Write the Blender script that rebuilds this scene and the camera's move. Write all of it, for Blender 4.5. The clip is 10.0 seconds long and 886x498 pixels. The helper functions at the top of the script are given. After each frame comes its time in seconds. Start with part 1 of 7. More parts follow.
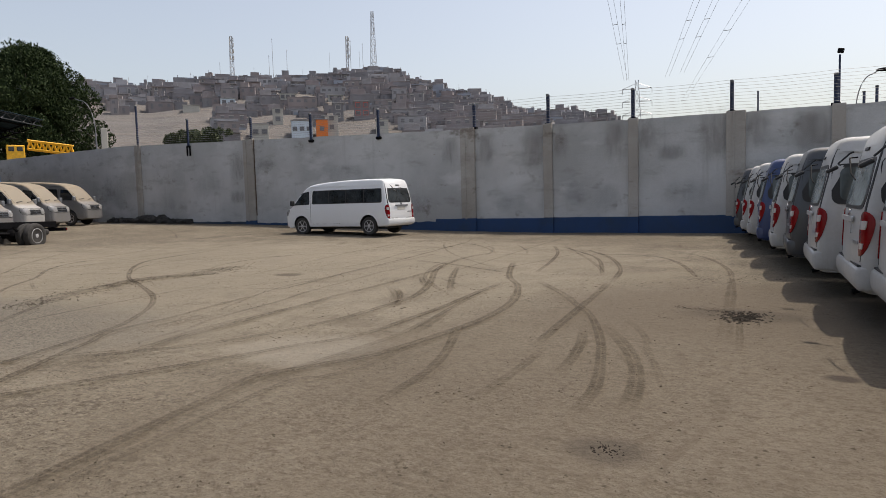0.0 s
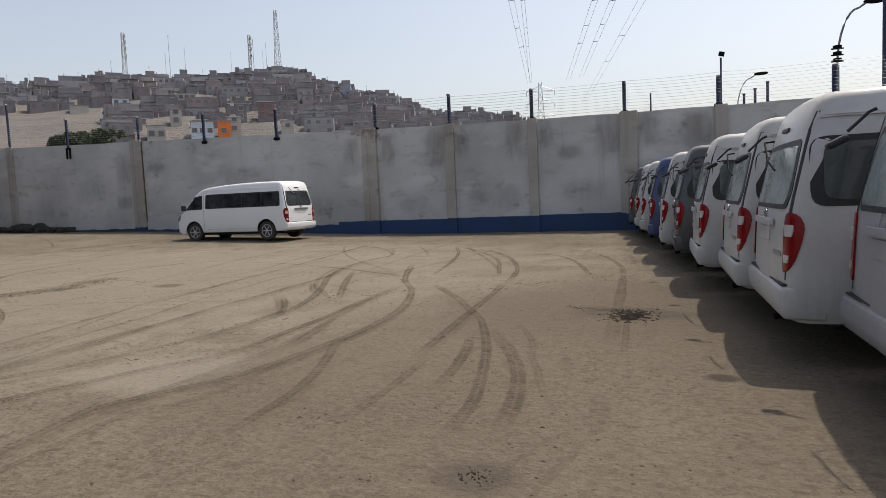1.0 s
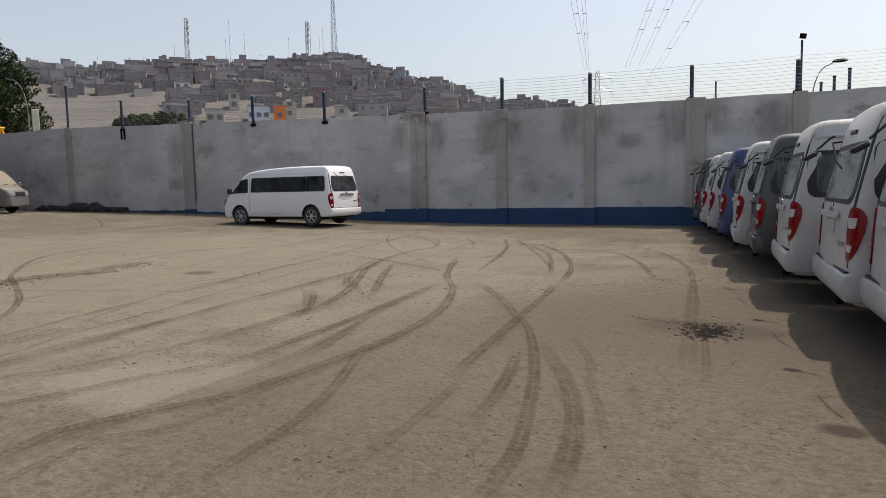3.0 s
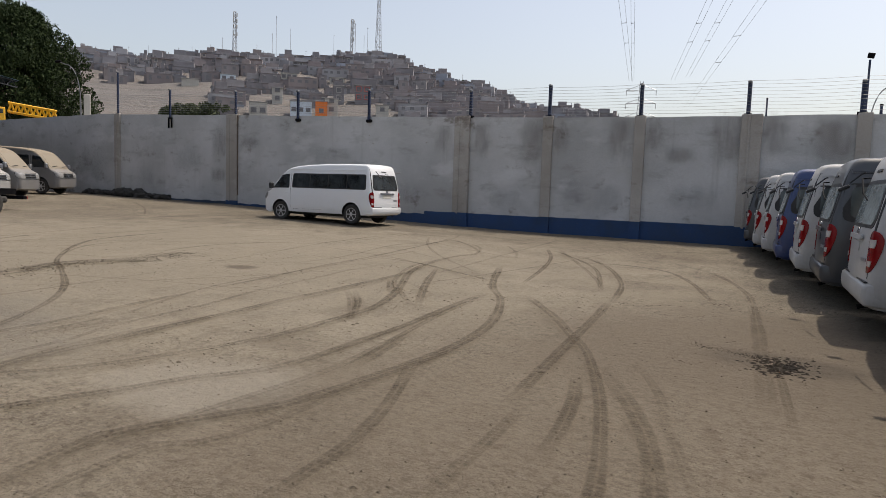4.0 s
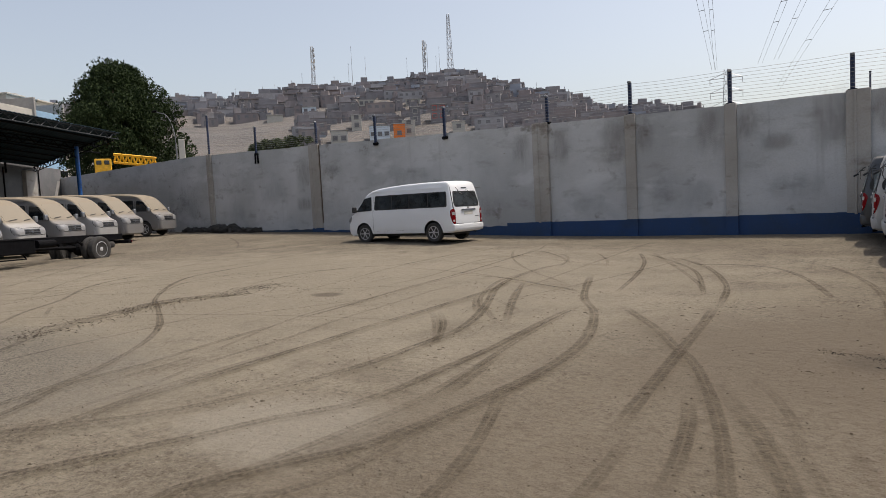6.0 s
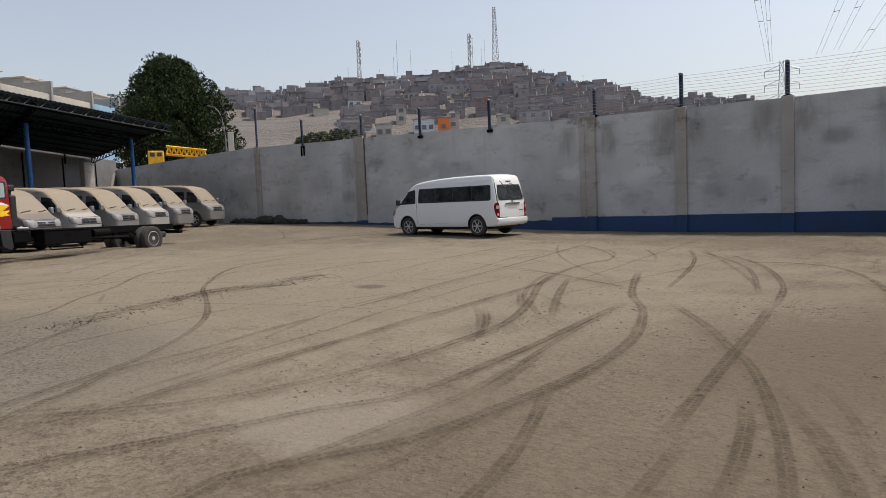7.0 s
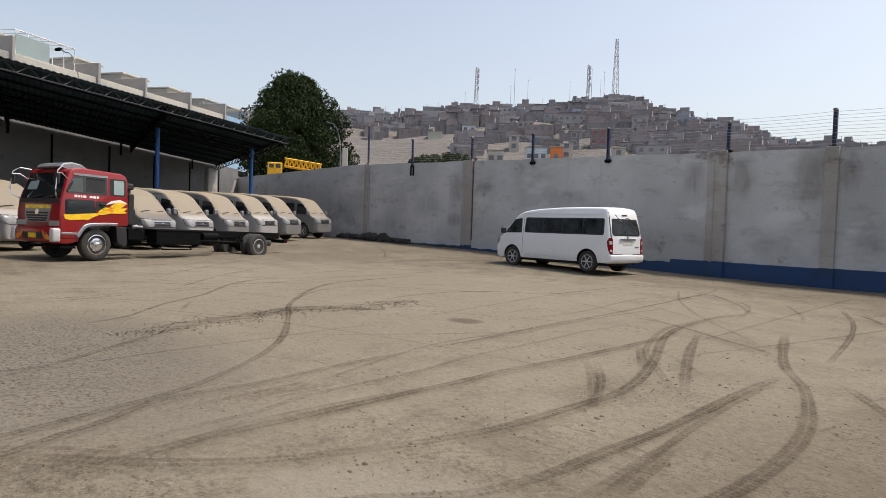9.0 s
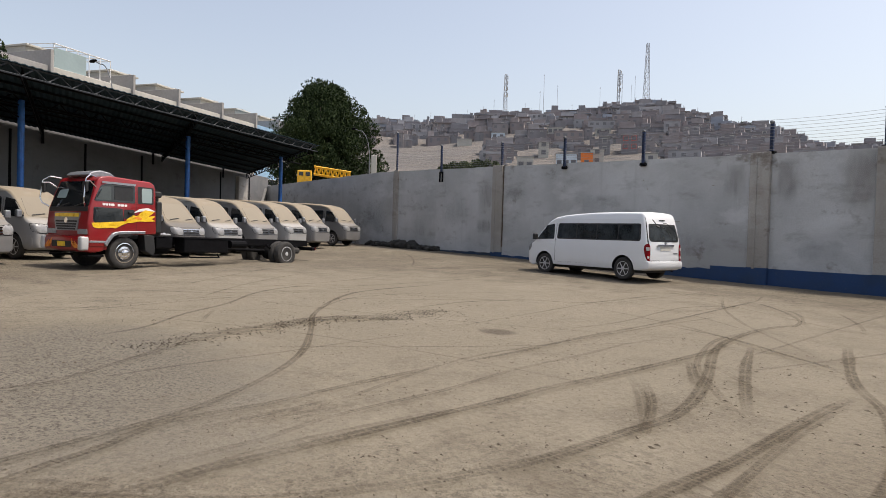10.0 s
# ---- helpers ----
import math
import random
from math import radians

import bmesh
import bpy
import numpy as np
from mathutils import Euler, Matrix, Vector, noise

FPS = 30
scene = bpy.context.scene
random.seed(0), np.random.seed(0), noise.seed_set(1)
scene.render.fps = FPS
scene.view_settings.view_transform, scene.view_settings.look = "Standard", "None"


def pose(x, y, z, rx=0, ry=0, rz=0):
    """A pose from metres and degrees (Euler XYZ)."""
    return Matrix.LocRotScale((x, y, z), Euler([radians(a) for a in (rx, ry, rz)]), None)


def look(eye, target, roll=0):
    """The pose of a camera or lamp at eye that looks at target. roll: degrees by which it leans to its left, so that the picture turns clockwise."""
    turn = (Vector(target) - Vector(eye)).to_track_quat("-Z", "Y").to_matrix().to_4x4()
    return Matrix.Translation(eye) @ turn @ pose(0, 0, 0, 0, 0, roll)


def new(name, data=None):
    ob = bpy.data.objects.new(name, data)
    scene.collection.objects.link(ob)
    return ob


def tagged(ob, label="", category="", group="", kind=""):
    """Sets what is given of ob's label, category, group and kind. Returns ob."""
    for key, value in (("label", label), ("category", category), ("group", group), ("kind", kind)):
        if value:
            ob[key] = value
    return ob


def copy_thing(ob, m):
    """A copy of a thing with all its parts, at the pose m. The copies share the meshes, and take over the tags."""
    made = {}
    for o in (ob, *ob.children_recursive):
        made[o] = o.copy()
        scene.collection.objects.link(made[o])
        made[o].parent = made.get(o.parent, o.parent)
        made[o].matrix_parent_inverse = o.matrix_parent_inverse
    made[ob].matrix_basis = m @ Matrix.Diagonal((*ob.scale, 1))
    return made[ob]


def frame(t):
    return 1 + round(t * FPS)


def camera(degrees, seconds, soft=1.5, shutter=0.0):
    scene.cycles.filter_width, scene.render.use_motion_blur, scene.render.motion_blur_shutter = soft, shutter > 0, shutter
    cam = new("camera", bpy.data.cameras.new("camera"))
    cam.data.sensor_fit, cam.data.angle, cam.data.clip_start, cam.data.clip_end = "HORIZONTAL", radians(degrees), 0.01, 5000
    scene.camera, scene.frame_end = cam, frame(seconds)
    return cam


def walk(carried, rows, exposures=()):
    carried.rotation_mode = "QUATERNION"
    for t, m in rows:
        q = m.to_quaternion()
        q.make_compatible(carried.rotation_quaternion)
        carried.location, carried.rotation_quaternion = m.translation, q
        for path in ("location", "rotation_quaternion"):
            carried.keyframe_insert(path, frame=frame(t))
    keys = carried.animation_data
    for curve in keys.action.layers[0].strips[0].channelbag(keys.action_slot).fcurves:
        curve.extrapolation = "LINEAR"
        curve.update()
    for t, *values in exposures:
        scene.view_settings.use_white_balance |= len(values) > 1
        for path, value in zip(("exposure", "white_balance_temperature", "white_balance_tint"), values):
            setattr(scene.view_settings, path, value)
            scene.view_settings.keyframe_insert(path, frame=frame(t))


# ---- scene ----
cam = camera(68.6, 10.0, soft=0.55)
PATH = [
    (0, (2.296, 4.252, 1.435), (1.239, 5.943, 1.285), -1.6),
    (0.5, (2.249, 4.614, 1.427), (1.332, 6.376, 1.2), -5.4),
    (1, (2.374, 4.789, 1.419), (1.554, 6.607, 1.264), -2.5),
    (1.5, (2.316, 5.024, 1.404), (1.571, 6.87, 1.219), -0.6),
    (2, (2.183, 5.229, 1.429), (1.373, 7.05, 1.257), 0.5),
    (2.5, (2.102, 5.443, 1.428), (1.224, 7.232, 1.253), -1.3),
    (2.7, (2.085, 5.57, 1.42), (1.142, 7.325, 1.238), -2.1),
    (3.8, (1.733, 5.797, 1.474), (0.763, 7.535, 1.281), 1.3),
    (4, (1.665, 5.829, 1.477), (0.625, 7.528, 1.298), 1.9),
    (4.5, (1.524, 6.074, 1.462), (0.194, 7.559, 1.306), -0.6),
    (5, (1.552, 6.177, 1.463), (0.245, 7.685, 1.331), -3.2),
    (5.5, (1.494, 6.176, 1.474), (0.223, 7.715, 1.349), -3.5),
    (6.8, (1.505, 6.124, 1.497), (0.239, 7.665, 1.344), -2.2),
    (7, (1.416, 6.215, 1.473), (0.059, 7.677, 1.325), -2.5),
    (7.5, (1.31, 6.433, 1.417), (-0.177, 7.753, 1.203), -1.5),
    (8, (1.052, 6.569, 1.449), (-0.427, 7.894, 1.208), 1.4),
    (8.5, (0.806, 6.798, 1.449), (-0.671, 8.122, 1.189), -0.1),
    (9, (0.516, 7.057, 1.482), (-1.057, 8.291, 1.416), 1.9),
    (9.5, (0.332, 7.236, 1.424), (-1.303, 8.385, 1.343), 2.6),
    (10, (0.071, 7.383, 1.454), (-1.557, 8.544, 1.408), 1.6),
]
walk(cam, [(t, look(eye, target, roll)) for t, eye, target, roll in PATH],
     exposures=[(0, 0.4, 6950, 12), (5.5, 0.38, 6950, 12), (7.5, 0.36, 6950, 12), (8.0, 0.58, 6950, 12), (9.0, 0.58, 6900, 12), (10, 0.58, 6900, 12)])

# ---- world, sun, exposure ----
world = bpy.data.worlds.new("sky")
scene.world = world
world.use_nodes = True
wn = world.node_tree
wn.nodes.clear()
sky = wn.nodes.new("ShaderNodeTexSky")
sky.sky_type, sky.sun_disc = "NISHITA", False
sky.sun_elevation, sky.sun_rotation = radians(65), radians(33)
sky.altitude, sky.air_density, sky.dust_density, sky.ozone_density = 150, 1.1, 3.6, 1.0
bg = wn.nodes.new("ShaderNodeBackground")
bg.inputs["Strength"].default_value = 0.15
out = wn.nodes.new("ShaderNodeOutputWorld")
haze = wn.nodes.new("ShaderNodeHueSaturation")
haze.inputs["Saturation"].default_value, haze.inputs["Value"].default_value = 0.72, 0.9
wn.links.new(sky.outputs[0], haze.inputs["Color"])
wn.links.new(haze.outputs[0], bg.inputs[0])
wn.links.new(bg.outputs[0], out.inputs[0])
sun_data = bpy.data.lights.new("sun", "SUN")
sun_data.energy, sun_data.angle, sun_data.color = 2.6, radians(0.8), (1.0, 0.95, 0.88)
sun = new("sun", sun_data)
sun.matrix_world = look((25, 38, 100), (0, 0, 0))


# ---- materials ----
def nodes_of(name):
    m = bpy.data.materials.new(name)
    m.use_nodes = True
    nt = m.node_tree
    return m, nt, nt.nodes["Principled BSDF"]


def coords(nt, scale=(1, 1, 1), kind="Object"):
    c = nt.nodes.new("ShaderNodeTexCoord")
    mp = nt.nodes.new("ShaderNodeMapping")
    mp.inputs["Scale"].default_value = scale
    nt.links.new(c.outputs[kind], mp.inputs[0])
    return mp.outputs[0]


def noise_of(nt, vec, scale, detail=4, rough=0.55):
    n = nt.nodes.new("ShaderNodeTexNoise")
    n.inputs["Scale"].default_value, n.inputs["Detail"].default_value, n.inputs["Roughness"].default_value = scale, detail, rough
    nt.links.new(vec, n.inputs["Vector"])
    return n.outputs["Fac"]


def ramp(nt, fac, lo, hi, a=0.0, b=1.0):
    r = nt.nodes.new("ShaderNodeMapRange")
    r.inputs[1].default_value, r.inputs[2].default_value, r.inputs[3].default_value, r.inputs[4].default_value = lo, hi, a, b
    nt.links.new(fac, r.inputs[0])
    return r.outputs[0]


def mixc(nt, fac, a, b, mode="MIX"):
    m = nt.nodes.new("ShaderNodeMix")
    m.data_type, m.blend_type = "RGBA", mode
    for sock, v in ((m.inputs[0], fac), (m.inputs[6], a), (m.inputs[7], b)):
        if isinstance(v, bpy.types.NodeSocket):
            nt.links.new(v, sock)
        elif isinstance(v, (int, float)):
            sock.default_value = v
        else:
            sock.default_value = (*v, 1)
    return m.outputs[2]


def maths(nt, op, a, b=0.0, clamp=False):
    m = nt.nodes.new("ShaderNodeMath")
    m.operation, m.use_clamp = op, clamp
    for sock, v in ((m.inputs[0], a), (m.inputs[1], b)):
        if isinstance(v, bpy.types.NodeSocket):
            nt.links.new(v, sock)
        else:
            sock.default_value = v
    return m.outputs[0]


def bump(nt, bsdf, height, strength, dist):
    b = nt.nodes.new("ShaderNodeBump")
    b.inputs["Strength"].default_value, b.inputs["Distance"].default_value = strength, dist
    nt.links.new(height, b.inputs["Height"])
    nt.links.new(b.outputs[0], bsdf.inputs["Normal"])


def plain(name, col, rough=0.5, metal=0.0, var=0.12, scale=6.0, bumpy=0.0, spec=0.5, space="Object"):
    """A surface with a slow and a fine variation of its colour and gloss."""
    m, nt, b = nodes_of(name)
    v = coords(nt, kind=space)
    n1, n2 = noise_of(nt, v, scale, 4), noise_of(nt, v, scale * 9, 3)
    f = maths(nt, "ADD", maths(nt, "MULTIPLY", n1, 0.65), maths(nt, "MULTIPLY", n2, 0.35))
    dark = tuple(max(0, c * (1 - 2 * var)) for c in col)
    lite = tuple(min(1, c * (1 + 2 * var)) for c in col)
    nt.links.new(mixc(nt, ramp(nt, f, 0.3, 0.7), dark, lite), b.inputs["Base Color"])
    nt.links.new(ramp(nt, f, 0.3, 0.7, max(0.02, rough - 0.08), min(1, rough + 0.08)), b.inputs["Roughness"])
    b.inputs["Metallic"].default_value, b.inputs["Specular IOR Level"].default_value = metal, spec
    if bumpy:
        bump(nt, b, f, 0.5, bumpy)
    return m


def paint(name, col, rough=0.3, dust=0.15, dust_col=(0.42, 0.36, 0.27), top_dust=0.0, coat=0.4):
    """Car paint with road dust: patchy, heavier on faces that look up and low on the sides."""
    m, nt, b = nodes_of(name)
    v = coords(nt)
    n1, n2 = noise_of(nt, v, 1.7, 5), noise_of(nt, v, 22, 3)
    g = nt.nodes.new("ShaderNodeNewGeometry")
    sep = nt.nodes.new("ShaderNodeSeparateXYZ")
    nt.links.new(g.outputs["Normal"], sep.inputs[0])
    zz = nt.nodes.new("ShaderNodeSeparateXYZ")
    nt.links.new(v, zz.inputs[0])
    up = maths(nt, "MULTIPLY", ramp(nt, sep.outputs[2], 0.2, 0.55, 0.0, top_dust), ramp(nt, zz.outputs[2], 1.12, 1.26, 0.22, 1.0))
    patch = ramp(nt, maths(nt, "ADD", maths(nt, "MULTIPLY", n1, 0.7), maths(nt, "MULTIPLY", n2, 0.3)), 0.35, 0.7, 0.0, dust * 1.6)
    o = nt.nodes.new("ShaderNodeSeparateXYZ")
    nt.links.new(v, o.inputs[0])
    low = ramp(nt, o.outputs[2], 0.35, 1.0, dust * 1.2, 0.0)
    streak = noise_of(nt, coords(nt, (9, 9, 0.5)), 2.0, 3)
    low2 = maths(nt, "MULTIPLY", low, ramp(nt, streak, 0.3, 0.7))
    fac = maths(nt, "ADD", maths(nt, "ADD", patch, low2), maths(nt, "MULTIPLY", up, ramp(nt, n1, 0.2, 0.6, 0.75, 1.05)), True)
    nt.links.new(mixc(nt, fac, col, dust_col), b.inputs["Base Color"])
    nt.links.new(ramp(nt, fac, 0.0, 0.7, rough, 0.9), b.inputs["Roughness"])
    nt.links.new(ramp(nt, fac, 0.0, 0.6, coat, 0.0), b.inputs["Coat Weight"])
    b.inputs["Coat Roughness"].default_value = 0.12
    return m


def dirt_material():
    m, nt, b = nodes_of("yard_dirt")
    v = coords(nt)
    big, mid, fine = noise_of(nt, v, 0.13, 5), noise_of(nt, v, 1.1, 6, 0.6), noise_of(nt, v, 26, 4, 0.65)
    grit = noise_of(nt, v, 9, 5, 0.75)
    c = mixc(nt, ramp(nt, big, 0.33, 0.66), (0.125, 0.105, 0.078), (0.197, 0.171, 0.131))
    c = mixc(nt, ramp(nt, mid, 0.48, 0.72, 0, 0.38), c, (0.085, 0.072, 0.055))
    mott = noise_of(nt, v, 0.42, 7, 0.66)
    c = mixc(nt, ramp(nt, mott, 0.5, 0.64, 0, 0.3), c, (0.095, 0.078, 0.058))
    c = mixc(nt, ramp(nt, mott, 0.34, 0.46, 0.45, 0), c, (0.25, 0.222, 0.175))
    clump = noise_of(nt, v, 4.2, 6, 0.78)
    c = mixc(nt, ramp(nt, clump, 0.565, 0.64, 0, 0.8), c, (0.062, 0.05, 0.037))
    c = mixc(nt, ramp(nt, fine, 0.48, 0.7, 0, 0.4), c, (0.245, 0.217, 0.17))
    c = mixc(nt, ramp(nt, grit, 0.53, 0.62, 0, 0.65), c, (0.07, 0.058, 0.044))
    fleck = noise_of(nt, v, 17, 4, 0.7)
    patchy = ramp(nt, noise_of(nt, v, 0.9, 4, 0.6), 0.4, 0.58, 0.25, 1.0)
    c = mixc(nt, maths(nt, "MULTIPLY", ramp(nt, fleck, 0.55, 0.6, 0, 0.72), patchy), c, (0.05, 0.04, 0.029))
    c = mixc(nt, maths(nt, "MULTIPLY", ramp(nt, fleck, 0.36, 0.42, 0.4, 0.0), patchy), c, (0.27, 0.24, 0.195))
    cell = nt.nodes.new("ShaderNodeTexVoronoi")
    cell.feature = "DISTANCE_TO_EDGE"
    cell.inputs["Scale"].default_value = 3.4
    wob = nt.nodes.new("ShaderNodeVectorMath")
    wob.operation = "MULTIPLY_ADD"
    wcol = nt.nodes.new("ShaderNodeTexNoise")
    wcol.inputs["Scale"].default_value, wcol.inputs["Detail"].default_value = 3.0, 4
    nt.links.new(v, wcol.inputs["Vector"])
    nt.links.new(wcol.outputs["Color"], wob.inputs[0])
    wob.inputs[1].default_value = (0.7, 0.7, 0)
    nt.links.new(v, wob.inputs[2])
    nt.links.new(wob.outputs[0], cell.inputs["Vector"])
    crack = maths(nt, "MULTIPLY", ramp(nt, cell.outputs["Distance"], 0.004, 0.022, 1.0, 0.0), ramp(nt, noise_of(nt, v, 0.9, 4), 0.54, 0.62))
    c = mixc(nt, maths(nt, "MULTIPLY", crack, 0.05), c, (0.045, 0.033, 0.026))
    crumb = noise_of(nt, v, 48, 3, 0.7)
    c = mixc(nt, ramp(nt, crumb, 0.56, 0.68, 0, 0.8), c, (0.05, 0.041, 0.03))
    fleck = noise_of(nt, coords(nt, (1, 1.5, 1)), 15, 6, 0.8)
    c = mixc(nt, ramp(nt, fleck, 0.57, 0.64, 0, 0.7), c, (0.055, 0.044, 0.032))
    c = mixc(nt, ramp(nt, fleck, 0.36, 0.43, 0.5, 0), c, (0.27, 0.24, 0.19))
    # faint older wheel marks, dragged in a few directions
    for turn, sc, lo in ((62, 6.5, 0.6), (128, 7.5, 0.6)):
        mp = nt.nodes.new("ShaderNodeMapping")
        mp.inputs["Rotation"].default_value = (0, 0, radians(turn))
        mp.inputs["Scale"].default_value = (1.0, 0.035, 1.0)
        warp = nt.nodes.new("ShaderNodeVectorMath")
        warp.operation = "MULTIPLY_ADD"
        wn2 = nt.nodes.new("ShaderNodeTexNoise")
        wn2.inputs["Scale"].default_value, wn2.inputs["Detail"].default_value = 0.12, 1
        nt.links.new(v, wn2.inputs["Vector"])
        nt.links.new(wn2.outputs["Color"], warp.inputs[0])
        warp.inputs[1].default_value = (7, 7, 0)
        nt.links.new(v, warp.inputs[2])
        nt.links.new(warp.outputs[0], mp.inputs[0])
        streak = noise_of(nt, mp.outputs[0], sc, 3, 0.5)
        c = mixc(nt, maths(nt, "MULTIPLY", ramp(nt, streak, lo, lo + 0.1, 0, 0.5), ramp(nt, mid, 0.35, 0.6)), c, (0.07, 0.056, 0.041))
    # a grey worn, gravelly stretch in front of the lorry and dark oily soil by the row of vans
    sep = nt.nodes.new("ShaderNodeSeparateXYZ")
    nt.links.new(v, sep.inputs[0])

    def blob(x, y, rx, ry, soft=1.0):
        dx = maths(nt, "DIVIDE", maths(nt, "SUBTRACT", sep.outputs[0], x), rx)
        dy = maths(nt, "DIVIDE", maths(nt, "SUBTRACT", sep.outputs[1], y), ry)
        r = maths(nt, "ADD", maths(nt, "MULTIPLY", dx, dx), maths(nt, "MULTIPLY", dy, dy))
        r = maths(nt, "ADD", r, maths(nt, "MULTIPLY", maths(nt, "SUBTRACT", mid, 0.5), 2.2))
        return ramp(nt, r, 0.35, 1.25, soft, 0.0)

    c = mixc(nt, blob(-10.33, 14.74, 11.0, 9.0, 0.5), c, (0.24, 0.212, 0.163))
    c = mixc(nt, blob(-7.2, 8.1, 3.4, 1.9, 0.5), c, (0.135, 0.124, 0.106))
    rubble = ramp(nt, noise_of(nt, v, 34, 4, 0.8), 0.5, 0.6)
    c = mixc(nt, maths(nt, "MULTIPLY", blob(-7.6, 8.2, 3.2, 1.5, 0.9), rubble), c, (0.045, 0.04, 0.034))
    c = mixc(nt, maths(nt, "MULTIPLY", blob(0.6, 9.6, 3.0, 5.0, 0.55), ramp(nt, noise_of(nt, coords(nt, (0.7, 1.6, 1)), 16, 5, 0.75), 0.53, 0.62)), c, (0.05, 0.04, 0.03))
    c = mixc(nt, blob(1.37, 12.96, 2.8, 2.4, 0.6), c, (0.1, 0.082, 0.062))
    c = mixc(nt, blob(1.28, 12.42, 0.8, 0.4, 0.75), c, (0.03, 0.027, 0.024))
    c = mixc(nt, blob(1.2, 9.4, 3.4, 6.5, 0.55), c, (0.108, 0.088, 0.065))
    c = mixc(nt, blob(1.15, 7.78, 0.28, 0.22, 0.6), c, (0.06, 0.05, 0.04))
    c = mixc(nt, blob(-7.34, 13.72, 0.35, 0.28, 0.8), c, (0.08, 0.066, 0.05))
    c = mixc(nt, blob(2.28, 9.94, 0.14, 0.12, 0.9), c, (0.05, 0.04, 0.033))
    c = mixc(nt, blob(-2.67, 10.10, 0.4, 0.22, 0.5), c, (0.12, 0.1, 0.075))
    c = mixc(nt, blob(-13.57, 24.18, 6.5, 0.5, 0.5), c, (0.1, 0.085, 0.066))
    c = mixc(nt, blob(-2.21, 8.90, 0.8, 0.7, 0.5), c, (0.24, 0.218, 0.18))
    vor = nt.nodes.new("ShaderNodeTexVoronoi")
    vor.inputs["Scale"].default_value = 17
    nt.links.new(v, vor.inputs["Vector"])
    stone = ramp(nt, vor.outputs["Distance"], 0.06, 0.16, 1.0, 0.0)
    keep = ramp(nt, noise_of(nt, v, 3.1, 3), 0.5, 0.62)
    stone = maths(nt, "MULTIPLY", stone, keep)
    c = mixc(nt, maths(nt, "MULTIPLY", stone, 0.6), c, (0.11, 0.094, 0.07))
    nt.links.new(c, b.inputs["Base Color"])
    b.inputs["Roughness"].default_value, b.inputs["Specular IOR Level"].default_value = 0.95, 0.15
    hgt = maths(nt, "ADD", maths(nt, "MULTIPLY", fine, 0.35), maths(nt, "ADD", maths(nt, "MULTIPLY", mid, 0.9), maths(nt, "MULTIPLY", stone, 0.4)))
    bump(nt, b, maths(nt, "SUBTRACT", maths(nt, "ADD", hgt, maths(nt, "MULTIPLY", grit, 0.8)), maths(nt, "MULTIPLY", crack, 0.1)), 0.9, 0.042)
    return m


def track_material(name, col, strength):
    """Tyre prints: darker, pressed soil whose edges and treads fade into the dust."""
    m, nt, b = nodes_of(name)
    uv = coords(nt, kind="UV")
    sep = nt.nodes.new("ShaderNodeSeparateXYZ")
    nt.links.new(uv, sep.inputs[0])
    v = coords(nt)
    edge = maths(nt, "MULTIPLY", maths(nt, "MULTIPLY", sep.outputs[0], maths(nt, "SUBTRACT", 1.0, sep.outputs[0])), 4.0)
    n = noise_of(nt, v, 2.2, 5, 0.6)
    w = nt.nodes.new("ShaderNodeTexWave")
    w.inputs["Scale"].default_value, w.inputs["Distortion"].default_value = 6.0, 2.5
    mp = nt.nodes.new("ShaderNodeCombineXYZ")
    nt.links.new(sep.outputs[1], mp.inputs[0])
    nt.links.new(sep.outputs[0], mp.inputs[1])
    nt.links.new(mp.outputs[0], w.inputs["Vector"])
    fine = noise_of(nt, v, 30, 3)
    a = maths(nt, "MULTIPLY", ramp(nt, edge, 0.03, 0.5), ramp(nt, n, 0.34, 0.58, 0.5, 1.0))
    a = maths(nt, "MULTIPLY", a, ramp(nt, w.outputs["Fac"], 0.2, 0.7, 0.72, 1.0))
    rut = ramp(nt, maths(nt, "ABSOLUTE", maths(nt, "SUBTRACT", sep.outputs[0], 0.5)), 0.03, 0.1, 0.55, 1.0)
    a = maths(nt, "MULTIPLY", a, rut)
    a = maths(nt, "MULTIPLY", a, ramp(nt, noise_of(nt, v, 7.0, 4, 0.7), 0.36, 0.58, 0.7, 1.0))
    a = maths(nt, "MULTIPLY", a, ramp(nt, fine, 0.34, 0.58, strength * 0.5, strength))
    worn = nt.nodes.new("ShaderNodeAttribute")
    worn.attribute_name = "wear"
    a = maths(nt, "MULTIPLY", a, worn.outputs["Fac"])
    b.inputs["Base Color"].default_value = (*col, 1)
    b.inputs["Roughness"].default_value, b.inputs["Specular IOR Level"].default_value = 0.95, 0.1
    nt.links.new(a, b.inputs["Alpha"])
    return m


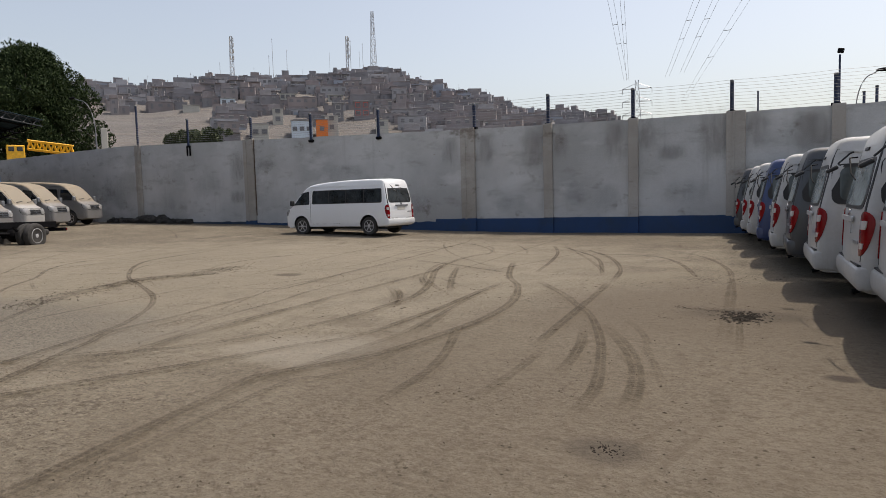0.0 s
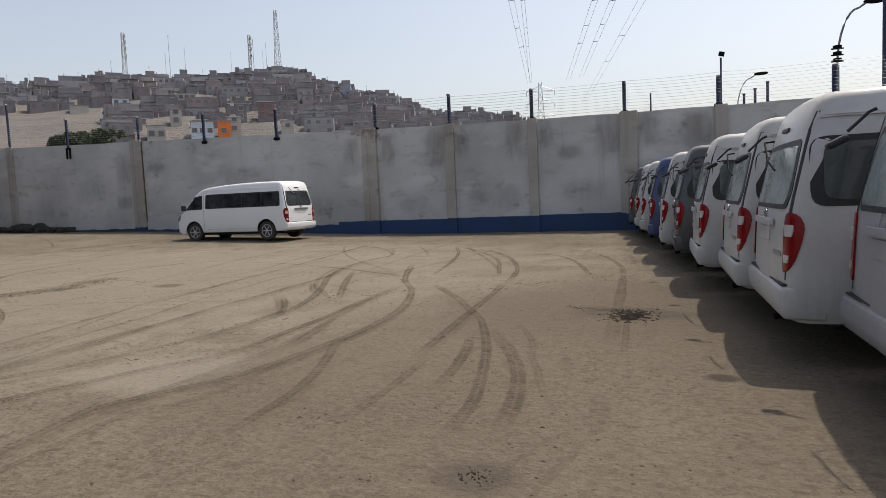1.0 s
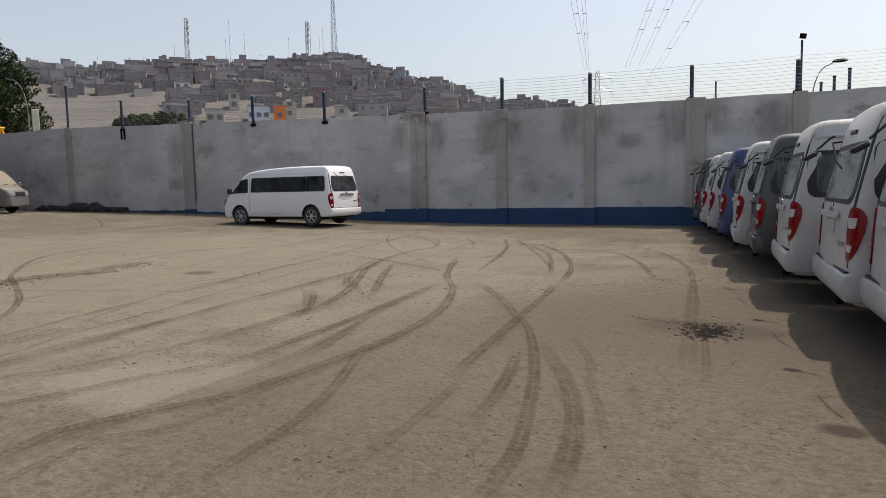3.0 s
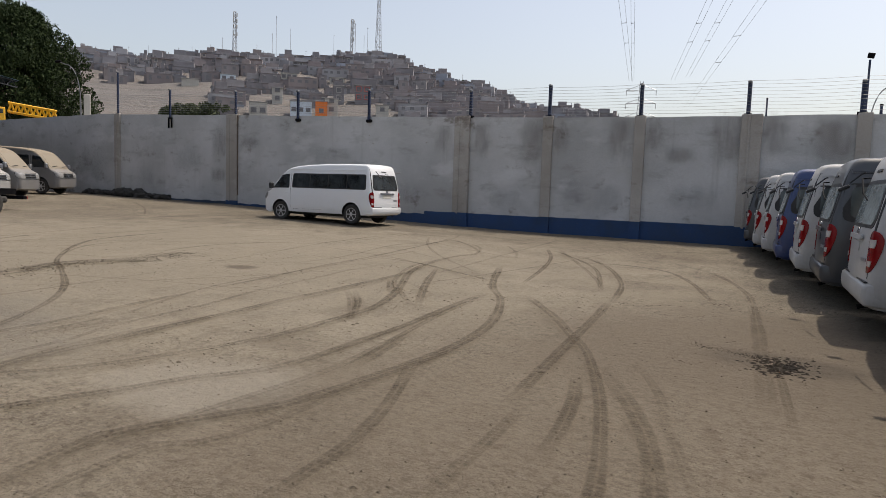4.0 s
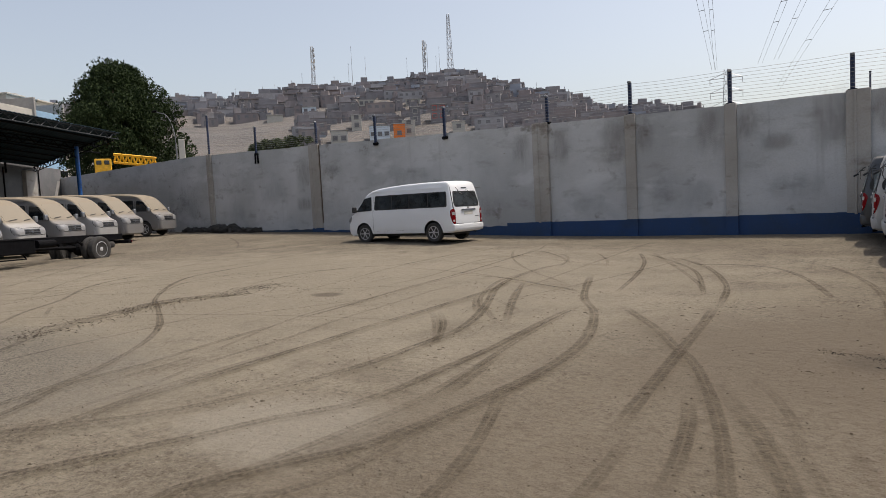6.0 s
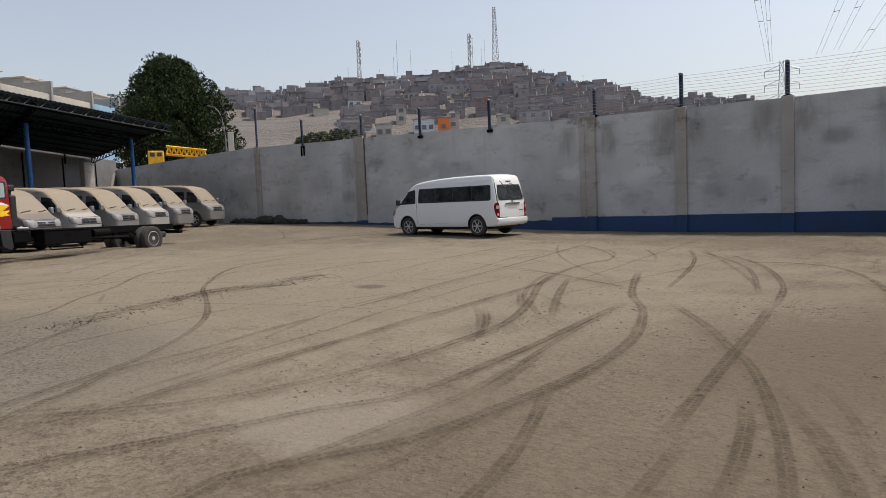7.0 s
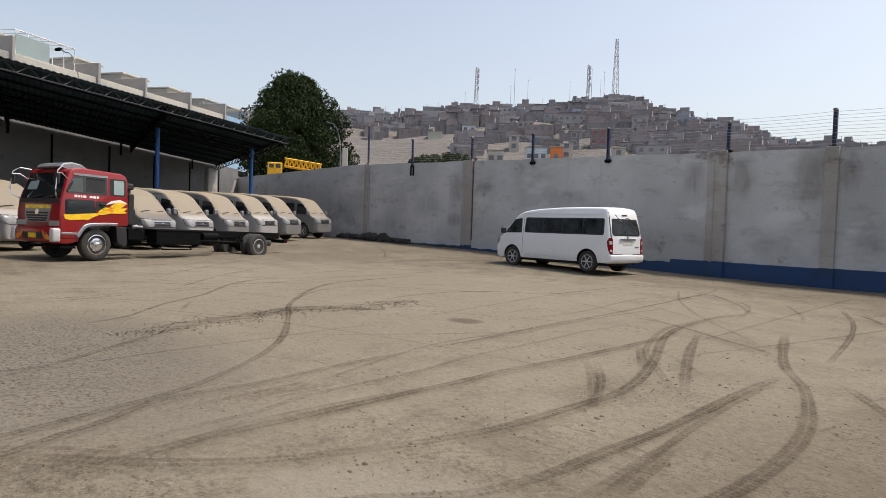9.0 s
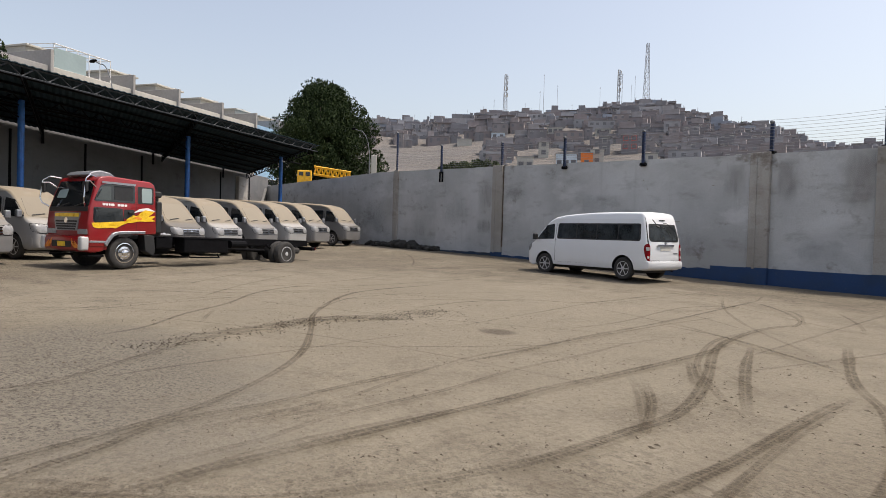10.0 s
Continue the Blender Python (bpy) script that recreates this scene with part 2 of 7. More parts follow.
def wall_material(name, base, dark, pale):
    m, nt, b = nodes_of(name)
    v = coords(nt)
    big, mid, fine = noise_of(nt, v, 0.35, 5), noise_of(nt, coords(nt, (0.6, 1, 1.6)), 1.3, 6, 0.62), noise_of(nt, v, 24, 4)
    c = mixc(nt, ramp(nt, big, 0.35, 0.65), base, pale)
    c = mixc(nt, ramp(nt, mid, 0.55, 0.78, 0, 0.55), c, dark)
    c = mixc(nt, ramp(nt, mid, 0.24, 0.4, 0.5, 0), c, pale)
    run = noise_of(nt, coords(nt, (2.6, 1, 0.12)), 1.2, 4)
    c = mixc(nt, ramp(nt, run, 0.6, 0.8, 0, 0.28), c, dark)
    blot = noise_of(nt, coords(nt, (1, 1, 1.4)), 0.8, 6, 0.7)
    c = mixc(nt, ramp(nt, blot, 0.6, 0.7, 0, 0.6), c, (dark[0] * 0.72, dark[1] * 0.62, dark[2] * 0.52))
    lite = noise_of(nt, coords(nt, (0.5, 1, 1.1)), 0.9, 5, 0.6)
    c = mixc(nt, ramp(nt, lite, 0.55, 0.68, 0, 0.6), c, tuple(min(1, x * 1.12) for x in pale))
    c = mixc(nt, ramp(nt, fine, 0.4, 0.75, 0, 0.18), c, dark)
    nt.links.new(c, b.inputs["Base Color"])
    b.inputs["Roughness"].default_value, b.inputs["Specular IOR Level"].default_value = 0.92, 0.2
    bump(nt, b, maths(nt, "ADD", mid, maths(nt, "MULTIPLY", fine, 0.4)), 0.55, 0.02)
    return m


def stain_material(name, col, strength):
    """A water or damp stain that fades out towards its edges in ragged runs."""
    m, nt, b = nodes_of(name)
    uv = coords(nt, kind="UV")
    sep = nt.nodes.new("ShaderNodeSeparateXYZ")
    nt.links.new(uv, sep.inputs[0])
    fall = 1.0
    for k in (0, 1):
        q = maths(nt, "MULTIPLY", maths(nt, "MULTIPLY", sep.outputs[k], maths(nt, "SUBTRACT", 1.0, sep.outputs[k])), 4.0)
        fall = maths(nt, "MULTIPLY", q, fall)
    n = maths(nt, "MULTIPLY", noise_of(nt, coords(nt, (2.2, 1, 0.7)), 1.6, 6, 0.65), 1.0)
    a = ramp(nt, maths(nt, "ADD", maths(nt, "MULTIPLY", fall, 0.4), n), 0.5, 1.0, 0.0, strength)
    a = maths(nt, "MULTIPLY", a, ramp(nt, fall, 0.0, 0.7))
    b.inputs["Base Color"].default_value = (*col, 1)
    b.inputs["Roughness"].default_value, b.inputs["Specular IOR Level"].default_value = 0.95, 0.1
    nt.links.new(a, b.inputs["Alpha"])
    return m


def band_material():
    """Flaking blue paint with mud splashed on its foot."""
    m, nt, b = nodes_of("blue_band_paint")
    v = coords(nt)
    n, f = noise_of(nt, v, 1.4, 6, 0.6), noise_of(nt, v, 14, 5)
    c = mixc(nt, ramp(nt, n, 0.4, 0.7), (0.012, 0.047, 0.135), (0.017, 0.042, 0.09))
    c = mixc(nt, ramp(nt, f, 0.6, 0.75, 0, 0.35), c, (0.1, 0.105, 0.11))
    nt.links.new(c, b.inputs["Base Color"])
    b.inputs["Roughness"].default_value = 0.75
    bump(nt, b, f, 0.4, 0.01)
    return m


def random_island(name, cols, rough=0.85):
    """One colour for each loose piece, out of a few, with stains."""
    m, nt, b = nodes_of(name)
    g = nt.nodes.new("ShaderNodeNewGeometry")
    cr = nt.nodes.new("ShaderNodeValToRGB")
    cr.color_ramp.interpolation = "CONSTANT"
    while len(cr.color_ramp.elements) < len(cols):
        cr.color_ramp.elements.new(0.5)
    for i, c in enumerate(cols):
        cr.color_ramp.elements[i].position, cr.color_ramp.elements[i].color = i / len(cols), (*c, 1)
    nt.links.new(g.outputs["Random Per Island"], cr.inputs[0])
    n = noise_of(nt, coords(nt), 0.25, 5)
    c = mixc(nt, ramp(nt, n, 0.3, 0.7), cr.outputs[0], (0.75, 0.72, 0.7), "MULTIPLY")
    nt.links.new(c, b.inputs["Base Color"])
    b.inputs["Roughness"].default_value = rough
    return m


def random_object(name, cols, rough=0.85):
    """One colour for each object, out of a few, with stains."""
    m, nt, b = nodes_of(name)
    g = nt.nodes.new("ShaderNodeObjectInfo")
    cr = nt.nodes.new("ShaderNodeValToRGB")
    cr.color_ramp.interpolation = "CONSTANT"
    while len(cr.color_ramp.elements) < len(cols):
        cr.color_ramp.elements.new(0.5)
    for i, c in enumerate(cols):
        cr.color_ramp.elements[i].position, cr.color_ramp.elements[i].color = i / len(cols), (*c, 1)
    nt.links.new(g.outputs["Random"], cr.inputs[0])
    n = noise_of(nt, coords(nt), 1.5, 5)
    nt.links.new(mixc(nt, ramp(nt, n, 0.3, 0.7), cr.outputs[0], (0.75, 0.72, 0.7), "MULTIPLY"), b.inputs["Base Color"])
    b.inputs["Roughness"].default_value = rough
    return m


def leaf_material(name, a, c2):
    m, nt, b = nodes_of(name)
    g = nt.nodes.new("ShaderNodeNewGeometry")
    nt.links.new(mixc(nt, g.outputs["Random Per Island"], a, c2), b.inputs["Base Color"])
    b.inputs["Roughness"].default_value = 0.75
    b.inputs["Specular IOR Level"].default_value = 0.15
    return m


def hill_material():
    """Bare slope: worn earth steps and footpaths in bands, greyer and browner patches."""
    m, nt, b = nodes_of("bare_hill_soil")
    v = coords(nt)
    big, fine = noise_of(nt, v, 0.05, 6, 0.65), noise_of(nt, v, 0.5, 6, 0.7)
    sep = nt.nodes.new("ShaderNodeSeparateXYZ")
    nt.links.new(v, sep.inputs[0])
    step = noise_of(nt, coords(nt, (0.03, 0.03, 1.3)), 1.0, 5, 0.6)
    c = mixc(nt, ramp(nt, big, 0.35, 0.65), (0.12, 0.113, 0.108), (0.158, 0.143, 0.131))
    c = mixc(nt, ramp(nt, step, 0.5, 0.62, 0, 0.8), c, (0.155, 0.137, 0.12))
    c = mixc(nt, ramp(nt, step, 0.36, 0.46, 0.7, 0), c, (0.08, 0.075, 0.072))
    c = mixc(nt, ramp(nt, fine, 0.5, 0.7, 0, 0.6), c, (0.095, 0.09, 0.083))
    nt.links.new(c, b.inputs["Base Color"])
    b.inputs["Roughness"].default_value = 0.95
    bump(nt, b, maths(nt, "ADD", step, fine), 0.8, 1.2)
    return m


M = {
    "dirt": dirt_material(),
    "track": track_material("pressed_soil", (0.052, 0.041, 0.03), 1.0),
    "track_pale": track_material("faint_pressed_soil", (0.058, 0.046, 0.034), 0.68),
    "oil": track_material("oily_soil", (0.014, 0.012, 0.011), 1.0),
    "wall": wall_material("stained_plaster", (0.395, 0.397, 0.392), (0.18, 0.163, 0.143), (0.54, 0.543, 0.54)),
    "pillar": wall_material("raw_concrete", (0.315, 0.292, 0.262), (0.14, 0.108, 0.08), (0.42, 0.4, 0.37)),
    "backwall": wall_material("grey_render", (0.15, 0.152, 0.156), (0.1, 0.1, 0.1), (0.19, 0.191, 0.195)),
    "stain_brown": stain_material("brown_water_stain", (0.17, 0.135, 0.105), 0.34),
    "stain_grey": stain_material("grey_damp_stain", (0.2, 0.2, 0.205), 0.17),
    "band": band_material(),
    "band_old": wall_material("faded_blue_paint", (0.03, 0.052, 0.09), (0.025, 0.028, 0.03), (0.06, 0.075, 0.1)),
    "tar": plain("oily_black_soil", (0.03, 0.026, 0.022), 0.9, 0, 0.3, 20.0, spec=0.04),
    "flake": plain("dark_dry_soil", (0.105, 0.088, 0.067), 0.95, 0, 0.3, 12.0, spec=0.04),
    "clod": plain("dark_crumbled_soil", (0.09, 0.074, 0.056), 0.95, 0, 0.3, 5.0, 0.01),
    "mud": plain("dark_mud", (0.035, 0.033, 0.03), 0.95, 0, 0.3, 3.0, 0.02),
    "post": plain("dark_blue_steel", (0.018, 0.03, 0.07), 0.5, 0.3, 0.25, 9),
    "bluepost": plain("bright_blue_paint", (0.02, 0.13, 0.42), 0.45, 0.0, 0.15, 4),
    "wire": plain("galvanised_wire", (0.3, 0.3, 0.31), 0.5, 0.7, 0.1, 20),
    "steel": plain("grey_steel", (0.32, 0.33, 0.35), 0.45, 0.8, 0.12, 12),
    "darksteel": plain("black_painted_steel", (0.006, 0.006, 0.007), 0.65, 0.0, 0.3, 8, spec=0.06),
    "chrome": plain("chrome", (0.75, 0.75, 0.76), 0.12, 1.0, 0.04, 9),
    "rust": plain("rusty_stain", (0.11, 0.078, 0.055), 0.9, 0, 0.3, 4),
    "white": paint("white_paint", (0.76, 0.78, 0.8), 0.28, 0.04),
    "white_worn": paint("dusty_white_paint", (0.49, 0.495, 0.495), 0.38, 0.2, (0.24, 0.215, 0.18), 0.2),
    "silver_worn": paint("dusty_silver_paint", (0.29, 0.3, 0.325), 0.38, 0.16, (0.22, 0.2, 0.17), 0.2),
    "dark_worn": paint("dusty_dark_grey_paint", (0.032, 0.038, 0.048), 0.35, 0.04, (0.25, 0.23, 0.2), 0.2),
    "blue_worn": paint("dusty_blue_paint", (0.006, 0.03, 0.13), 0.35, 0.03, (0.25, 0.23, 0.2), 0.15),
    "sand_white": paint("sand_covered_white_paint", (0.33, 0.33, 0.327), 0.45, 0.1, (0.24, 0.202, 0.15), 0.95, 0.1),
    "sand_silver": paint("sand_covered_silver_paint", (0.17, 0.17, 0.174), 0.42, 0.1, (0.235, 0.198, 0.147), 0.95, 0.1),
    "sand_dark": paint("sand_covered_grey_paint", (0.1, 0.1, 0.102), 0.42, 0.12, (0.225, 0.19, 0.142), 0.95, 0.1),
    "red": paint("red_cab_paint", (0.24, 0.003, 0.006), 0.3, 0.02, coat=0.35),
    "glass": plain("tinted_glass", (0.012, 0.015, 0.017), 0.06, 0.0, 0.3, 2.0, spec=0.8),
    # the pale teal base carries a painted reflection of the sky
    "glass_green": plain("greenish_dusty_sheen_glass", (0.26, 0.31, 0.31), 0.15, 0.0, 0.2, 2.5, spec=0.8),
    "glass_sand": paint("sand_covered_glass", (0.11, 0.11, 0.11), 0.5, 0.6, (0.24, 0.208, 0.162), 0.95, 0.1),
    "glass_mid": plain("grey_glass", (0.06, 0.072, 0.072), 0.08, 0.0, 0.12, 1.5, spec=0.6),
    "glass_pale": plain("pale_green_glass", (0.27, 0.34, 0.34), 0.15, 0.0, 0.05, 0.4, spec=0.6),
    "girder": plain("grey_blue_steel", (0.05, 0.056, 0.064), 0.6, 0.0, 0.15, 3, spec=0.2),
    "clear_lens": plain("pale_lamp_lens", (0.5, 0.47, 0.45), 0.15, 0, 0.1, 14, spec=0.7),
    "black": plain("black_plastic", (0.016, 0.016, 0.017), 0.55, 0, 0.25, 10),
    "rubber": plain("dusty_rubber", (0.035, 0.033, 0.031), 0.85, 0, 0.3, 8, 0.004),
    "rim": plain("alloy_rim", (0.5, 0.5, 0.51), 0.35, 0.35, 0.12, 12),
    "redlamp": plain("red_lamp_lens", (0.2, 0.003, 0.005), 0.22, 0, 0.16, 14, spec=0.22),
    "whitelamp": plain("clear_lamp_lens", (0.27, 0.27, 0.27), 0.12, 0, 0.12, 14, spec=0.8),
    "plate": plain("blank_plate", (0.6, 0.58, 0.52), 0.5, 0, 0.1, 8),
    "yellow": plain("yellow_paint", (0.75, 0.4, 0.02), 0.4, 0, 0.12, 4),
    "flame": plain("yellow_flame_vinyl", (0.85, 0.5, 0.02), 0.3, 0, 0.15, 5),
    "flame_red": plain("orange_flame_vinyl", (0.7, 0.22, 0.02), 0.3, 0, 0.15, 5),
    "corner_white": plain("grey_white_plastic", (0.45, 0.45, 0.45), 0.4, 0, 0.08, 6),
    "vinyl_white": plain("white_vinyl", (0.75, 0.74, 0.72), 0.35, 0, 0.05, 5),
    "sheet": plain("dark_roof_sheet", (0.03, 0.05, 0.064), 0.85, 0.0, 0.2, 1.5, spec=0.08),
    "bark": plain("bark", (0.12, 0.09, 0.065), 0.9, 0, 0.3, 5, 0.03),
    "leaf": leaf_material("dark_leaves", (0.012, 0.024, 0.009), (0.036, 0.055, 0.018)),
    "bush": leaf_material("dusty_bush_leaves", (0.045, 0.06, 0.03), (0.085, 0.1, 0.055)),
    "hill": hill_material(),
    # distance haze is put into these wall colours: lighter and shifted to blue-grey
    "houses": random_island("hazed_hill_house_walls", [(0.254, 0.241, 0.256), (0.280, 0.264, 0.274), (0.236, 0.234, 0.248), (0.297, 0.288, 0.298), (0.273, 0.245, 0.251), (0.247, 0.251, 0.274), (0.362, 0.359, 0.373),
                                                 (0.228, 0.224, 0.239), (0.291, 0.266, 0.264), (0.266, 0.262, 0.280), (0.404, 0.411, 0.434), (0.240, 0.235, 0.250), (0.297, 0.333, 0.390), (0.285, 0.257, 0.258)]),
    # brick tones of the single houses, paled and greyed by the same painted haze
    "house": random_object("hazed_brick_house_wall", [(0.266, 0.248, 0.257), (0.285, 0.266, 0.274), (0.240, 0.235, 0.248), (0.304, 0.283, 0.288), (0.273, 0.244, 0.248), (0.319, 0.315, 0.325), (0.248, 0.245, 0.263), (0.297, 0.266, 0.263), (0.352, 0.358, 0.377),
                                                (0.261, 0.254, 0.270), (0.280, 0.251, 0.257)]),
    # door and window openings lifted from near black to carry the haze
    "opening": plain("hazed_opening", (0.15, 0.15, 0.158), 0.6, 0, 0.2, 0.3),
    "pale_wall": plain("cream_render", (0.44, 0.425, 0.385), 0.85, 0, 0.08, 0.4),
    "grey_wall": plain("grey_render_plain", (0.3, 0.29, 0.28), 0.85, 0, 0.1, 0.4),
    "blue_wall": plain("light_blue_render", (0.25, 0.4, 0.55), 0.8, 0, 0.1, 0.4),
    "orange_wall": plain("orange_wall_paint", (0.75, 0.2, 0.04), 0.7, 0, 0.08, 0.3),
    "pink_red": plain("red_wall_paint", (0.55, 0.12, 0.09), 0.7, 0, 0.08, 0.3),
    "pale_blue": plain("pale_blue_sheet", (0.55, 0.62, 0.68), 0.6, 0, 0.08, 0.3),
    # mast steel paled in its base colour to stand for distance haze
    "mast": plain("hazed_mast_steel", (0.36, 0.37, 0.39), 0.5, 0.2, 0.1, 1.0),
    "glass_van": plain("smoked_glass", (0.032, 0.038, 0.042), 0.05, 0.0, 0.45, 2.6, spec=0.8),
    "tube": plain("grey_lamp_post", (0.16, 0.17, 0.18), 0.5, 0.4, 0.15, 3),
}


# ---- helpers for shapes ----
from mathutils.bvhtree import BVHTree


def smooth01(a, b, v):
    t = min(1.0, max(0.0, (v - a) / (b - a)))
    return t * t * (3 - 2 * t)


def lerp_table(tab, v):
    if v <= tab[0][0]:
        return tab[0][1]
    for (a, fa), (b, fb) in zip(tab, tab[1:]):
        if v <= b:
            return fa + (fb - fa) * (v - a) / (b - a)
    return tab[-1][1]


def ground_z(x, y):
    """The yard lies almost level by the row of vans and climbs a little towards the shelter and the far corner."""
    near = lerp_table([(-40, 0.5), (-33, 0.36), (-24.3, 0.19), (-21.3, 0.12), (-16, 0.06), (-10, 0.02), (0, 0.0)], x)
    at_wall = lerp_table([(-45, 0.7), (-34.7, 0.58), (-24.3, 0.42), (-11.6, 0.08), (-7.5, 0.04), (2, 0.03)], x)
    z = near + (at_wall - near) * smooth01(17, 27, y)
    fade = smooth01(-70, -45, x) * (1 - smooth01(14, 30, x)) * smooth01(-30, -18, y) * (1 - smooth01(40, 60, y))
    return z * fade


def link(name, bm, material, parent=None, label="", smooth=False):
    me = bpy.data.meshes.new(name)
    if smooth:
        for f in bm.faces:
            f.smooth = True
    bm.normal_update()
    bm.to_mesh(me)
    bm.free()
    if smooth:
        me.set_sharp_from_angle(angle=radians(38))
    for m in material if isinstance(material, (list, tuple)) else [material]:
        me.materials.append(m)
    ob = new(name, me)
    if parent is not None:
        ob.parent = parent
    if label:
        ob["label"] = label
    return ob


def part(name, bm, material, parent, label="", smooth=False):
    return link(name, bm, material, parent, label, smooth)


def empty(name, m):
    ob = new(name)
    ob.matrix_basis = m
    ob.empty_display_size = 0.2
    return ob


def box(bm, lo, hi, bevel=0.0, seg=2, m=None, mat=0):
    lo, hi = Vector(lo), Vector(hi)
    r = bmesh.ops.create_cube(bm, size=1, matrix=Matrix.Translation((lo + hi) / 2) @ Matrix.Diagonal((*(hi - lo), 1)))
    vs = r["verts"]
    if bevel:
        es = list({e for v in vs for e in v.link_edges})
        bv = bmesh.ops.bevel(bm, geom=es, offset=bevel, segments=seg, affect="EDGES", profile=0.5)
        vs = list({v for f in bv["faces"] for v in f.verts} | {v for v in vs if v.is_valid})
    if m is not None:
        bmesh.ops.transform(bm, matrix=m, verts=vs)
    if mat:
        for f in {f for v in vs for f in v.link_faces}:
            f.material_index = mat
    return vs


def rod(bm, a, b, r, seg=8, r2=None):
    a, b = Vector(a), Vector(b)
    d = b - a
    q = d.to_track_quat("Z", "Y").to_matrix().to_4x4()
    return bmesh.ops.create_cone(bm, cap_ends=True, segments=seg, radius1=r, radius2=r if r2 is None else r2, depth=d.length,
                                 matrix=Matrix.Translation((a + b) / 2) @ q)["verts"]


def pipe(bm, pts, r, seg=6):
    """A tube along a run of points, with joints that meet."""
    pts = [Vector(p) for p in pts]
    rings = []
    for i, p in enumerate(pts):
        t = (pts[min(i + 1, len(pts) - 1)] - pts[max(i - 1, 0)]).normalized()
        up = Vector((0, 0, 1)) if abs(t.z) < 0.9 else Vector((1, 0, 0))
        s = t.cross(up).normalized()
        u = s.cross(t)
        rings.append([bm.verts.new(p + r * (math.cos(2 * math.pi * k / seg) * s + math.sin(2 * math.pi * k / seg) * u)) for k in range(seg)])
    for a, b in zip(rings, rings[1:]):
        for k in range(seg):
            bm.faces.new((a[k], a[(k + 1) % seg], b[(k + 1) % seg], b[k]))
    bm.faces.new(rings[0][::-1])
    bm.faces.new(rings[-1])


def prism(bm, profile, y0, y1, bevel=0.0, seg=2):
    """A side outline (x, z) drawn out from y0 to y1."""
    a = [bm.verts.new((x, y0, z)) for x, z in profile]
    b = [bm.verts.new((x, y1, z)) for x, z in profile]
    n = len(profile)
    fs = [bm.faces.new(a), bm.faces.new(b[::-1])]
    for i in range(n):
        fs.append(bm.faces.new((a[i], b[i], b[(i + 1) % n], a[(i + 1) % n])))
    bmesh.ops.recalc_face_normals(bm, faces=fs)
    if bevel:
        es = list({e for f in fs for e in f.edges})
        bmesh.ops.bevel(bm, geom=es, offset=bevel, segments=seg, affect="EDGES", profile=0.5)


def lathe(bm, prof, seg=24, axis="Y"):
    """A profile of (radius, offset) turned round an axis."""
    rings = []
    for r, o in prof:
        ring = []
        for k in range(seg):
            a = 2 * math.pi * k / seg
            c = (r * math.cos(a), o, r * math.sin(a)) if axis == "Y" else (r * math.cos(a), r * math.sin(a), o)
            ring.append(bm.verts.new(c))
        rings.append(ring)
    fs = []
    for a, b in zip(rings, rings[1:]):
        for k in range(seg):
            fs.append(bm.faces.new((a[k], a[(k + 1) % seg], b[(k + 1) % seg], b[k])))
    fs += [bm.faces.new(rings[0][::-1]), bm.faces.new(rings[-1])]
    bmesh.ops.recalc_face_normals(bm, faces=fs)
    return [v for r in rings for v in r]


def rounded(poly, r, seg=4):
    """The outline poly (x, y) with its corners rounded."""
    res = []
    n = len(poly)
    for i in range(n):
        p, a, b = Vector(poly[i]), Vector(poly[i - 1]), Vector(poly[(i + 1) % n])
        da, db = (a - p), (b - p)
        k = min(r, da.length * 0.45, db.length * 0.45)
        s, e = p + da.normalized() * k, p + db.normalized() * k
        for j in range(seg + 1):
            t = j / seg
            res.append((1 - t) ** 2 * s + 2 * t * (1 - t) * p + t * t * e)
    return res


def decal(tree, origin, u_axis, way, outline, off=0.006, skirt=0.02, seg_rings=(0.8, 0.6, 0.4, 0.2)):
    """A thin shaped plate that follows a body: outline is in (along u_axis, z) from origin, met with the body along way."""
    o, u, w = Vector(origin), Vector(u_axis).normalized(), Vector(way).normalized()
    dense = []
    for a, b in zip(outline, list(outline[1:]) + [outline[0]]):
        a, b = Vector(a), Vector(b)
        n = max(1, int((b - a).length / 0.16))
        dense += [a.lerp(b, k / n) for k in range(n)]
    outline = dense
    c = sum(outline, Vector((0, 0))) / len(outline)

    def hit(p, d):
        start = o + u * p.x + Vector((0, 0, p.y)) - w * 4
        loc, nor, _, _ = tree.ray_cast(start, w, 9)
        if loc is None:
            return None
        return loc - w * d

    bm = bmesh.new()
    rings = []
    for k, d in ((1.0, off - skirt), (1.0, off), *[(s, off) for s in seg_rings]):
        ring = []
        for p in outline:
            q = hit(c + (p - c) * k, d)
            if q is None:
                q = ring[-1].co if ring else o
            ring.append(bm.verts.new(q))
        rings.append(ring)
    centre = bm.verts.new(hit(c, off) or o)
    n = len(outline)
    for a, b in zip(rings, rings[1:]):
        for k in range(n):
            bm.faces.new((a[k], a[(k + 1) % n], b[(k + 1) % n], b[k]))
    for k in range(n):
        bm.faces.new((rings[-1][k], rings[-1][(k + 1) % n], centre))
    bmesh.ops.recalc_face_normals(bm, faces=bm.faces)
    if sum((f.normal.dot(-w) for f in bm.faces)) < 0:
        bmesh.ops.reverse_faces(bm, faces=bm.faces)
    return bm


def rect(u0, u1, z0, z1, r=0.05, skew=0.0):
    return rounded([(u0 + skew, z1), (u1 - skew, z1), (u1, z0), (u0, z0)], r)


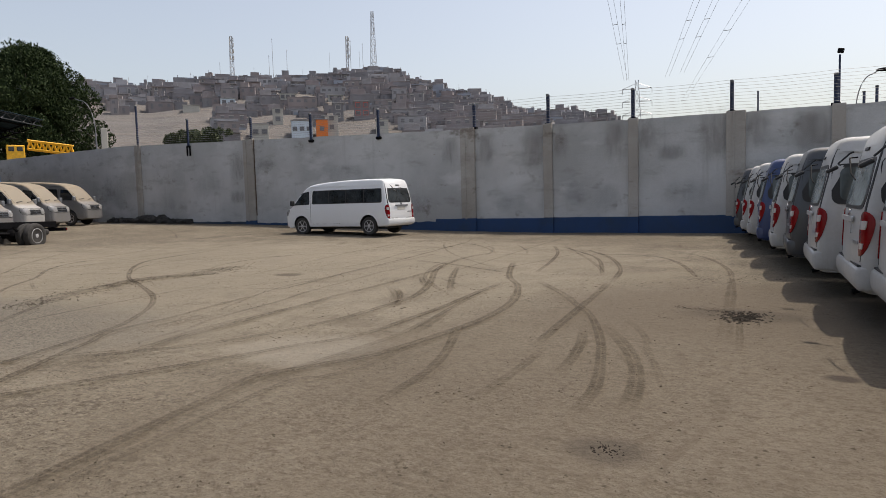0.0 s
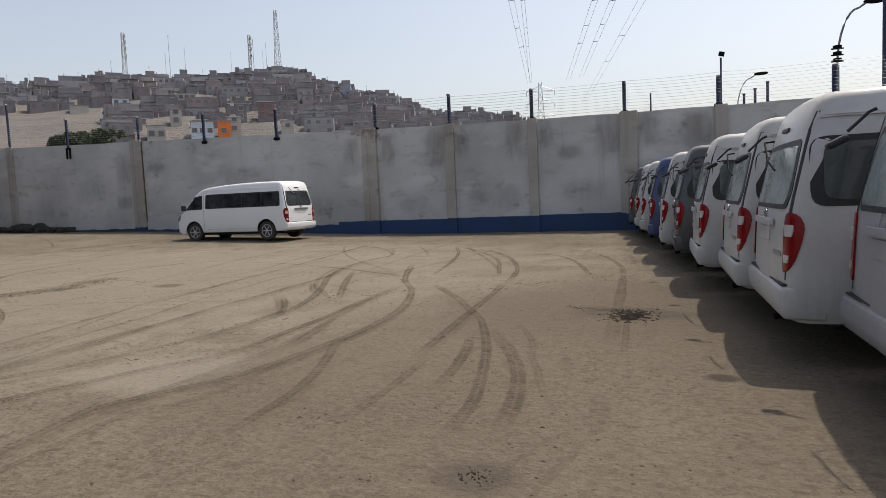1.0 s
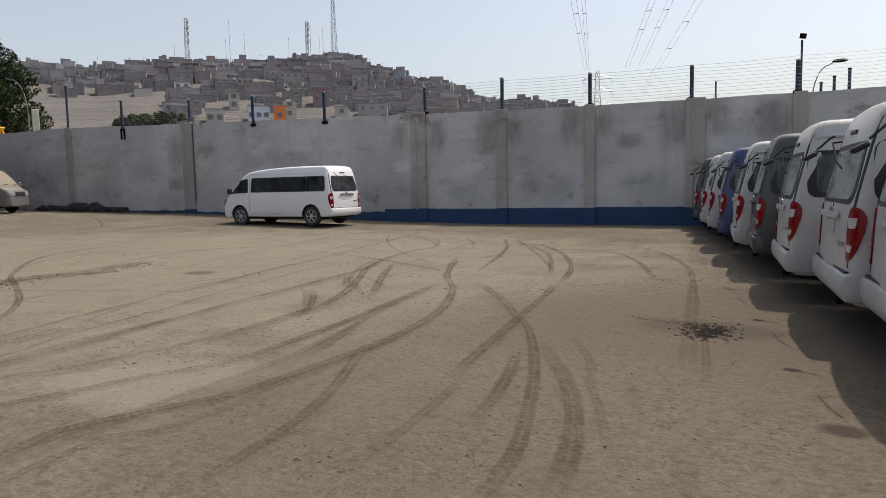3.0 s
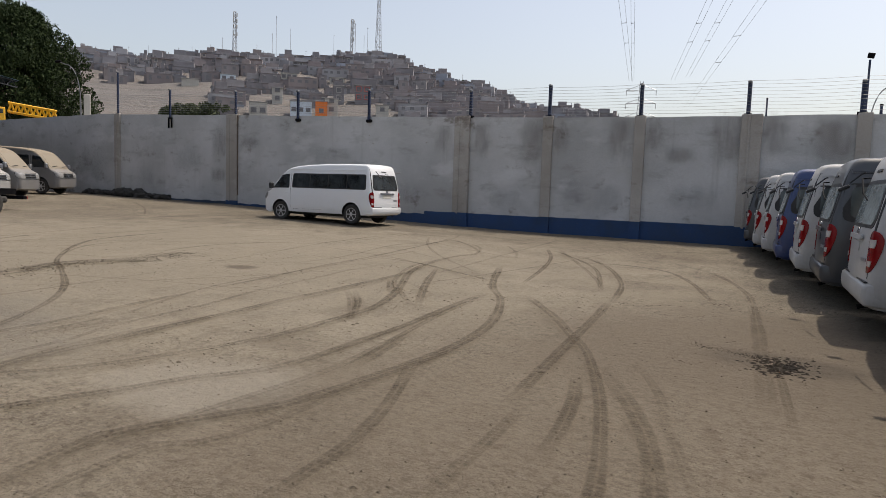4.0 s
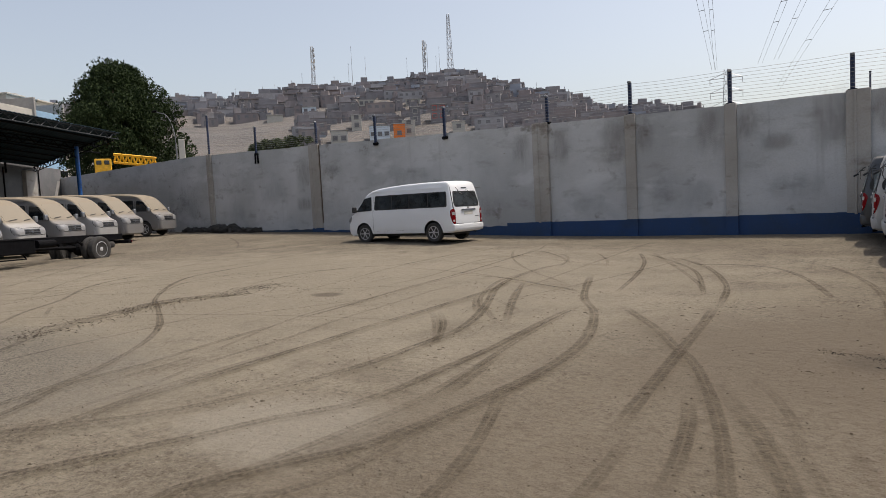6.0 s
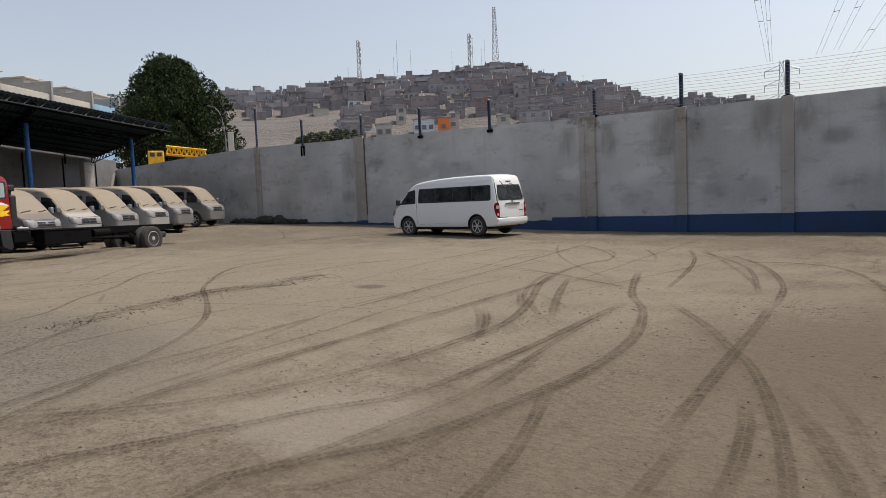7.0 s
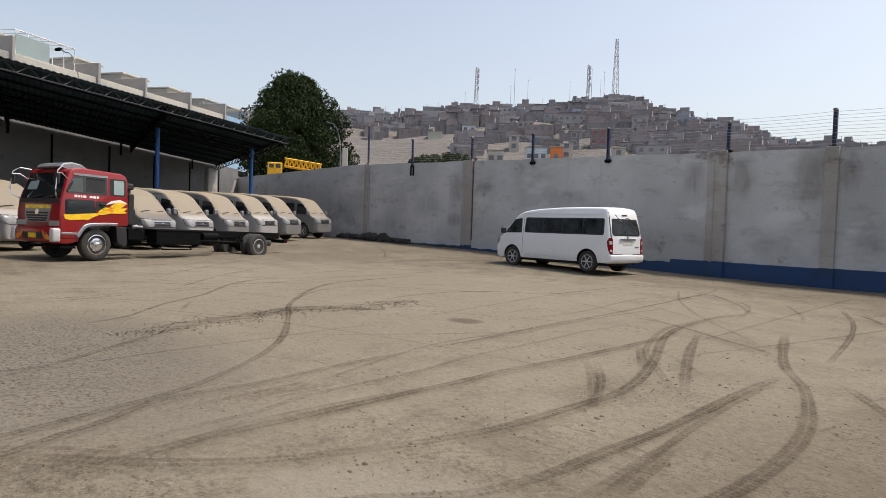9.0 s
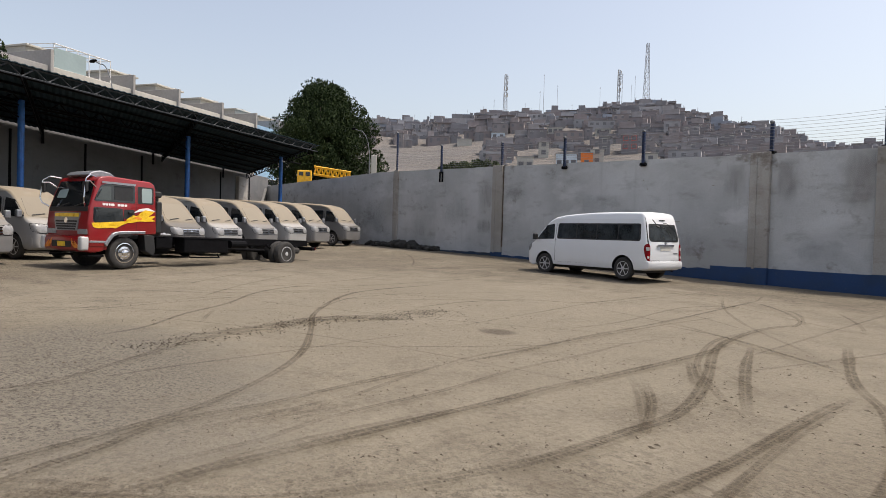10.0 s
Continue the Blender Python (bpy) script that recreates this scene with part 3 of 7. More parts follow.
# ---- vans ----
#            height, share of the half width: upright flanks that lean in above the waist
FLANK = [(0.3, 0.93), (0.36, 0.965), (0.45, 0.99), (0.55, 1.0), (0.95, 1.0), (1.1, 0.995), (1.2, 0.98), (1.3, 0.966), (1.55, 0.937), (1.82, 0.906), (1.94, 0.89), (1.96, 0.872), (2.05, 0.85), (2.2, 0.8)]
#            from the nose: station, roof height, half width
VAN_SIDE = [(0.0, 0.72, 0.7), (0.012, 0.88, 0.76), (0.04, 0.985, 0.8), (0.09, 1.04, 0.835), (0.18, 1.085, 0.865), (0.3, 1.13, 0.885), (0.42, 1.19, 0.898), (0.5, 1.265, 0.905),
            (0.72, 1.5, 0.91), (0.93, 1.71, 0.912), (1.1, 1.86, 0.914), (1.24, 1.955, 0.915), (1.45, 2.04, 0.915), (1.8, 2.105, 0.915), (2.4, 2.15, 0.915),
            (3.2, 2.185, 0.915), (4.2, 2.195, 0.915), (4.8, 2.19, 0.915), (5.05, 2.18, 0.915)]
LV = 5.6


def flank(z):
    return lerp_table(FLANK, z)


def van_ring(zt, hw, low):
    """One cross section: flanks to the roof's edge, a tight corner, a slightly domed top."""
    zb = 0.335
    r = min(0.095, 0.25 * (zt - zb))
    zc = zt - 0.03 - r
    half = [(0.0, zb), (0.5 * hw, zb), (0.88 * hw, zb)]
    for k in range(13):
        z = zb + 0.01 + (zc - zb - 0.01) * k / 12
        half.append((flank(z + low * smooth01(1.2, 2.0, z)) * hw, z))
    yc = half[-1][0]
    for k in range(1, 5):
        a = math.pi / 2 * k / 4
        half.append((yc - 0.9 * r * (1 - math.cos(a)), zc + r * math.sin(a)))
    yt = half[-1][0]
    half += [(yt * 0.75, zt - 0.013), (yt * 0.4, zt - 0.004), (0.0, zt)]
    return half + [(-y, z) for y, z in half[-2:0:-1]]


def tail_x(z):
    """How far the tail leans in over its height."""
    return lerp_table([(0.3, 0.03), (0.6, 0.0), (1.15, 0.02), (1.3, 0.045), (1.8, 0.16), (2.0, 0.215), (2.1, 0.26), (2.2, 0.34)], z)


def van_body_mesh(length=LV, low=0.0):
    bm = bmesh.new()
    rings = []
    k = length / LV
    for u, zt, hw in VAN_SIDE:
        zt = zt - low * smooth01(1.0, 2.05, zt)
        rings.append([bm.verts.new((length / 2 - u * k, y, z)) for y, z in van_ring(zt, hw, low)])
    # the tail: the last section turned over a small radius and closed by a leaning, bowed face
    last = van_ring(2.18 - low, 0.915, low)
    for s, dx in ((1.0, 0.12), (0.992, 0.06), (0.97, 0.02), (0.93, 0.0), (0.75, 0.0), (0.5, 0.0), (0.2, 0.0)):
        ring = []
        for y, z in last:
            yy, zz = y * s, 1.2 + (z - 1.2) * s
            ring.append(bm.verts.new((-length / 2 + tail_x(zz + low * smooth01(1.2, 2.0, zz)) + dx + 0.05 * (yy / 0.9) ** 2, yy, zz)))
        rings.append(ring)
    n = len(rings[0])
    for a, b in zip(rings, rings[1:]):
        for i in range(n):
            bm.faces.new((a[i], a[(i + 1) % n], b[(i + 1) % n], b[i]))
    bm.faces.new(rings[0])
    bm.faces.new(rings[-1][::-1])
    bmesh.ops.recalc_face_normals(bm, faces=bm.faces)
    return bm


def carve(ob, cutter_bm, inner):
    """Cut openings through a part; the cut faces take the inner material."""
    me = bpy.data.meshes.new("cutter")
    for f in cutter_bm.faces:
        f.material_index = 1
    cutter_bm.to_mesh(me)
    cutter_bm.free()
    ob.data.materials.append(inner)
    for m in ob.data.materials:
        me.materials.append(m)
    cut = new("cutter", me)
    cut.parent = ob.parent
    md = ob.modifiers.new("cut", "BOOLEAN")
    md.operation, md.object, md.solver = "DIFFERENCE", cut, "EXACT"
    bpy.context.view_layer.update()
    res = bpy.data.meshes.new_from_object(ob.evaluated_get(bpy.context.evaluated_depsgraph_get()))
    ob.modifiers.clear()
    old = ob.data
    ob.data = res
    res.set_sharp_from_angle(angle=radians(38))
    bpy.data.objects.remove(cut)
    bpy.data.meshes.remove(me)
    bpy.data.meshes.remove(old)


def wheel(parent, x, y, r, width, rim_mat, tyre_mat, spokes=6, out=1, name="wheel", turn=0.0):
    hub = new(name)
    hub.parent = parent
    hub.matrix_basis = pose(x, y, r, 0, 0, turn + (0 if out > 0 else 180))
    bm = bmesh.new()
    w = width / 2
    lathe(bm, [(r * 0.62, -w * 0.8), (r * 0.9, -w), (r * 0.98, -w * 0.75), (r, -w * 0.3), (r, w * 0.3), (r * 0.98, w * 0.75), (r * 0.9, w), (r * 0.72, w * 0.98), (r * 0.63, w * 0.8)], 28)
    part("tyre", bm, tyre_mat, hub, smooth=True)
    bm = bmesh.new()
    lathe(bm, [(r * 0.63, -w * 0.6), (r * 0.66, w * 0.84), (r * 0.6, w * 0.86), (r * 0.56, w * 0.5), (r * 0.1, w * 0.35)], 28)
    lathe(bm, [(r * 0.17, w * 0.3), (r * 0.17, w * 0.8), (r * 0.1, w * 0.9)], 14)
    for i in range(0 if spokes else 8):
        a = math.pi * i / 4
        c = Vector((0.26 * r * math.cos(a), 0, 0.26 * r * math.sin(a)))
        rod(bm, c + Vector((0, w * 0.3, 0)), c + Vector((0, w * 0.62, 0)), 0.03, 6)
    for i in range(spokes):
        a = 360 / spokes * i
        box(bm, (r * 0.1, w * 0.5, -r * 0.075), (r * 0.6, w * 0.82, r * 0.075), 0.012, 1, m=Matrix.Rotation(radians(a), 4, "Y"))
    part("rim", bm, rim_mat, hub)
    return hub


def fan_patch(tree, ox, oy, end, side, rows, off):
    """A lens that wraps round a body's corner: rows of height and two angles from the end face towards the side."""
    bm = bmesh.new()
    grid = []
    for z, a0, a1 in rows:
        row = []
        for k in range(9):
            a = radians(a0 + (a1 - a0) * k / 8)
            d = Vector((end * math.cos(a), side * math.sin(a), 0))
            o = Vector((ox, side * oy, z))
            loc, _, _, _ = tree.ray_cast(o + d * 1.5, -d, 3)
            row.append(bm.verts.new((loc or o) + d * off))
        grid.append(row)
    for p, q in zip(grid, grid[1:]):
        for k in range(8):
            bm.faces.new((p[k], p[k + 1], q[k + 1], q[k]))
    bmesh.ops.recalc_face_normals(bm, faces=bm.faces)
    mid = bm.faces[:][0]
    if mid.normal.dot(Vector((end, side * 0.5, 0))) < 0:
        bmesh.ops.reverse_faces(bm, faces=bm.faces)
    bmesh.ops.solidify(bm, geom=bm.faces[:], thickness=0.012)
    return bm


def ellipse(cx, cz, rx, rz, n=18):
    return [Vector((cx + rx * math.cos(2 * math.pi * i / n), cz + rz * math.sin(2 * math.pi * i / n))) for i in range(n)]


def make_van(name, m, body_mat, length=LV, low=0.0, glass=None, rear_glass=None, front_glass=None, side="band", rim=None, turn=0.0, tyre=None, mirror=None):
    """A high-roof passenger van; side: 'band' for a run of dark panes along it, 'panel' for a closed one with a single pane by the tail."""
    glass, rim, tyre = glass or M["glass"], rim or M["rim"], tyre or M["rubber"]
    rear_glass, front_glass = rear_glass or glass, front_glass or glass
    van = empty(name, m)
    bm = van_body_mesh(length, low)
    tree = BVHTree.FromBMesh(bm)
    shell = part("body", bm, body_mat, van, smooth=True)
    k = length / LV
    X = lambda u: length / 2 - u * k
    bm = bmesh.new()
    for s in (1, -1):
        for u in (0.98, 4.6):
            rod(bm, (X(u), s * 0.55, 0.37), (X(u), s * 1.3, 0.37), 0.425, 28)
    carve(shell, bm, M["black"])
    zt = 1.8 - low * 0.6
    lamp_z = (lambda z: 1.215 + (z - 1.19) * 0.87) if side == "panel" else (lambda z: z - 0.02)

    def on_side(s, outline, nm, mat, off=0.006, label="", parent=van):
        return part(nm, decal(tree, (0, 0, 0), (1, 0, 0), (0, -s, 0), outline, off), mat, parent, label, True)

    def on_end(e, outline, nm, mat, off=0.006, label="", parent=van):
        return part(nm, decal(tree, (0, 0, 0), (0, 1, 0), (-e, 0, 0), outline, off), mat, parent, label, True)

    for s in (1, -1):
        # front door: pane, seam, handle, mirror
        on_side(s, rounded([(X(1.0), zt - 0.08), (X(1.42), zt - 0.02), (X(1.45), 1.24), (X(0.52), 1.22), (X(0.6), 1.34)], 0.05), "door_window", glass)
        for u in (1.52, 3.0) if s < 0 else (1.52,):
            on_side(s, rect(X(u) - 0.006, X(u) + 0.006, 0.5, zt, 0.003), "door_seam", M["black"], 0.001)
        on_side(s, rect(X(5.5) + 0.0, X(1.6), 1.045, 1.06, 0.004), "waist_groove", M["black"], -0.002)
        on_side(s, rect(X(5.32), X(1.3), zt + 0.145, zt + 0.163, 0.004), "drip_rail", body_mat, 0.02)
        on_side(s, rect(X(4.2), X(1.4), 0.45, 0.458, 0.003), "sill_groove", M["black"], 0.0)
        bm = bmesh.new()
        box(bm, (X(1.44), s * 0.9 - 0.02, 1.05), (X(1.26), s * 0.9 + 0.03 * s + 0.02, 1.09), 0.012)
        part("door_handle", bm, body_mat, van)
        bm = bmesh.new()
        box(bm, (X(0.66), s * 1.02 - 0.09, 1.2), (X(0.52), s * 1.02 + 0.09, 1.42), 0.04, 3)
        rod(bm, (X(0.62), s * 0.86, 1.24), (X(0.6), s * 1.0, 1.28), 0.025)
        part("mirror", bm, mirror or (M["black"] if side == "band" else body_mat), van)
        if side == "band":
            on_side(s, rect(X(5.28), X(1.58), 1.25, zt, 0.08, 0.03), "window_surround", M["black"], 0.003)
            for a, b in ((1.64, 2.5), (2.54, 3.42), (3.46, 4.34), (4.38, 5.2)):
                on_side(s, rect(X(b), X(a), 1.29, zt - 0.04, 0.05, 0.01), "side_window", glass, 0.009)
        else:
            on_side(s, rect(X(5.4), X(4.3), 1.26, zt, 0.12), "window_surround", M["black"], 0.003)
            on_side(s, rect(X(5.31), X(4.37), 1.31, zt - 0.05, 0.1), "side_window", M["glass_mid"], 0.008)
            on_side(s, rect(X(4.18) - 0.006, X(4.18) + 0.006, 0.5, zt + 0.2, 0.003), "panel_seam", M["black"], 0.001)
        # arches and wheels
        for u in (0.98, 4.6):
            bm = bmesh.new()
            pipe(bm, [(X(u) + 0.435 * math.cos(q), s * (0.912 * flank(0.37 + 0.435 * math.sin(q)) - 0.004), 0.37 + 0.435 * math.sin(q)) for q in [math.pi * i / 14 for i in range(15)]], 0.012, 5)
            part("arch_lip", bm, body_mat, van)
            wheel(van, X(u), s * 0.8, 0.36, 0.21, rim, tyre, out=s, turn=turn if u < 2 else 0)
        # lamps that wrap round the corners
        lamp = part("tail_lamp", fan_patch(tree, -length / 2 + 0.3, 0.62, -1, s, [(lamp_z(z), a0, a1) for z, a0, a1 in ((0.65, 30, 34), (0.665, 28, 42), (0.7, 27, 48), (0.77, 26.5, 54), (0.86, 26, 58.5), (0.95, 26, 62), (1.04, 26.5, 64), (1.1, 27.5, 63), (1.15, 30, 59), (1.18, 33, 54), (1.195, 38, 47))], 0.014), M["redlamp"], van, "dark red tail lamp lens", True)
        for rows in ([(0.98, 33, 50), (1.035, 33, 52), (1.085, 33, 52)], [(0.74, 34, 45), (0.775, 33, 46), (0.81, 33, 47)]):
            part("clear_lens", fan_patch(tree, -length / 2 + 0.3, 0.62, -1, s, [(lamp_z(z), a0, a1) for z, a0, a1 in rows], 0.024), M["clear_lens"], lamp, "", True)
        part("headlight", fan_patch(tree, length / 2 - 0.35, 0.42, 1, s, [(0.77, 12, 44), (0.8, 4, 60), (0.87, 2, 70), (0.94, 4, 74), (0.99, 16, 76), (1.03, 34, 76)], 0.012), M["whitelamp"], van, "clear headlight", True)
    # tail
    on_end(-1, rounded([(-0.68, zt + 0.0), (0.68, zt + 0.0), (0.77, 1.36), (0.71, 1.24), (-0.71, 1.24), (-0.77, 1.36)], 0.06), "rear_window", M["black"], 0.006)
    on_end(-1, rounded([(-0.63, zt - 0.05), (0.63, zt - 0.05), (0.71, 1.37), (0.66, 1.28), (-0.66, 1.28), (-0.71, 1.37)], 0.05), "rear_pane", rear_glass, 0.011)
    on_end(-1, rect(-0.43, 0.43, 1.1, 1.155, 0.02), "plate_garnish", M["chrome"] if side == "band" else body_mat, 0.035, "chrome strip" if side == "band" else "")
    on_end(-1, rect(-0.26, 0.26, 0.96, 1.08, 0.015), "number_plate", M["plate"] if side == "band" else body_mat, 0.01, "plain plate without writing")
    on_end(-1, ellipse(0, 1.195, 0.055, 0.04), "badge", M["chrome"], 0.012, "oval chrome badge")
    on_end(-1, rect(-0.66, -0.42, 0.86, 0.9, 0.01), "lettering_bar", M["steel"], 0.008)
    on_end(-1, rect(-0.14, 0.14, zt + 0.1, zt + 0.135, 0.015), "brake_light", M["black"], 0.016)
    for s in (1, -1):
        on_end(-1, rounded([(s * 0.76 - 0.01, zt + 0.2), (s * 0.76 + 0.01, zt + 0.2), (s * 0.835 + 0.01, 1.22), (s * 0.8 + 0.01, 0.68), (s * 0.8 - 0.01, 0.68), (s * 0.835 - 0.01, 1.22)], 0.002), "tailgate_seam", M["black"], 0.004)
    bm = bmesh.new()
    xb = -length / 2
    prof = [(xb - 0.07, 0.38), (xb - 0.1, 0.46), (xb - 0.1, 0.58), (xb - 0.085, 0.63), (xb + 0.22, 0.64), (xb + 0.22, 0.36)]
    prism(bm, prof, -0.9, 0.9, 0.03, 3)
    for v in bm.verts:
        v.co.x += 0.1 * (abs(v.co.y) / 0.9) ** 5
    part("rear_bumper", bm, body_mat, van, smooth=True)
    bm = bmesh.new()
    prism(bm, [(xb - 0.06, 0.637), (xb - 0.06, 0.652), (xb + 0.24, 0.652), (xb + 0.24, 0.637)], -0.84, 0.84)
    for v in bm.verts:
        v.co.x += 0.1 * (abs(v.co.y) / 0.9) ** 5
    part("bumper_gap", bm, M["black"], van)
    bm = bmesh.new()
    pipe(bm, [(xb + 0.5, -0.42, 0.33), (xb + 0.12, -0.42, 0.34), (xb + 0.02, -0.42, 0.31)], 0.028, 8)
    part("exhaust", bm, M["darksteel"], van)
    bm = bmesh.new()
    pipe(bm, [(xb + 0.12, 0.58, zt + 0.12), (xb + 0.08, 0.6, zt + 0.1), (xb - 0.04, 0.6, zt - 0.02)], 0.012, 6)
    box(bm, (xb - 0.18, 0.56, zt - 0.17), (xb - 0.04, 0.65, zt - 0.12), 0.02, 2, m=Matrix.Translation((xb - 0.04, 0.6, zt - 0.05)) @ Matrix.Rotation(radians(-28), 4, "Y") @ Matrix.Translation((-xb + 0.04, -0.6, -zt + 0.05 + 0.09)))
    part("rear_view_mirror", bm, M["black"], van, "black mirror on an arm above the rear window")
    bm = bmesh.new()
    pipe(bm, [(xb + 0.1, 0.05, zt + 0.03), (xb + 0.02, 0.0, zt + 0.02), (xb + 0.0, -0.3, zt - 0.16), (xb + 0.02, -0.5, zt - 0.24)], 0.009, 5)
    part("rear_wiper", bm, M["darksteel"], van)
    # nose
    on_end(1, rounded([(-0.6, zt + 0.02), (0.6, zt + 0.02), (0.76, 1.27), (0.5, 1.22), (-0.5, 1.22), (-0.76, 1.27)], 0.07), "windshield", front_glass, 0.01)
    on_end(1, rect(-0.46, 0.46, 0.77, 0.97, 0.04, 0.02), "grille", M["black"], 0.012)
    for z in (0.79, 0.87, 0.955):
        on_end(1, rect(-0.45, 0.45, z - 0.014, z + 0.014, 0.008), "grille_bar", M["chrome"], 0.02)
    on_end(1, ellipse(0, 0.88, 0.075, 0.045), "badge", M["chrome"], 0.026, "oval chrome badge")
    bm = bmesh.new()
    xf = length / 2
    prism(bm, [(xf + 0.05, 0.34), (xf + 0.09, 0.45), (xf + 0.09, 0.6), (xf + 0.03, 0.74), (xf - 0.3, 0.74), (xf - 0.3, 0.3), (xf - 0.05, 0.27)], -0.88, 0.88, 0.05, 3)
    for v in bm.verts:
        v.co.x -= 0.24 * (abs(v.co.y) / 0.88) ** 3
    ft = BVHTree.FromBMesh(bm)
    part("front_bumper", bm, body_mat, van, smooth=True)
    part("lower_grille", decal(ft, (0, 0, 0), (0, 1, 0), (-1, 0, 0), rect(-0.48, 0.48, 0.42, 0.57, 0.03, -0.03), 0.008), M["black"], van)
    on_end(1, rect(-0.7, 0.7, 1.008, 1.02, 0.004), "bonnet_seam", M["black"], 0.003)
    for s in (1, -1):
        part("headlight_surround", fan_patch(tree, length / 2 - 0.35, 0.42, 1, s, [(0.745, 10, 46), (0.79, 1, 63), (0.87, 0, 73), (0.95, 1, 77), (1.01, 12, 79), (1.045, 30, 79)], 0.004), M["black"], van, "", True)
        part("fog_lamp", decal(ft, (0, 0, 0), (0, 1, 0), (-1, 0, 0), ellipse(s * 0.66, 0.5, 0.09, 0.05), 0.008), M["black"], van)
        bm = bmesh.new()
        y0, y1 = (s * 0.12 + 0.1, s * 0.12 + 0.55) if s > 0 else (-0.62, -0.12)
        ln = []
        for i in range(6):
            y = y0 + (y1 - y0) * i / 5
            z = 1.27 + 0.05 * i / 5
            loc, _, _, _ = tree.ray_cast(Vector((4, y, z)), Vector((-1, 0, 0)), 9)
            ln.append(loc + Vector((0.03, 0, 0.01)))
        pipe(bm, ln, 0.012, 5)
        part("wiper", bm, M["black"], van)
    bm = bmesh.new()
    box(bm, (X(5.2), -0.6, 0.24), (X(0.5), 0.6, 0.4), 0.03, 1)
    part("underbody", bm, M["black"], van)
    return van


# ---- lorry ----
def lorry_wheel(parent, x, y, r, width, rim_mat, out, convex):
    """A lorry wheel: the front dish bulges out, the rear one lies deep; hand holes, nuts and hub."""
    hub = new("wheel")
    hub.parent = parent
    hub.matrix_basis = pose(x, y, r, 0, 0, 0 if out > 0 else 180)
    w = width / 2
    bm = bmesh.new()
    lathe(bm, [(r * 0.58, -w * 0.8), (r * 0.88, -w), (r * 0.97, -w * 0.8), (r, -w * 0.4), (r, w * 0.4), (r * 0.97, w * 0.8), (r * 0.88, w), (r * 0.68, w * 0.97), (r * 0.58, w * 0.8)], 32)
    tyre = part("tyre", bm, M["rubber"], hub, smooth=True)
    bm = bmesh.new()
    if convex:
        lathe(bm, [(r * 0.5, -w * 0.6), (r * 0.6, w * 0.84), (r * 0.63, w * 0.95), (r * 0.58, w * 0.98), (r * 0.54, w * 0.5), (r * 0.5, w * 0.45), (r * 0.4, w * 0.85), (r * 0.2, w * 0.98)], 30)
        lathe(bm, [(r * 0.17, w * 0.9), (r * 0.17, w * 1.35), (r * 0.11, w * 1.48)], 16)
    else:
        lathe(bm, [(r * 0.5, -w * 0.6), (r * 0.59, w * 0.84), (r * 0.55, w * 0.9), (r * 0.5, w * 0.2), (r * 0.45, -w * 0.25), (r * 0.2, -w * 0.3)], 30)
        lathe(bm, [(r * 0.2, -w * 0.4), (r * 0.2, w * 0.75), (r * 0.13, w * 0.85)], 16)
    rim = part("rim", bm, rim_mat, hub, smooth=True)
    holes, nuts = bmesh.new(), bmesh.new()
    for k in range(8):
        a = 2 * math.pi * k / 8
        yo = w * (0.66 if convex else -0.27)
        c = Vector((0.45 * r * math.cos(a), yo, 0.405 * r * math.sin(a)))
        d = Vector((0.5 * math.cos(a), 1, 0.5 * math.sin(a))).normalized() if convex else Vector((0, 1, 0))
        rod(holes, c - d * 0.02, c + d * 0.018, 0.036, 12)
        c = Vector((0.27 * r * math.cos(a + 0.4), w * (0.98 if convex else -0.3), 0.27 * r * math.sin(a + 0.4)))
        rod(nuts, c, c + Vector((0, 0.035, 0)), 0.018, 6)
    part("hand_holes", holes, M["black"], rim)
    part("wheel_nuts", nuts, rim_mat, rim)
    return hub


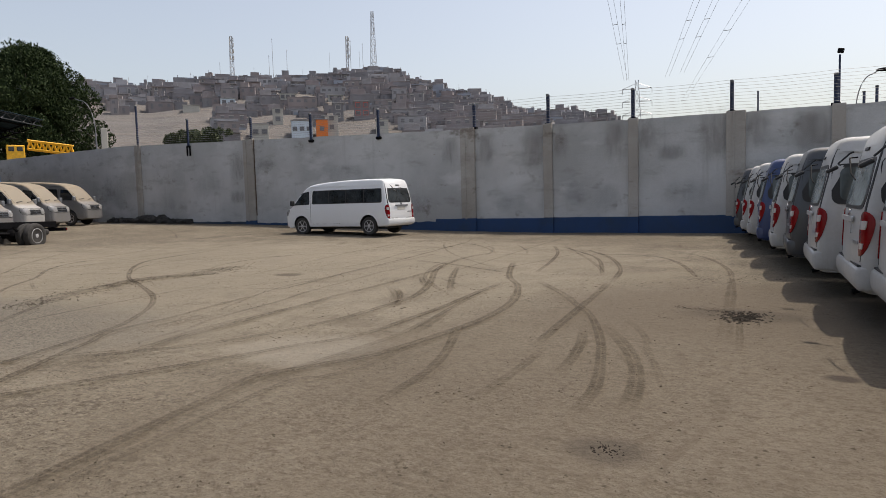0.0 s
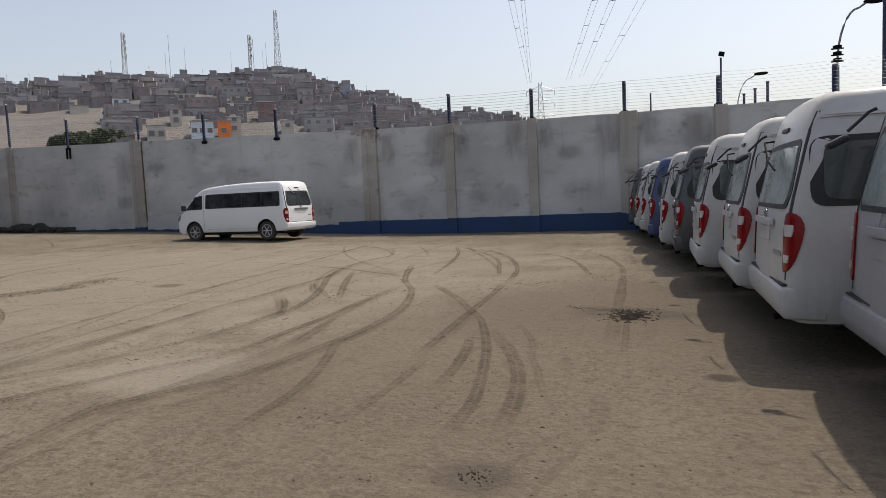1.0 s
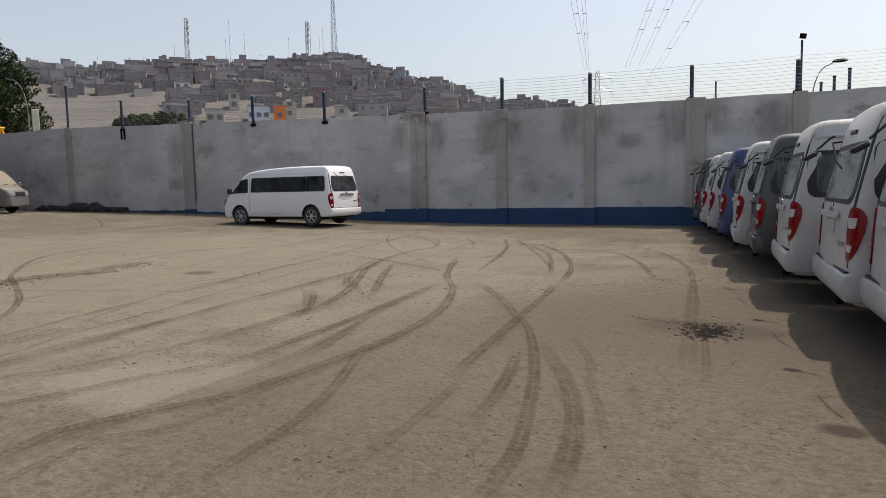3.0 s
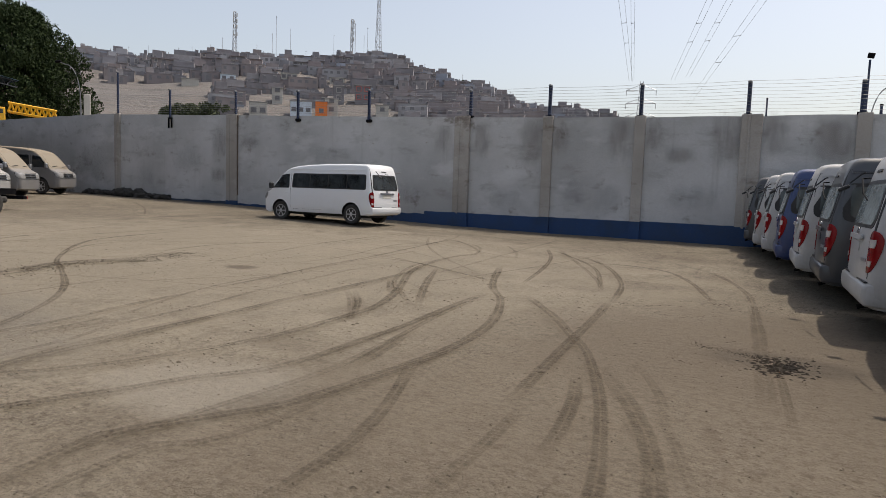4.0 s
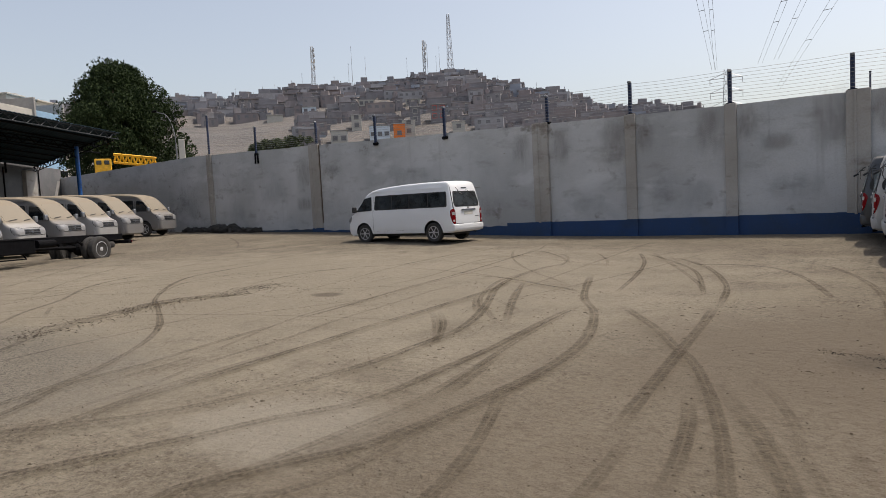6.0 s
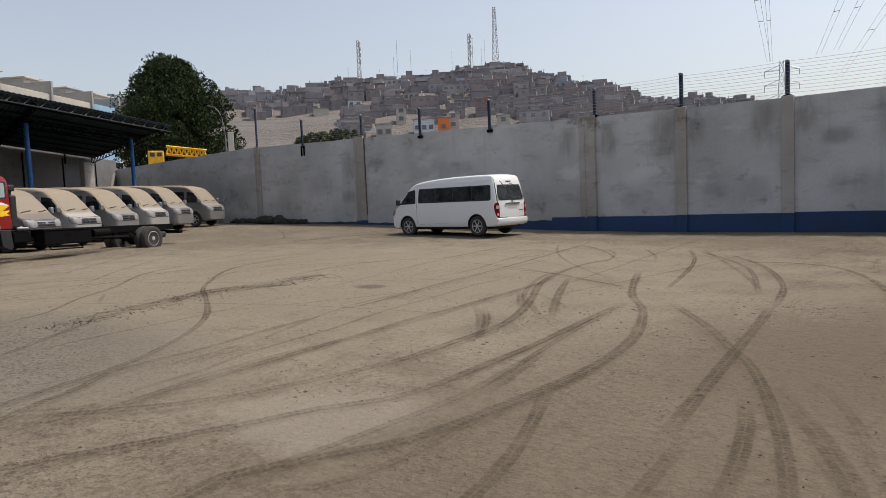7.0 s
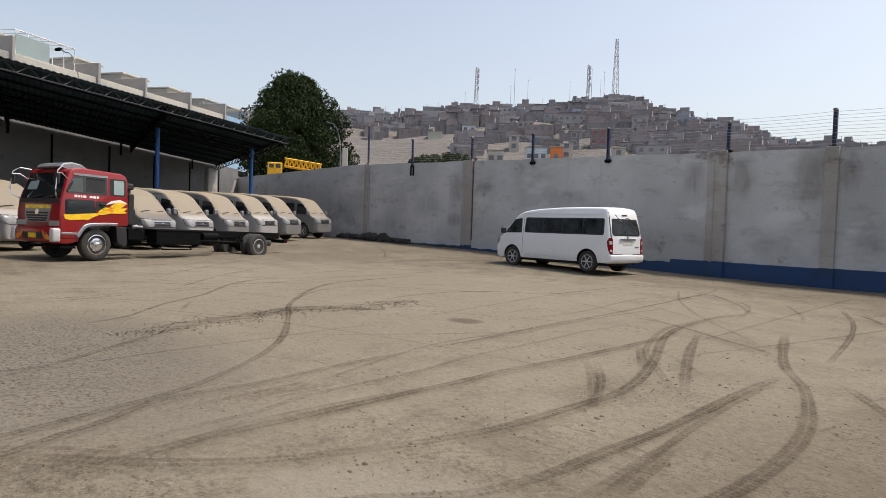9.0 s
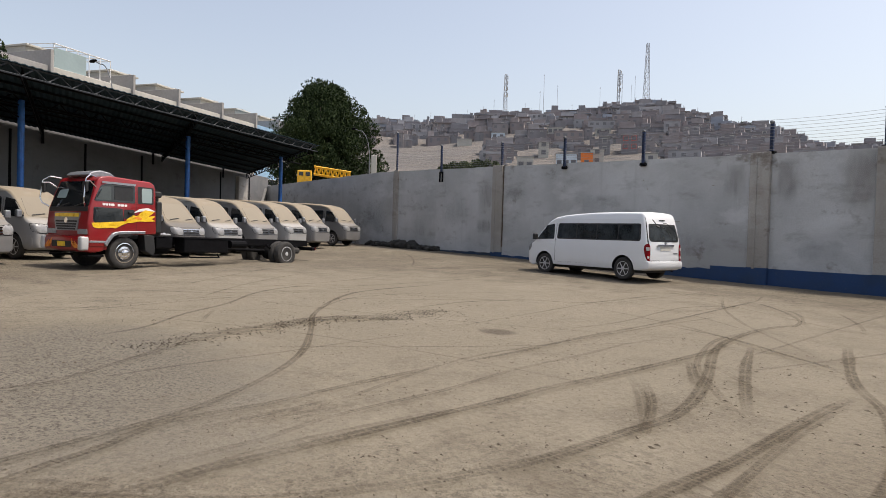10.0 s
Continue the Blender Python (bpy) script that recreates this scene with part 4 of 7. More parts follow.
def make_lorry(m):
    t = empty("lorry", m)
    # origin: middle of the front axle on the ground, nose along +x
    xr = -6.75
    cab = [(1.2, 0.98), (1.225, 1.3), (1.18, 1.76), (0.86, 2.6), (0.76, 2.69), (0.5, 2.73), (-0.8, 2.68), (-0.95, 2.61), (-1.0, 2.46), (-1.02, 1.06), (-0.6, 1.04), (0.42, 1.06), (0.55, 0.9), (0.64, 0.64), (1.18, 0.64)]
    bm = bmesh.new()
    prism(bm, cab, -1.08, 1.08, 0.045, 3)
    for v in bm.verts:
        if v.co.z > 1.8:
            v.co.y *= 1 - 0.1 * (v.co.z - 1.8)
        if v.co.x > 0.9:
            v.co.x -= 0.07 * abs(v.co.y / 1.08) ** 3
    tree = BVHTree.FromBMesh(bm)
    part("cab", bm, M["red"], t, "red cab", True)

    def side(s, outline, nm, mat, off=0.006, label="", parent=t):
        return part(nm, decal(tree, (0, 0, 0), (1, 0, 0), (0, -s, 0), outline, off), mat, parent, label)

    def front(outline, nm, mat, off=0.006, label="", parent=t):
        return part(nm, decal(tree, (0, 0, 0), (0, 1, 0), (-1, 0, 0), outline, off), mat, parent, label)

    front(rounded([(-0.88, 2.56), (0.88, 2.56), (0.99, 1.8), (-0.99, 1.8)], 0.07), "windshield", M["glass"], 0.01)
    # pale plate on the glass paints the light that shows through the cab
    front(rounded([(-0.74, 2.3), (-0.3, 2.34), (-0.3, 2.06), (-0.8, 2.06)], 0.05), "cab_view", M["glass_pale"], 0.014, "pale patch standing for light seen through the windshield")
    front(rounded([(-0.99, 1.8), (0.99, 1.8), (0.99, 1.66), (-0.99, 1.66)], 0.02), "wiper_panel", M["black"], 0.008)
    front(rounded([(-0.68, 1.62), (0.68, 1.62), (0.56, 1.1), (-0.56, 1.1)], 0.05), "grille_panel", M["steel"], 0.02, "silver grille panel")
    front(rect(-0.62, 0.62, 1.5, 1.6, 0.02), "grille_stripe", M["flame"], 0.024)
    for z, w in ((1.15, 0.46), (1.22, 0.5), (1.29, 0.52), (1.37, 0.55)):
        front(rect(-w, w, z - 0.024, z + 0.024, 0.01), "grille_slot", M["black"], 0.028)
    front(ellipse(0, 1.4, 0.09, 0.08), "badge", M["chrome"], 0.036)
    for y in (-0.5, 0.25):
        bm = bmesh.new()
        pipe(bm, [(1.2, y, 1.76), (1.16, y + 0.3, 1.84), (1.13, y + 0.55, 1.9)], 0.014, 5)
        part("wiper", bm, M["black"], t)
    bm = bmesh.new()
    prism(bm, [(1.22, 0.5), (1.36, 0.55), (1.38, 0.84), (1.32, 0.96), (1.05, 0.97), (0.66, 0.7), (0.64, 0.54), (1.0, 0.48)], -1.06, 1.06, 0.04, 2)
    for v in bm.verts:
        if v.co.x > 0.9:
            v.co.x -= 0.09 * abs(v.co.y / 1.06) ** 4
    bt = BVHTree.FromBMesh(bm)
    part("front_bumper", bm, M["red"], t, "red bumper with orange flames", True)
    part("bumper_slot", decal(bt, (0, 0, 0), (0, 1, 0), (-1, 0, 0), rect(-0.5, 0.5, 0.62, 0.8, 0.02), 0.006), M["black"], t)
    part("number_plate", decal(bt, (0, 0, 0), (0, 1, 0), (-1, 0, 0), rect(-0.2, 0.2, 0.64, 0.78, 0.01), 0.014), M["flame"], t, "plain yellow plate without writing")
    for s in (1, -1):
        part("bumper_flame", decal(bt, (0, 0, 0), (0, 1, 0), (-1, 0, 0), rounded([(s * 0.5, 0.9), (s * 0.55, 0.76), (s * 0.7, 0.7), (s * 0.66, 0.82), (s * 0.84, 0.68), (s * 0.99, 0.58), (s * 0.78, 0.6), (s * 0.62, 0.62), (s * 0.52, 0.74)], 0.03), 0.008), M["flame_red"], t)
        bm = bmesh.new()
        box(bm, (1.1, s * 0.98 - 0.1, 0.54), (1.34, s * 0.98 + 0.1, 0.94), 0.05, 3)
        part("corner_guard", bm, M["corner_white"], t, "white corner piece", True)
        part("headlight", decal(tree, (1.2, s * 0.8, 0), (0, 1, 0), (-1, 0, 0), rect(-0.24, 0.24, 1.0, 1.15, 0.03), 0.014), M["whitelamp"], t, "clear headlight")
        side(s, rounded([(0.78, 2.42), (0.6, 2.5), (-0.3, 2.5), (-0.3, 1.98), (1.0, 1.98)], 0.05), "door_window", M["glass"])
        side(s, rect(-0.24, 0.36, 2.04, 2.46, 0.04), "open_pane", M["black"], 0.01)
        side(s, rounded([(0.76, 2.4), (0.46, 2.46), (0.46, 2.02), (0.95, 2.02)], 0.04), "vent_pane", M["glass_mid"], 0.009)
        side(s, rect(-0.92, -0.38, 1.98, 2.5, 0.05), "window_surround", M["black"], 0.004)
        side(s, rect(-0.86, -0.52, 2.02, 2.46, 0.05), "quarter_window", M["glass_pale"], 0.01)
        side(s, rect(-0.3, 0.76, 2.5, 2.56, 0.025), "rain_visor", M["steel"], 0.05)
        side(s, rounded([(1.0, 1.8), (0.1, 1.8), (0.05, 1.3), (0.9, 1.3), (1.0, 1.4)], 0.06), "lower_window", M["glass"])
        side(s, rect(-0.28, 0.06, 1.5, 1.78, 0.04), "lower_frame", M["black"], 0.008)
        fl = lambda x, z: (x * 1.15 - 0.16, 1.2 + (z - 0.98) * 1.2)
        side(s, rounded([fl(*q) for q in ((1.0, 0.99), (0.86, 0.97), (0.5, 1.0), (0.42, 0.98), (0.3, 1.05), (0.1, 1.13), (-0.04, 1.14), (-0.3, 1.2), (-0.45, 1.18), (-0.72, 1.21), (-0.6, 1.25), (-0.72, 1.34), (-0.5, 1.32), (-0.7, 1.45), (-0.4, 1.48), (-0.22, 1.36), (-0.3, 1.3), (-0.05, 1.33), (0.1, 1.24), (0.16, 1.15), (0.35, 1.07), (0.5, 1.04), (0.7, 1.06), (1.06, 1.1))], 0.035), "flame", M["flame"], 0.012, "yellow flame sticker")
        side(s, rounded([fl(*q) for q in ((-0.72, 1.46), (-0.5, 1.54), (-0.25, 1.5), (-0.05, 1.38), (-0.28, 1.44), (-0.5, 1.46))], 0.03), "flame_edge", M["vinyl_white"], 0.01)
        side(s, rounded([fl(*q) for q in ((-0.3, 1.28), (-0.12, 1.3), (-0.1, 1.24), (-0.3, 1.22))], 0.02), "flame_eye", M["flame_red"], 0.015)
        for a, b in ((0.72, 0.63), (0.61, 0.55), (0.53, 0.48), (0.46, 0.36), (0.26, 0.17), (0.15, 0.05), (0.03, -0.04)):
            side(s, rect(b, a, 1.86, 1.93, 0.02), "lettering_bar", M["vinyl_white"], 0.008)
        side(s, rect(-0.34, -0.328, 1.08, 2.5, 0.004), "door_seam", M["black"], 0.001)
        bm = bmesh.new()
        box(bm, (-0.24, s * 1.08 - 0.02, 1.66), (-0.06, s * 1.08 + 0.03 * s + 0.01, 1.72), 0.012)
        part("door_handle", bm, M["black"], t)
        bm = bmesh.new()
        box(bm, (0.55, s * 1.06 - 0.03, 0.76), (1.1, s * 1.06 + 0.03, 0.83), 0.015)
        part("sill_strip", bm, M["steel"], t, "silver strip")
        bm = bmesh.new()
        prism(bm, [(0.56, 0.56), (1.12, 0.56), (1.12, 0.72), (0.56, 0.72)], s * 1.0 - 0.05, s * 1.0 + 0.05, 0.02, 2)
        part("sill_panel", bm, M["red"], t)
        # arch, step, mirror frame
        bm = bmesh.new()
        arc = [(0.68, 0.74), (0.56, 0.92), (0.46, 1.04), (0.34, 1.1), (0.1, 1.13), (-0.3, 1.15), (-0.62, 1.15)]
        prism(bm, arc + [(x * 0.93 - 0.02, z - 0.085) for x, z in arc[::-1]], s * 1.09 - 0.05, s * 1.09 + 0.05, 0.015, 1)
        part("wheel_arch", bm, M["steel"], t, "silver wheel arch trim")
        bm = bmesh.new()
        pipe(bm, [(0.86, s * 0.9, 2.66), (1.12, s * 1.04, 2.7), (1.28, s * 1.13, 2.58), (1.34, s * 1.15, 2.05), (1.3, s * 1.1, 1.9), (1.18, s * 0.94, 1.8)], 0.022, 6)
        pipe(bm, [(1.29, s * 1.13, 2.5), (1.12, s * 1.06, 2.52), (0.8, s * 0.97, 2.3)], 0.018, 6)
        part("mirror_frame", bm, M["chrome"], t, "chrome mirror frame")
        bm = bmesh.new()
        box(bm, (1.24, s * 1.1 - 0.11, 2.2), (1.32, s * 1.1 + 0.11, 2.5), 0.03, 2)
        part("mirror", bm, M["black"], t)
        bm = bmesh.new()
        box(bm, (0.62, s * 0.8 - 0.22, 0.36), (1.1, s * 0.8 + 0.22, 0.42), 0.01, 1)
        part("step", bm, M["darksteel"], t)
        bm = bmesh.new()
        prism(bm, [(-0.6, 1.04), (-0.95, 1.02), (-1.0, 0.5), (-0.9, 0.42), (-0.66, 0.55)], s * 0.92 - 0.16, s * 0.92 + 0.16, 0.01, 1)
        part("mud_flap", bm, M["black"], t)
    bm = bmesh.new()
    prism(bm, [(0.78, 2.7), (0.92, 2.74), (0.8, 2.84), (0.55, 2.9), (0.25, 2.86), (0.05, 2.74), (0.05, 2.7)], -0.6, 0.6, 0.03, 2)
    part("sun_visor", bm, M["steel"], t, "grey roof spoiler")
    bm = bmesh.new()
    box(bm, (-1.3, 0.55, 1.1), (-1.08, 0.95, 2.1), 0.05, 2)
    rod(bm, (-1.18, 0.75, 2.1), (-1.18, 0.75, 2.3), 0.09, 12)
    box(bm, (-1.3, 0.6, 2.22), (-1.04, 0.92, 2.42), 0.05, 2)
    part("air_intake", bm, M["black"], t)
    # chassis
    for s in (1, -1):
        bm = bmesh.new()
        prism(bm, [(1.0, 0.62), (1.0, 0.86), (-0.9, 0.9), (-1.2, 1.02), (xr - 1.7, 1.02), (xr - 1.7, 0.78), (-1.4, 0.74), (-0.9, 0.6)], s * 0.42 - 0.05, s * 0.42 + 0.05, 0.012, 1)
        part("chassis_rail", bm, M["darksteel"], t)
    for x in (-1.4, -2.4, -3.4, -4.4, xr, xr - 0.9, xr - 1.55):
        bm = bmesh.new()
        box(bm, (x - 0.05, -0.42, 0.78), (x + 0.05, 0.42, 0.95), 0.01, 1)
        part("cross_member", bm, M["darksteel"], t)
    bm = bmesh.new()
    box(bm, (-3.9, 0.5, 0.5), (-2.1, 1.02, 0.98), 0.04, 2)
    box(bm, (-3.95, 0.48, 0.96), (-2.05, 1.04, 1.0), 0.01, 1)
    box(bm, (-1.75, 0.45, 0.62), (-1.15, 0.9, 0.98), 0.04, 2)
    rod(bm, (-4.2, 0.72, 0.8), (-4.9, 0.72, 0.8), 0.14, 14)
    part("fuel_tank", bm, M["darksteel"], t, "black box-shaped tank")
    bm = bmesh.new()
    pipe(bm, [(-3.6, 0.8, 0.46), (-3.6, 0.92, 0.34), (-2.4, 0.92, 0.34), (-2.4, 0.8, 0.46)], 0.025, 6)
    part("side_rail", bm, M["darksteel"], t)
    bm = bmesh.new()
    box(bm, (-2.7, -1.0, 0.4), (-1.6, -0.5, 0.85), 0.08, 2)
    part("battery_box", bm, M["darksteel"], t)
    bm = bmesh.new()
    rod(bm, (-1.1, 0, 0.72), (xr, 0, 0.56), 0.06, 10)
    rod(bm, (xr, -0.95, 0.48), (xr, 0.95, 0.48), 0.09, 10)
    bmesh.ops.create_uvsphere(bm, u_segments=14, v_segments=8, radius=0.26, matrix=Matrix.Translation((xr, 0, 0.5)))
    part("rear_axle", bm, M["darksteel"], t)
    bm = bmesh.new()
    box(bm, (-0.7, -0.35, 0.45), (0.5, 0.35, 0.9), 0.1, 2)
    rod(bm, (0, -0.9, 0.48), (0, 0.9, 0.48), 0.07, 10)
    part("engine_underside", bm, M["darksteel"], t)
    for s in (1, -1):
        bm = bmesh.new()
        pts = [(xr - 0.65, s * 0.55, 0.82), (xr - 0.3, s * 0.55, 0.6), (xr, s * 0.55, 0.55), (xr + 0.3, s * 0.55, 0.6), (xr + 0.65, s * 0.55, 0.82)]
        for a, b in zip(pts, pts[1:]):
            rod(bm, a, b, 0.05, 6)
        part("leaf_spring", bm, M["darksteel"], t)
        lorry_wheel(t, 0, s * 0.92, 0.48, 0.28, M["chrome"], s, True)
        lorry_wheel(t, xr, s * 0.9, 0.48, 0.27, M["rim"], s, False)
        lorry_wheel(t, xr, s * 0.58, 0.48, 0.25, M["darksteel"], s, False)
    bm = bmesh.new()
    lathe(bm, [(0.2, -0.1), (0.4, -0.12), (0.45, -0.05), (0.45, 0.05), (0.4, 0.12), (0.2, 0.1)], 22, "Z")
    bmesh.ops.transform(bm, matrix=Matrix.Translation((xr - 1.0, 0.1, 0.6)), verts=bm.verts)
    part("spare_wheel", bm, M["rubber"], t)
    bm = bmesh.new()
    box(bm, (xr - 1.72, -0.9, 0.62), (xr - 1.54, 0.9, 0.76), 0.02, 1)
    part("tail_beam", bm, M["darksteel"], t)
    for s in (1, -1):
        bm = bmesh.new()
        box(bm, (xr - 1.76, s * 0.75 - 0.14, 0.64), (xr - 1.715, s * 0.75 + 0.14, 0.74), 0.01, 1)
        part("tail_lamp", bm, M["redlamp"], t)
    bm = bmesh.new()
    pipe(bm, [(-1.1, 0.75, 0.8), (-1.35, 0.78, 0.96), (-1.55, 0.75, 1.1)], 0.05, 8)
    box(bm, (-1.65, 0.6, 1.03), (-1.25, 0.95, 1.1), 0.02, 1)
    part("cab_lock", bm, M["steel"], t)
    return t


# ---- ground ----
WALL_Y = 28.24


def build_ground():
    def lines(lo, hi, step, far):
        a = list(np.arange(lo, hi + 1e-6, step))
        return sorted([-v for v in far if -v < lo - 1] + a + [v for v in far if v > hi + 1])

    xs = lines(-40, 10, 0.25, (18, 30, 45, 70, 110, 180, 300, 600, 1200, 2500))
    ys = lines(-4, 29, 0.25, (12, 22, 35, 50, 80, 140, 250, 500, 1000, 2500))
    bm = bmesh.new()
    grid = []
    for y in ys:
        row = []
        for x in xs:
            z = ground_z(x, y)
            if -40 <= x <= 10 and -4 <= y <= 29:
                z += 0.018 * noise.noise((x * 0.5, y * 0.5, 3.1)) + 0.01 * noise.noise((x * 1.7, y * 1.7, 7.7))
            row.append(bm.verts.new((x, y, z)))
        grid.append(row)
    for a, b in zip(grid, grid[1:]):
        for i in range(len(xs) - 1):
            bm.faces.new((a[i], a[i + 1], b[i + 1], b[i]))
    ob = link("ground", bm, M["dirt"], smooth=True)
    tagged(ob, "dry tan dirt yard with tyre prints and oil stains", "ground", kind="structure")


build_ground()


def catmull(pts, step=0.25):
    pts = [Vector(p) for p in pts]
    ext = [pts[0] * 2 - pts[1]] + pts + [pts[-1] * 2 - pts[-2]]
    res = []
    for i in range(1, len(ext) - 2):
        p0, p1, p2, p3 = ext[i - 1:i + 3]
        n = max(2, int((p2 - p1).length / step))
        for k in range(n):
            t = k / n
            res.append(0.5 * (2 * p1 + (p2 - p0) * t + (2 * p0 - 5 * p1 + 4 * p2 - p3) * t * t + (3 * p1 - p0 - 3 * p2 + p3) * t ** 3))
    res.append(pts[-1])
    return res


TRACK_COUNT = [0]


def tyre_track(pts, width=0.24, mat="track", lift=0.0):
    """A strip of pressed soil that lies on the yard along a run of points."""
    TRACK_COUNT[0] += 1
    lift = 0.022 + 0.0012 * (TRACK_COUNT[0] % 24)
    line = catmull(pts)
    bm = bmesh.new()
    uv = bm.loops.layers.uv.new("UVMap")
    wear = bm.verts.layers.float.new("wear")
    total = sum((q - p).length for p, q in zip(line, line[1:]))
    prev, dist = None, 0.0
    for i, p in enumerate(line):
        t = (line[min(i + 1, len(line) - 1)] - line[max(i - 1, 0)]).normalized()
        s = Vector((-t.y, t.x))
        w = 0.62 * width * (0.85 + 0.3 * noise.noise((p.x, p.y, 9.0)))
        if i:
            dist += (p - line[i - 1]).length
        row = []
        for k in (-1, 0, 1):
            q = p + s * w * 0.5 * k
            v = bm.verts.new((q.x, q.y, ground_z(q.x, q.y) + lift + 0.004))
            v[wear] = min(1.0, dist / 0.8, (total - dist) / 0.8) * (0.8 + 0.45 * noise.noise((p.x * 0.6, p.y * 0.6, 4.0)))
            row.append((v, (k + 1) / 2, dist))
        if prev:
            for k in (0, 1):
                f = bm.faces.new((prev[k][0], prev[k + 1][0], row[k + 1][0], row[k][0]))
                for lp, (_, u, v) in zip(f.loops, (prev[k], prev[k + 1], row[k + 1], row[k])):
                    lp[uv].uv = (u, v)
        prev = row
    bmesh.ops.recalc_face_normals(bm, faces=bm.faces)
    ob = link("tyre_track", bm, M[mat])
    ob.visible_shadow = False
    tagged(ob, "dark curved tyre print pressed into the dirt", "tyre print", "tyre prints in the yard", "structure")


# tyre prints, each along a few points of its curve
tyre_track([(-3.25, 4.57), (-4.55, 7.49), (-4.67, 7.77), (-4.82, 8.10), (-4.96, 8.42), (-5.18, 8.80), (-5.67, 9.36), (-6.30, 9.95), (-7.22, 10.58), (-8.75, 11.35), (-10.20, 12.06), (-12.32, 13.59), (-13.49, 15.01), (-14.42, 17.74)], 0.2, "track")
tyre_track([(-10.61, 12.31), (-11.97, 13.57), (-12.44, 14.87), (-12.47, 16.36)], 0.12, "track_pale")
tyre_track([(-2.33, 4.87), (-4.17, 7.48), (-4.36, 7.75), (-4.54, 8.06), (-4.83, 8.39), (-4.95, 8.84), (-5.01, 9.31), (-5.16, 9.82), (-5.28, 10.23), (-5.58, 11.45)], 0.2, "track")
tyre_track([(-4.54, 8.35), (-4.62, 8.75), (-4.72, 9.21), (-4.82, 9.66), (-4.91, 9.97)], 0.16, "track_pale")
tyre_track([(-3.69, 8.05), (-3.79, 8.43), (-3.83, 8.87), (-3.89, 9.24), (-3.95, 9.67), (-4.06, 10.39), (-4.14, 11.00), (-4.28, 11.78), (-4.34, 12.60), (-4.48, 13.66), (-4.67, 14.94), (-4.96, 15.95)], 0.26, "track")
tyre_track([(-6.11, 4.92), (-4.19, 7.48), (-4.01, 7.72), (-3.68, 8.02)], 0.14, "track_pale")
tyre_track([(-3.85, 7.87), (-3.99, 8.26), (-4.07, 8.59), (-4.16, 9.00), (-4.37, 9.46), (-4.54, 10.17), (-4.66, 10.81), (-5.03, 12.01), (-5.31, 13.41), (-5.58, 14.54), (-5.62, 15.46)], 0.16, "track_pale")
tyre_track([(-5.57, 11.47), (-5.79, 12.69), (-6.26, 14.45), (-6.60, 16.18), (-7.11, 18.31), (-8.03, 21.92)], 0.16, "track")
tyre_track([(-5.90, 4.39), (-6.51, 7.53), (-6.59, 7.92), (-7.09, 8.42), (-7.65, 8.96), (-8.18, 9.42)], 0.2, "track_pale")
tyre_track([(-6.45, 7.91), (-6.78, 9.01), (-7.02, 10.23), (-7.29, 11.28), (-7.50, 12.51)], 0.12, "track_pale")
tyre_track([(-9.06, 8.46), (-9.53, 9.20), (-10.75, 10.05), (-11.89, 11.08), (-13.52, 12.17), (-14.46, 13.18), (-15.09, 14.37)], 0.16, "track")
tyre_track([(-9.55, 9.96), (-10.24, 10.24), (-11.14, 10.64)], 0.14, "track_pale")
tyre_track([(-2.92, 9.57), (-2.88, 9.94), (-2.87, 10.38), (-2.92, 10.83), (-2.98, 11.36), (-3.04, 11.88), (-3.31, 12.62), (-3.86, 13.69), (-4.56, 14.91), (-5.03, 16.01), (-5.46, 17.78), (-5.42, 18.98)], 0.26, "track")
tyre_track([(-4.43, 14.20), (-3.94, 13.53), (-3.54, 13.01)], 0.24, "track")
tyre_track([(-4.62, 15.91), (-3.87, 14.44), (-3.15, 13.16), (-2.69, 12.40)], 0.24, "track")
tyre_track([(-4.27, 12.91), (-3.64, 12.27), (-3.12, 11.65), (-2.78, 11.22)], 0.2, "track_pale")
tyre_track([(-6.53, 16.54), (-5.53, 16.38), (-4.82, 16.11), (-4.05, 15.66), (-3.49, 15.37), (-2.99, 14.97)], 0.18, "track")
tyre_track([(-8.94, 17.42), (-7.37, 17.08), (-5.99, 16.62)], 0.14, "track_pale")
tyre_track([(-4.05, 14.09), (-3.39, 13.58), (-2.89, 13.12)], 0.16, "track_pale")
tyre_track([(-7.03, 21.26), (-6.18, 20.42), (-5.36, 18.92)], 0.14, "track_pale")
tyre_track([(-5.96, 21.56), (-4.90, 19.90), (-4.29, 18.63)], 0.14, "track_pale")
tyre_track([(-7.65, 12.96), (-8.52, 15.55), (-9.50, 18.61), (-9.96, 21.55)], 0.1, "track_pale")
tyre_track([(-13.73, 4.60), (-14.57, 7.69), (-15.08, 9.54), (-13.33, 11.59)], 0.1, "track_pale")
tyre_track([(-13.72, 4.65), (-12.61, 7.65), (-12.06, 9.12), (-11.02, 10.57), (-11.08, 12.53)], 0.1, "track_pale")
tyre_track([(-3.82, 5.07), (-2.66, 8.05), (-2.50, 8.46), (-2.37, 8.91), (-2.13, 9.34), (-2.08, 9.87), (-2.15, 10.62), (-2.23, 11.47), (-2.49, 13.09), (-2.59, 14.11)], 0.26, "track")
tyre_track([(-0.92, 4.42), (-1.73, 7.52), (-1.82, 7.89), (-1.70, 8.21), (-1.55, 8.54), (-1.39, 8.91), (-1.34, 9.48), (-1.31, 10.17), (-1.35, 11.10), (-1.60, 12.27), (-2.20, 13.68), (-2.92, 14.84), (-4.02, 17.32)], 0.26, "track")
tyre_track([(-0.82, 4.17), (-1.39, 7.32), (-1.44, 7.64), (-1.46, 7.98), (-1.31, 8.12), (-1.23, 8.48), (-1.24, 8.97), (-1.36, 9.64)], 0.18, "track_pale")
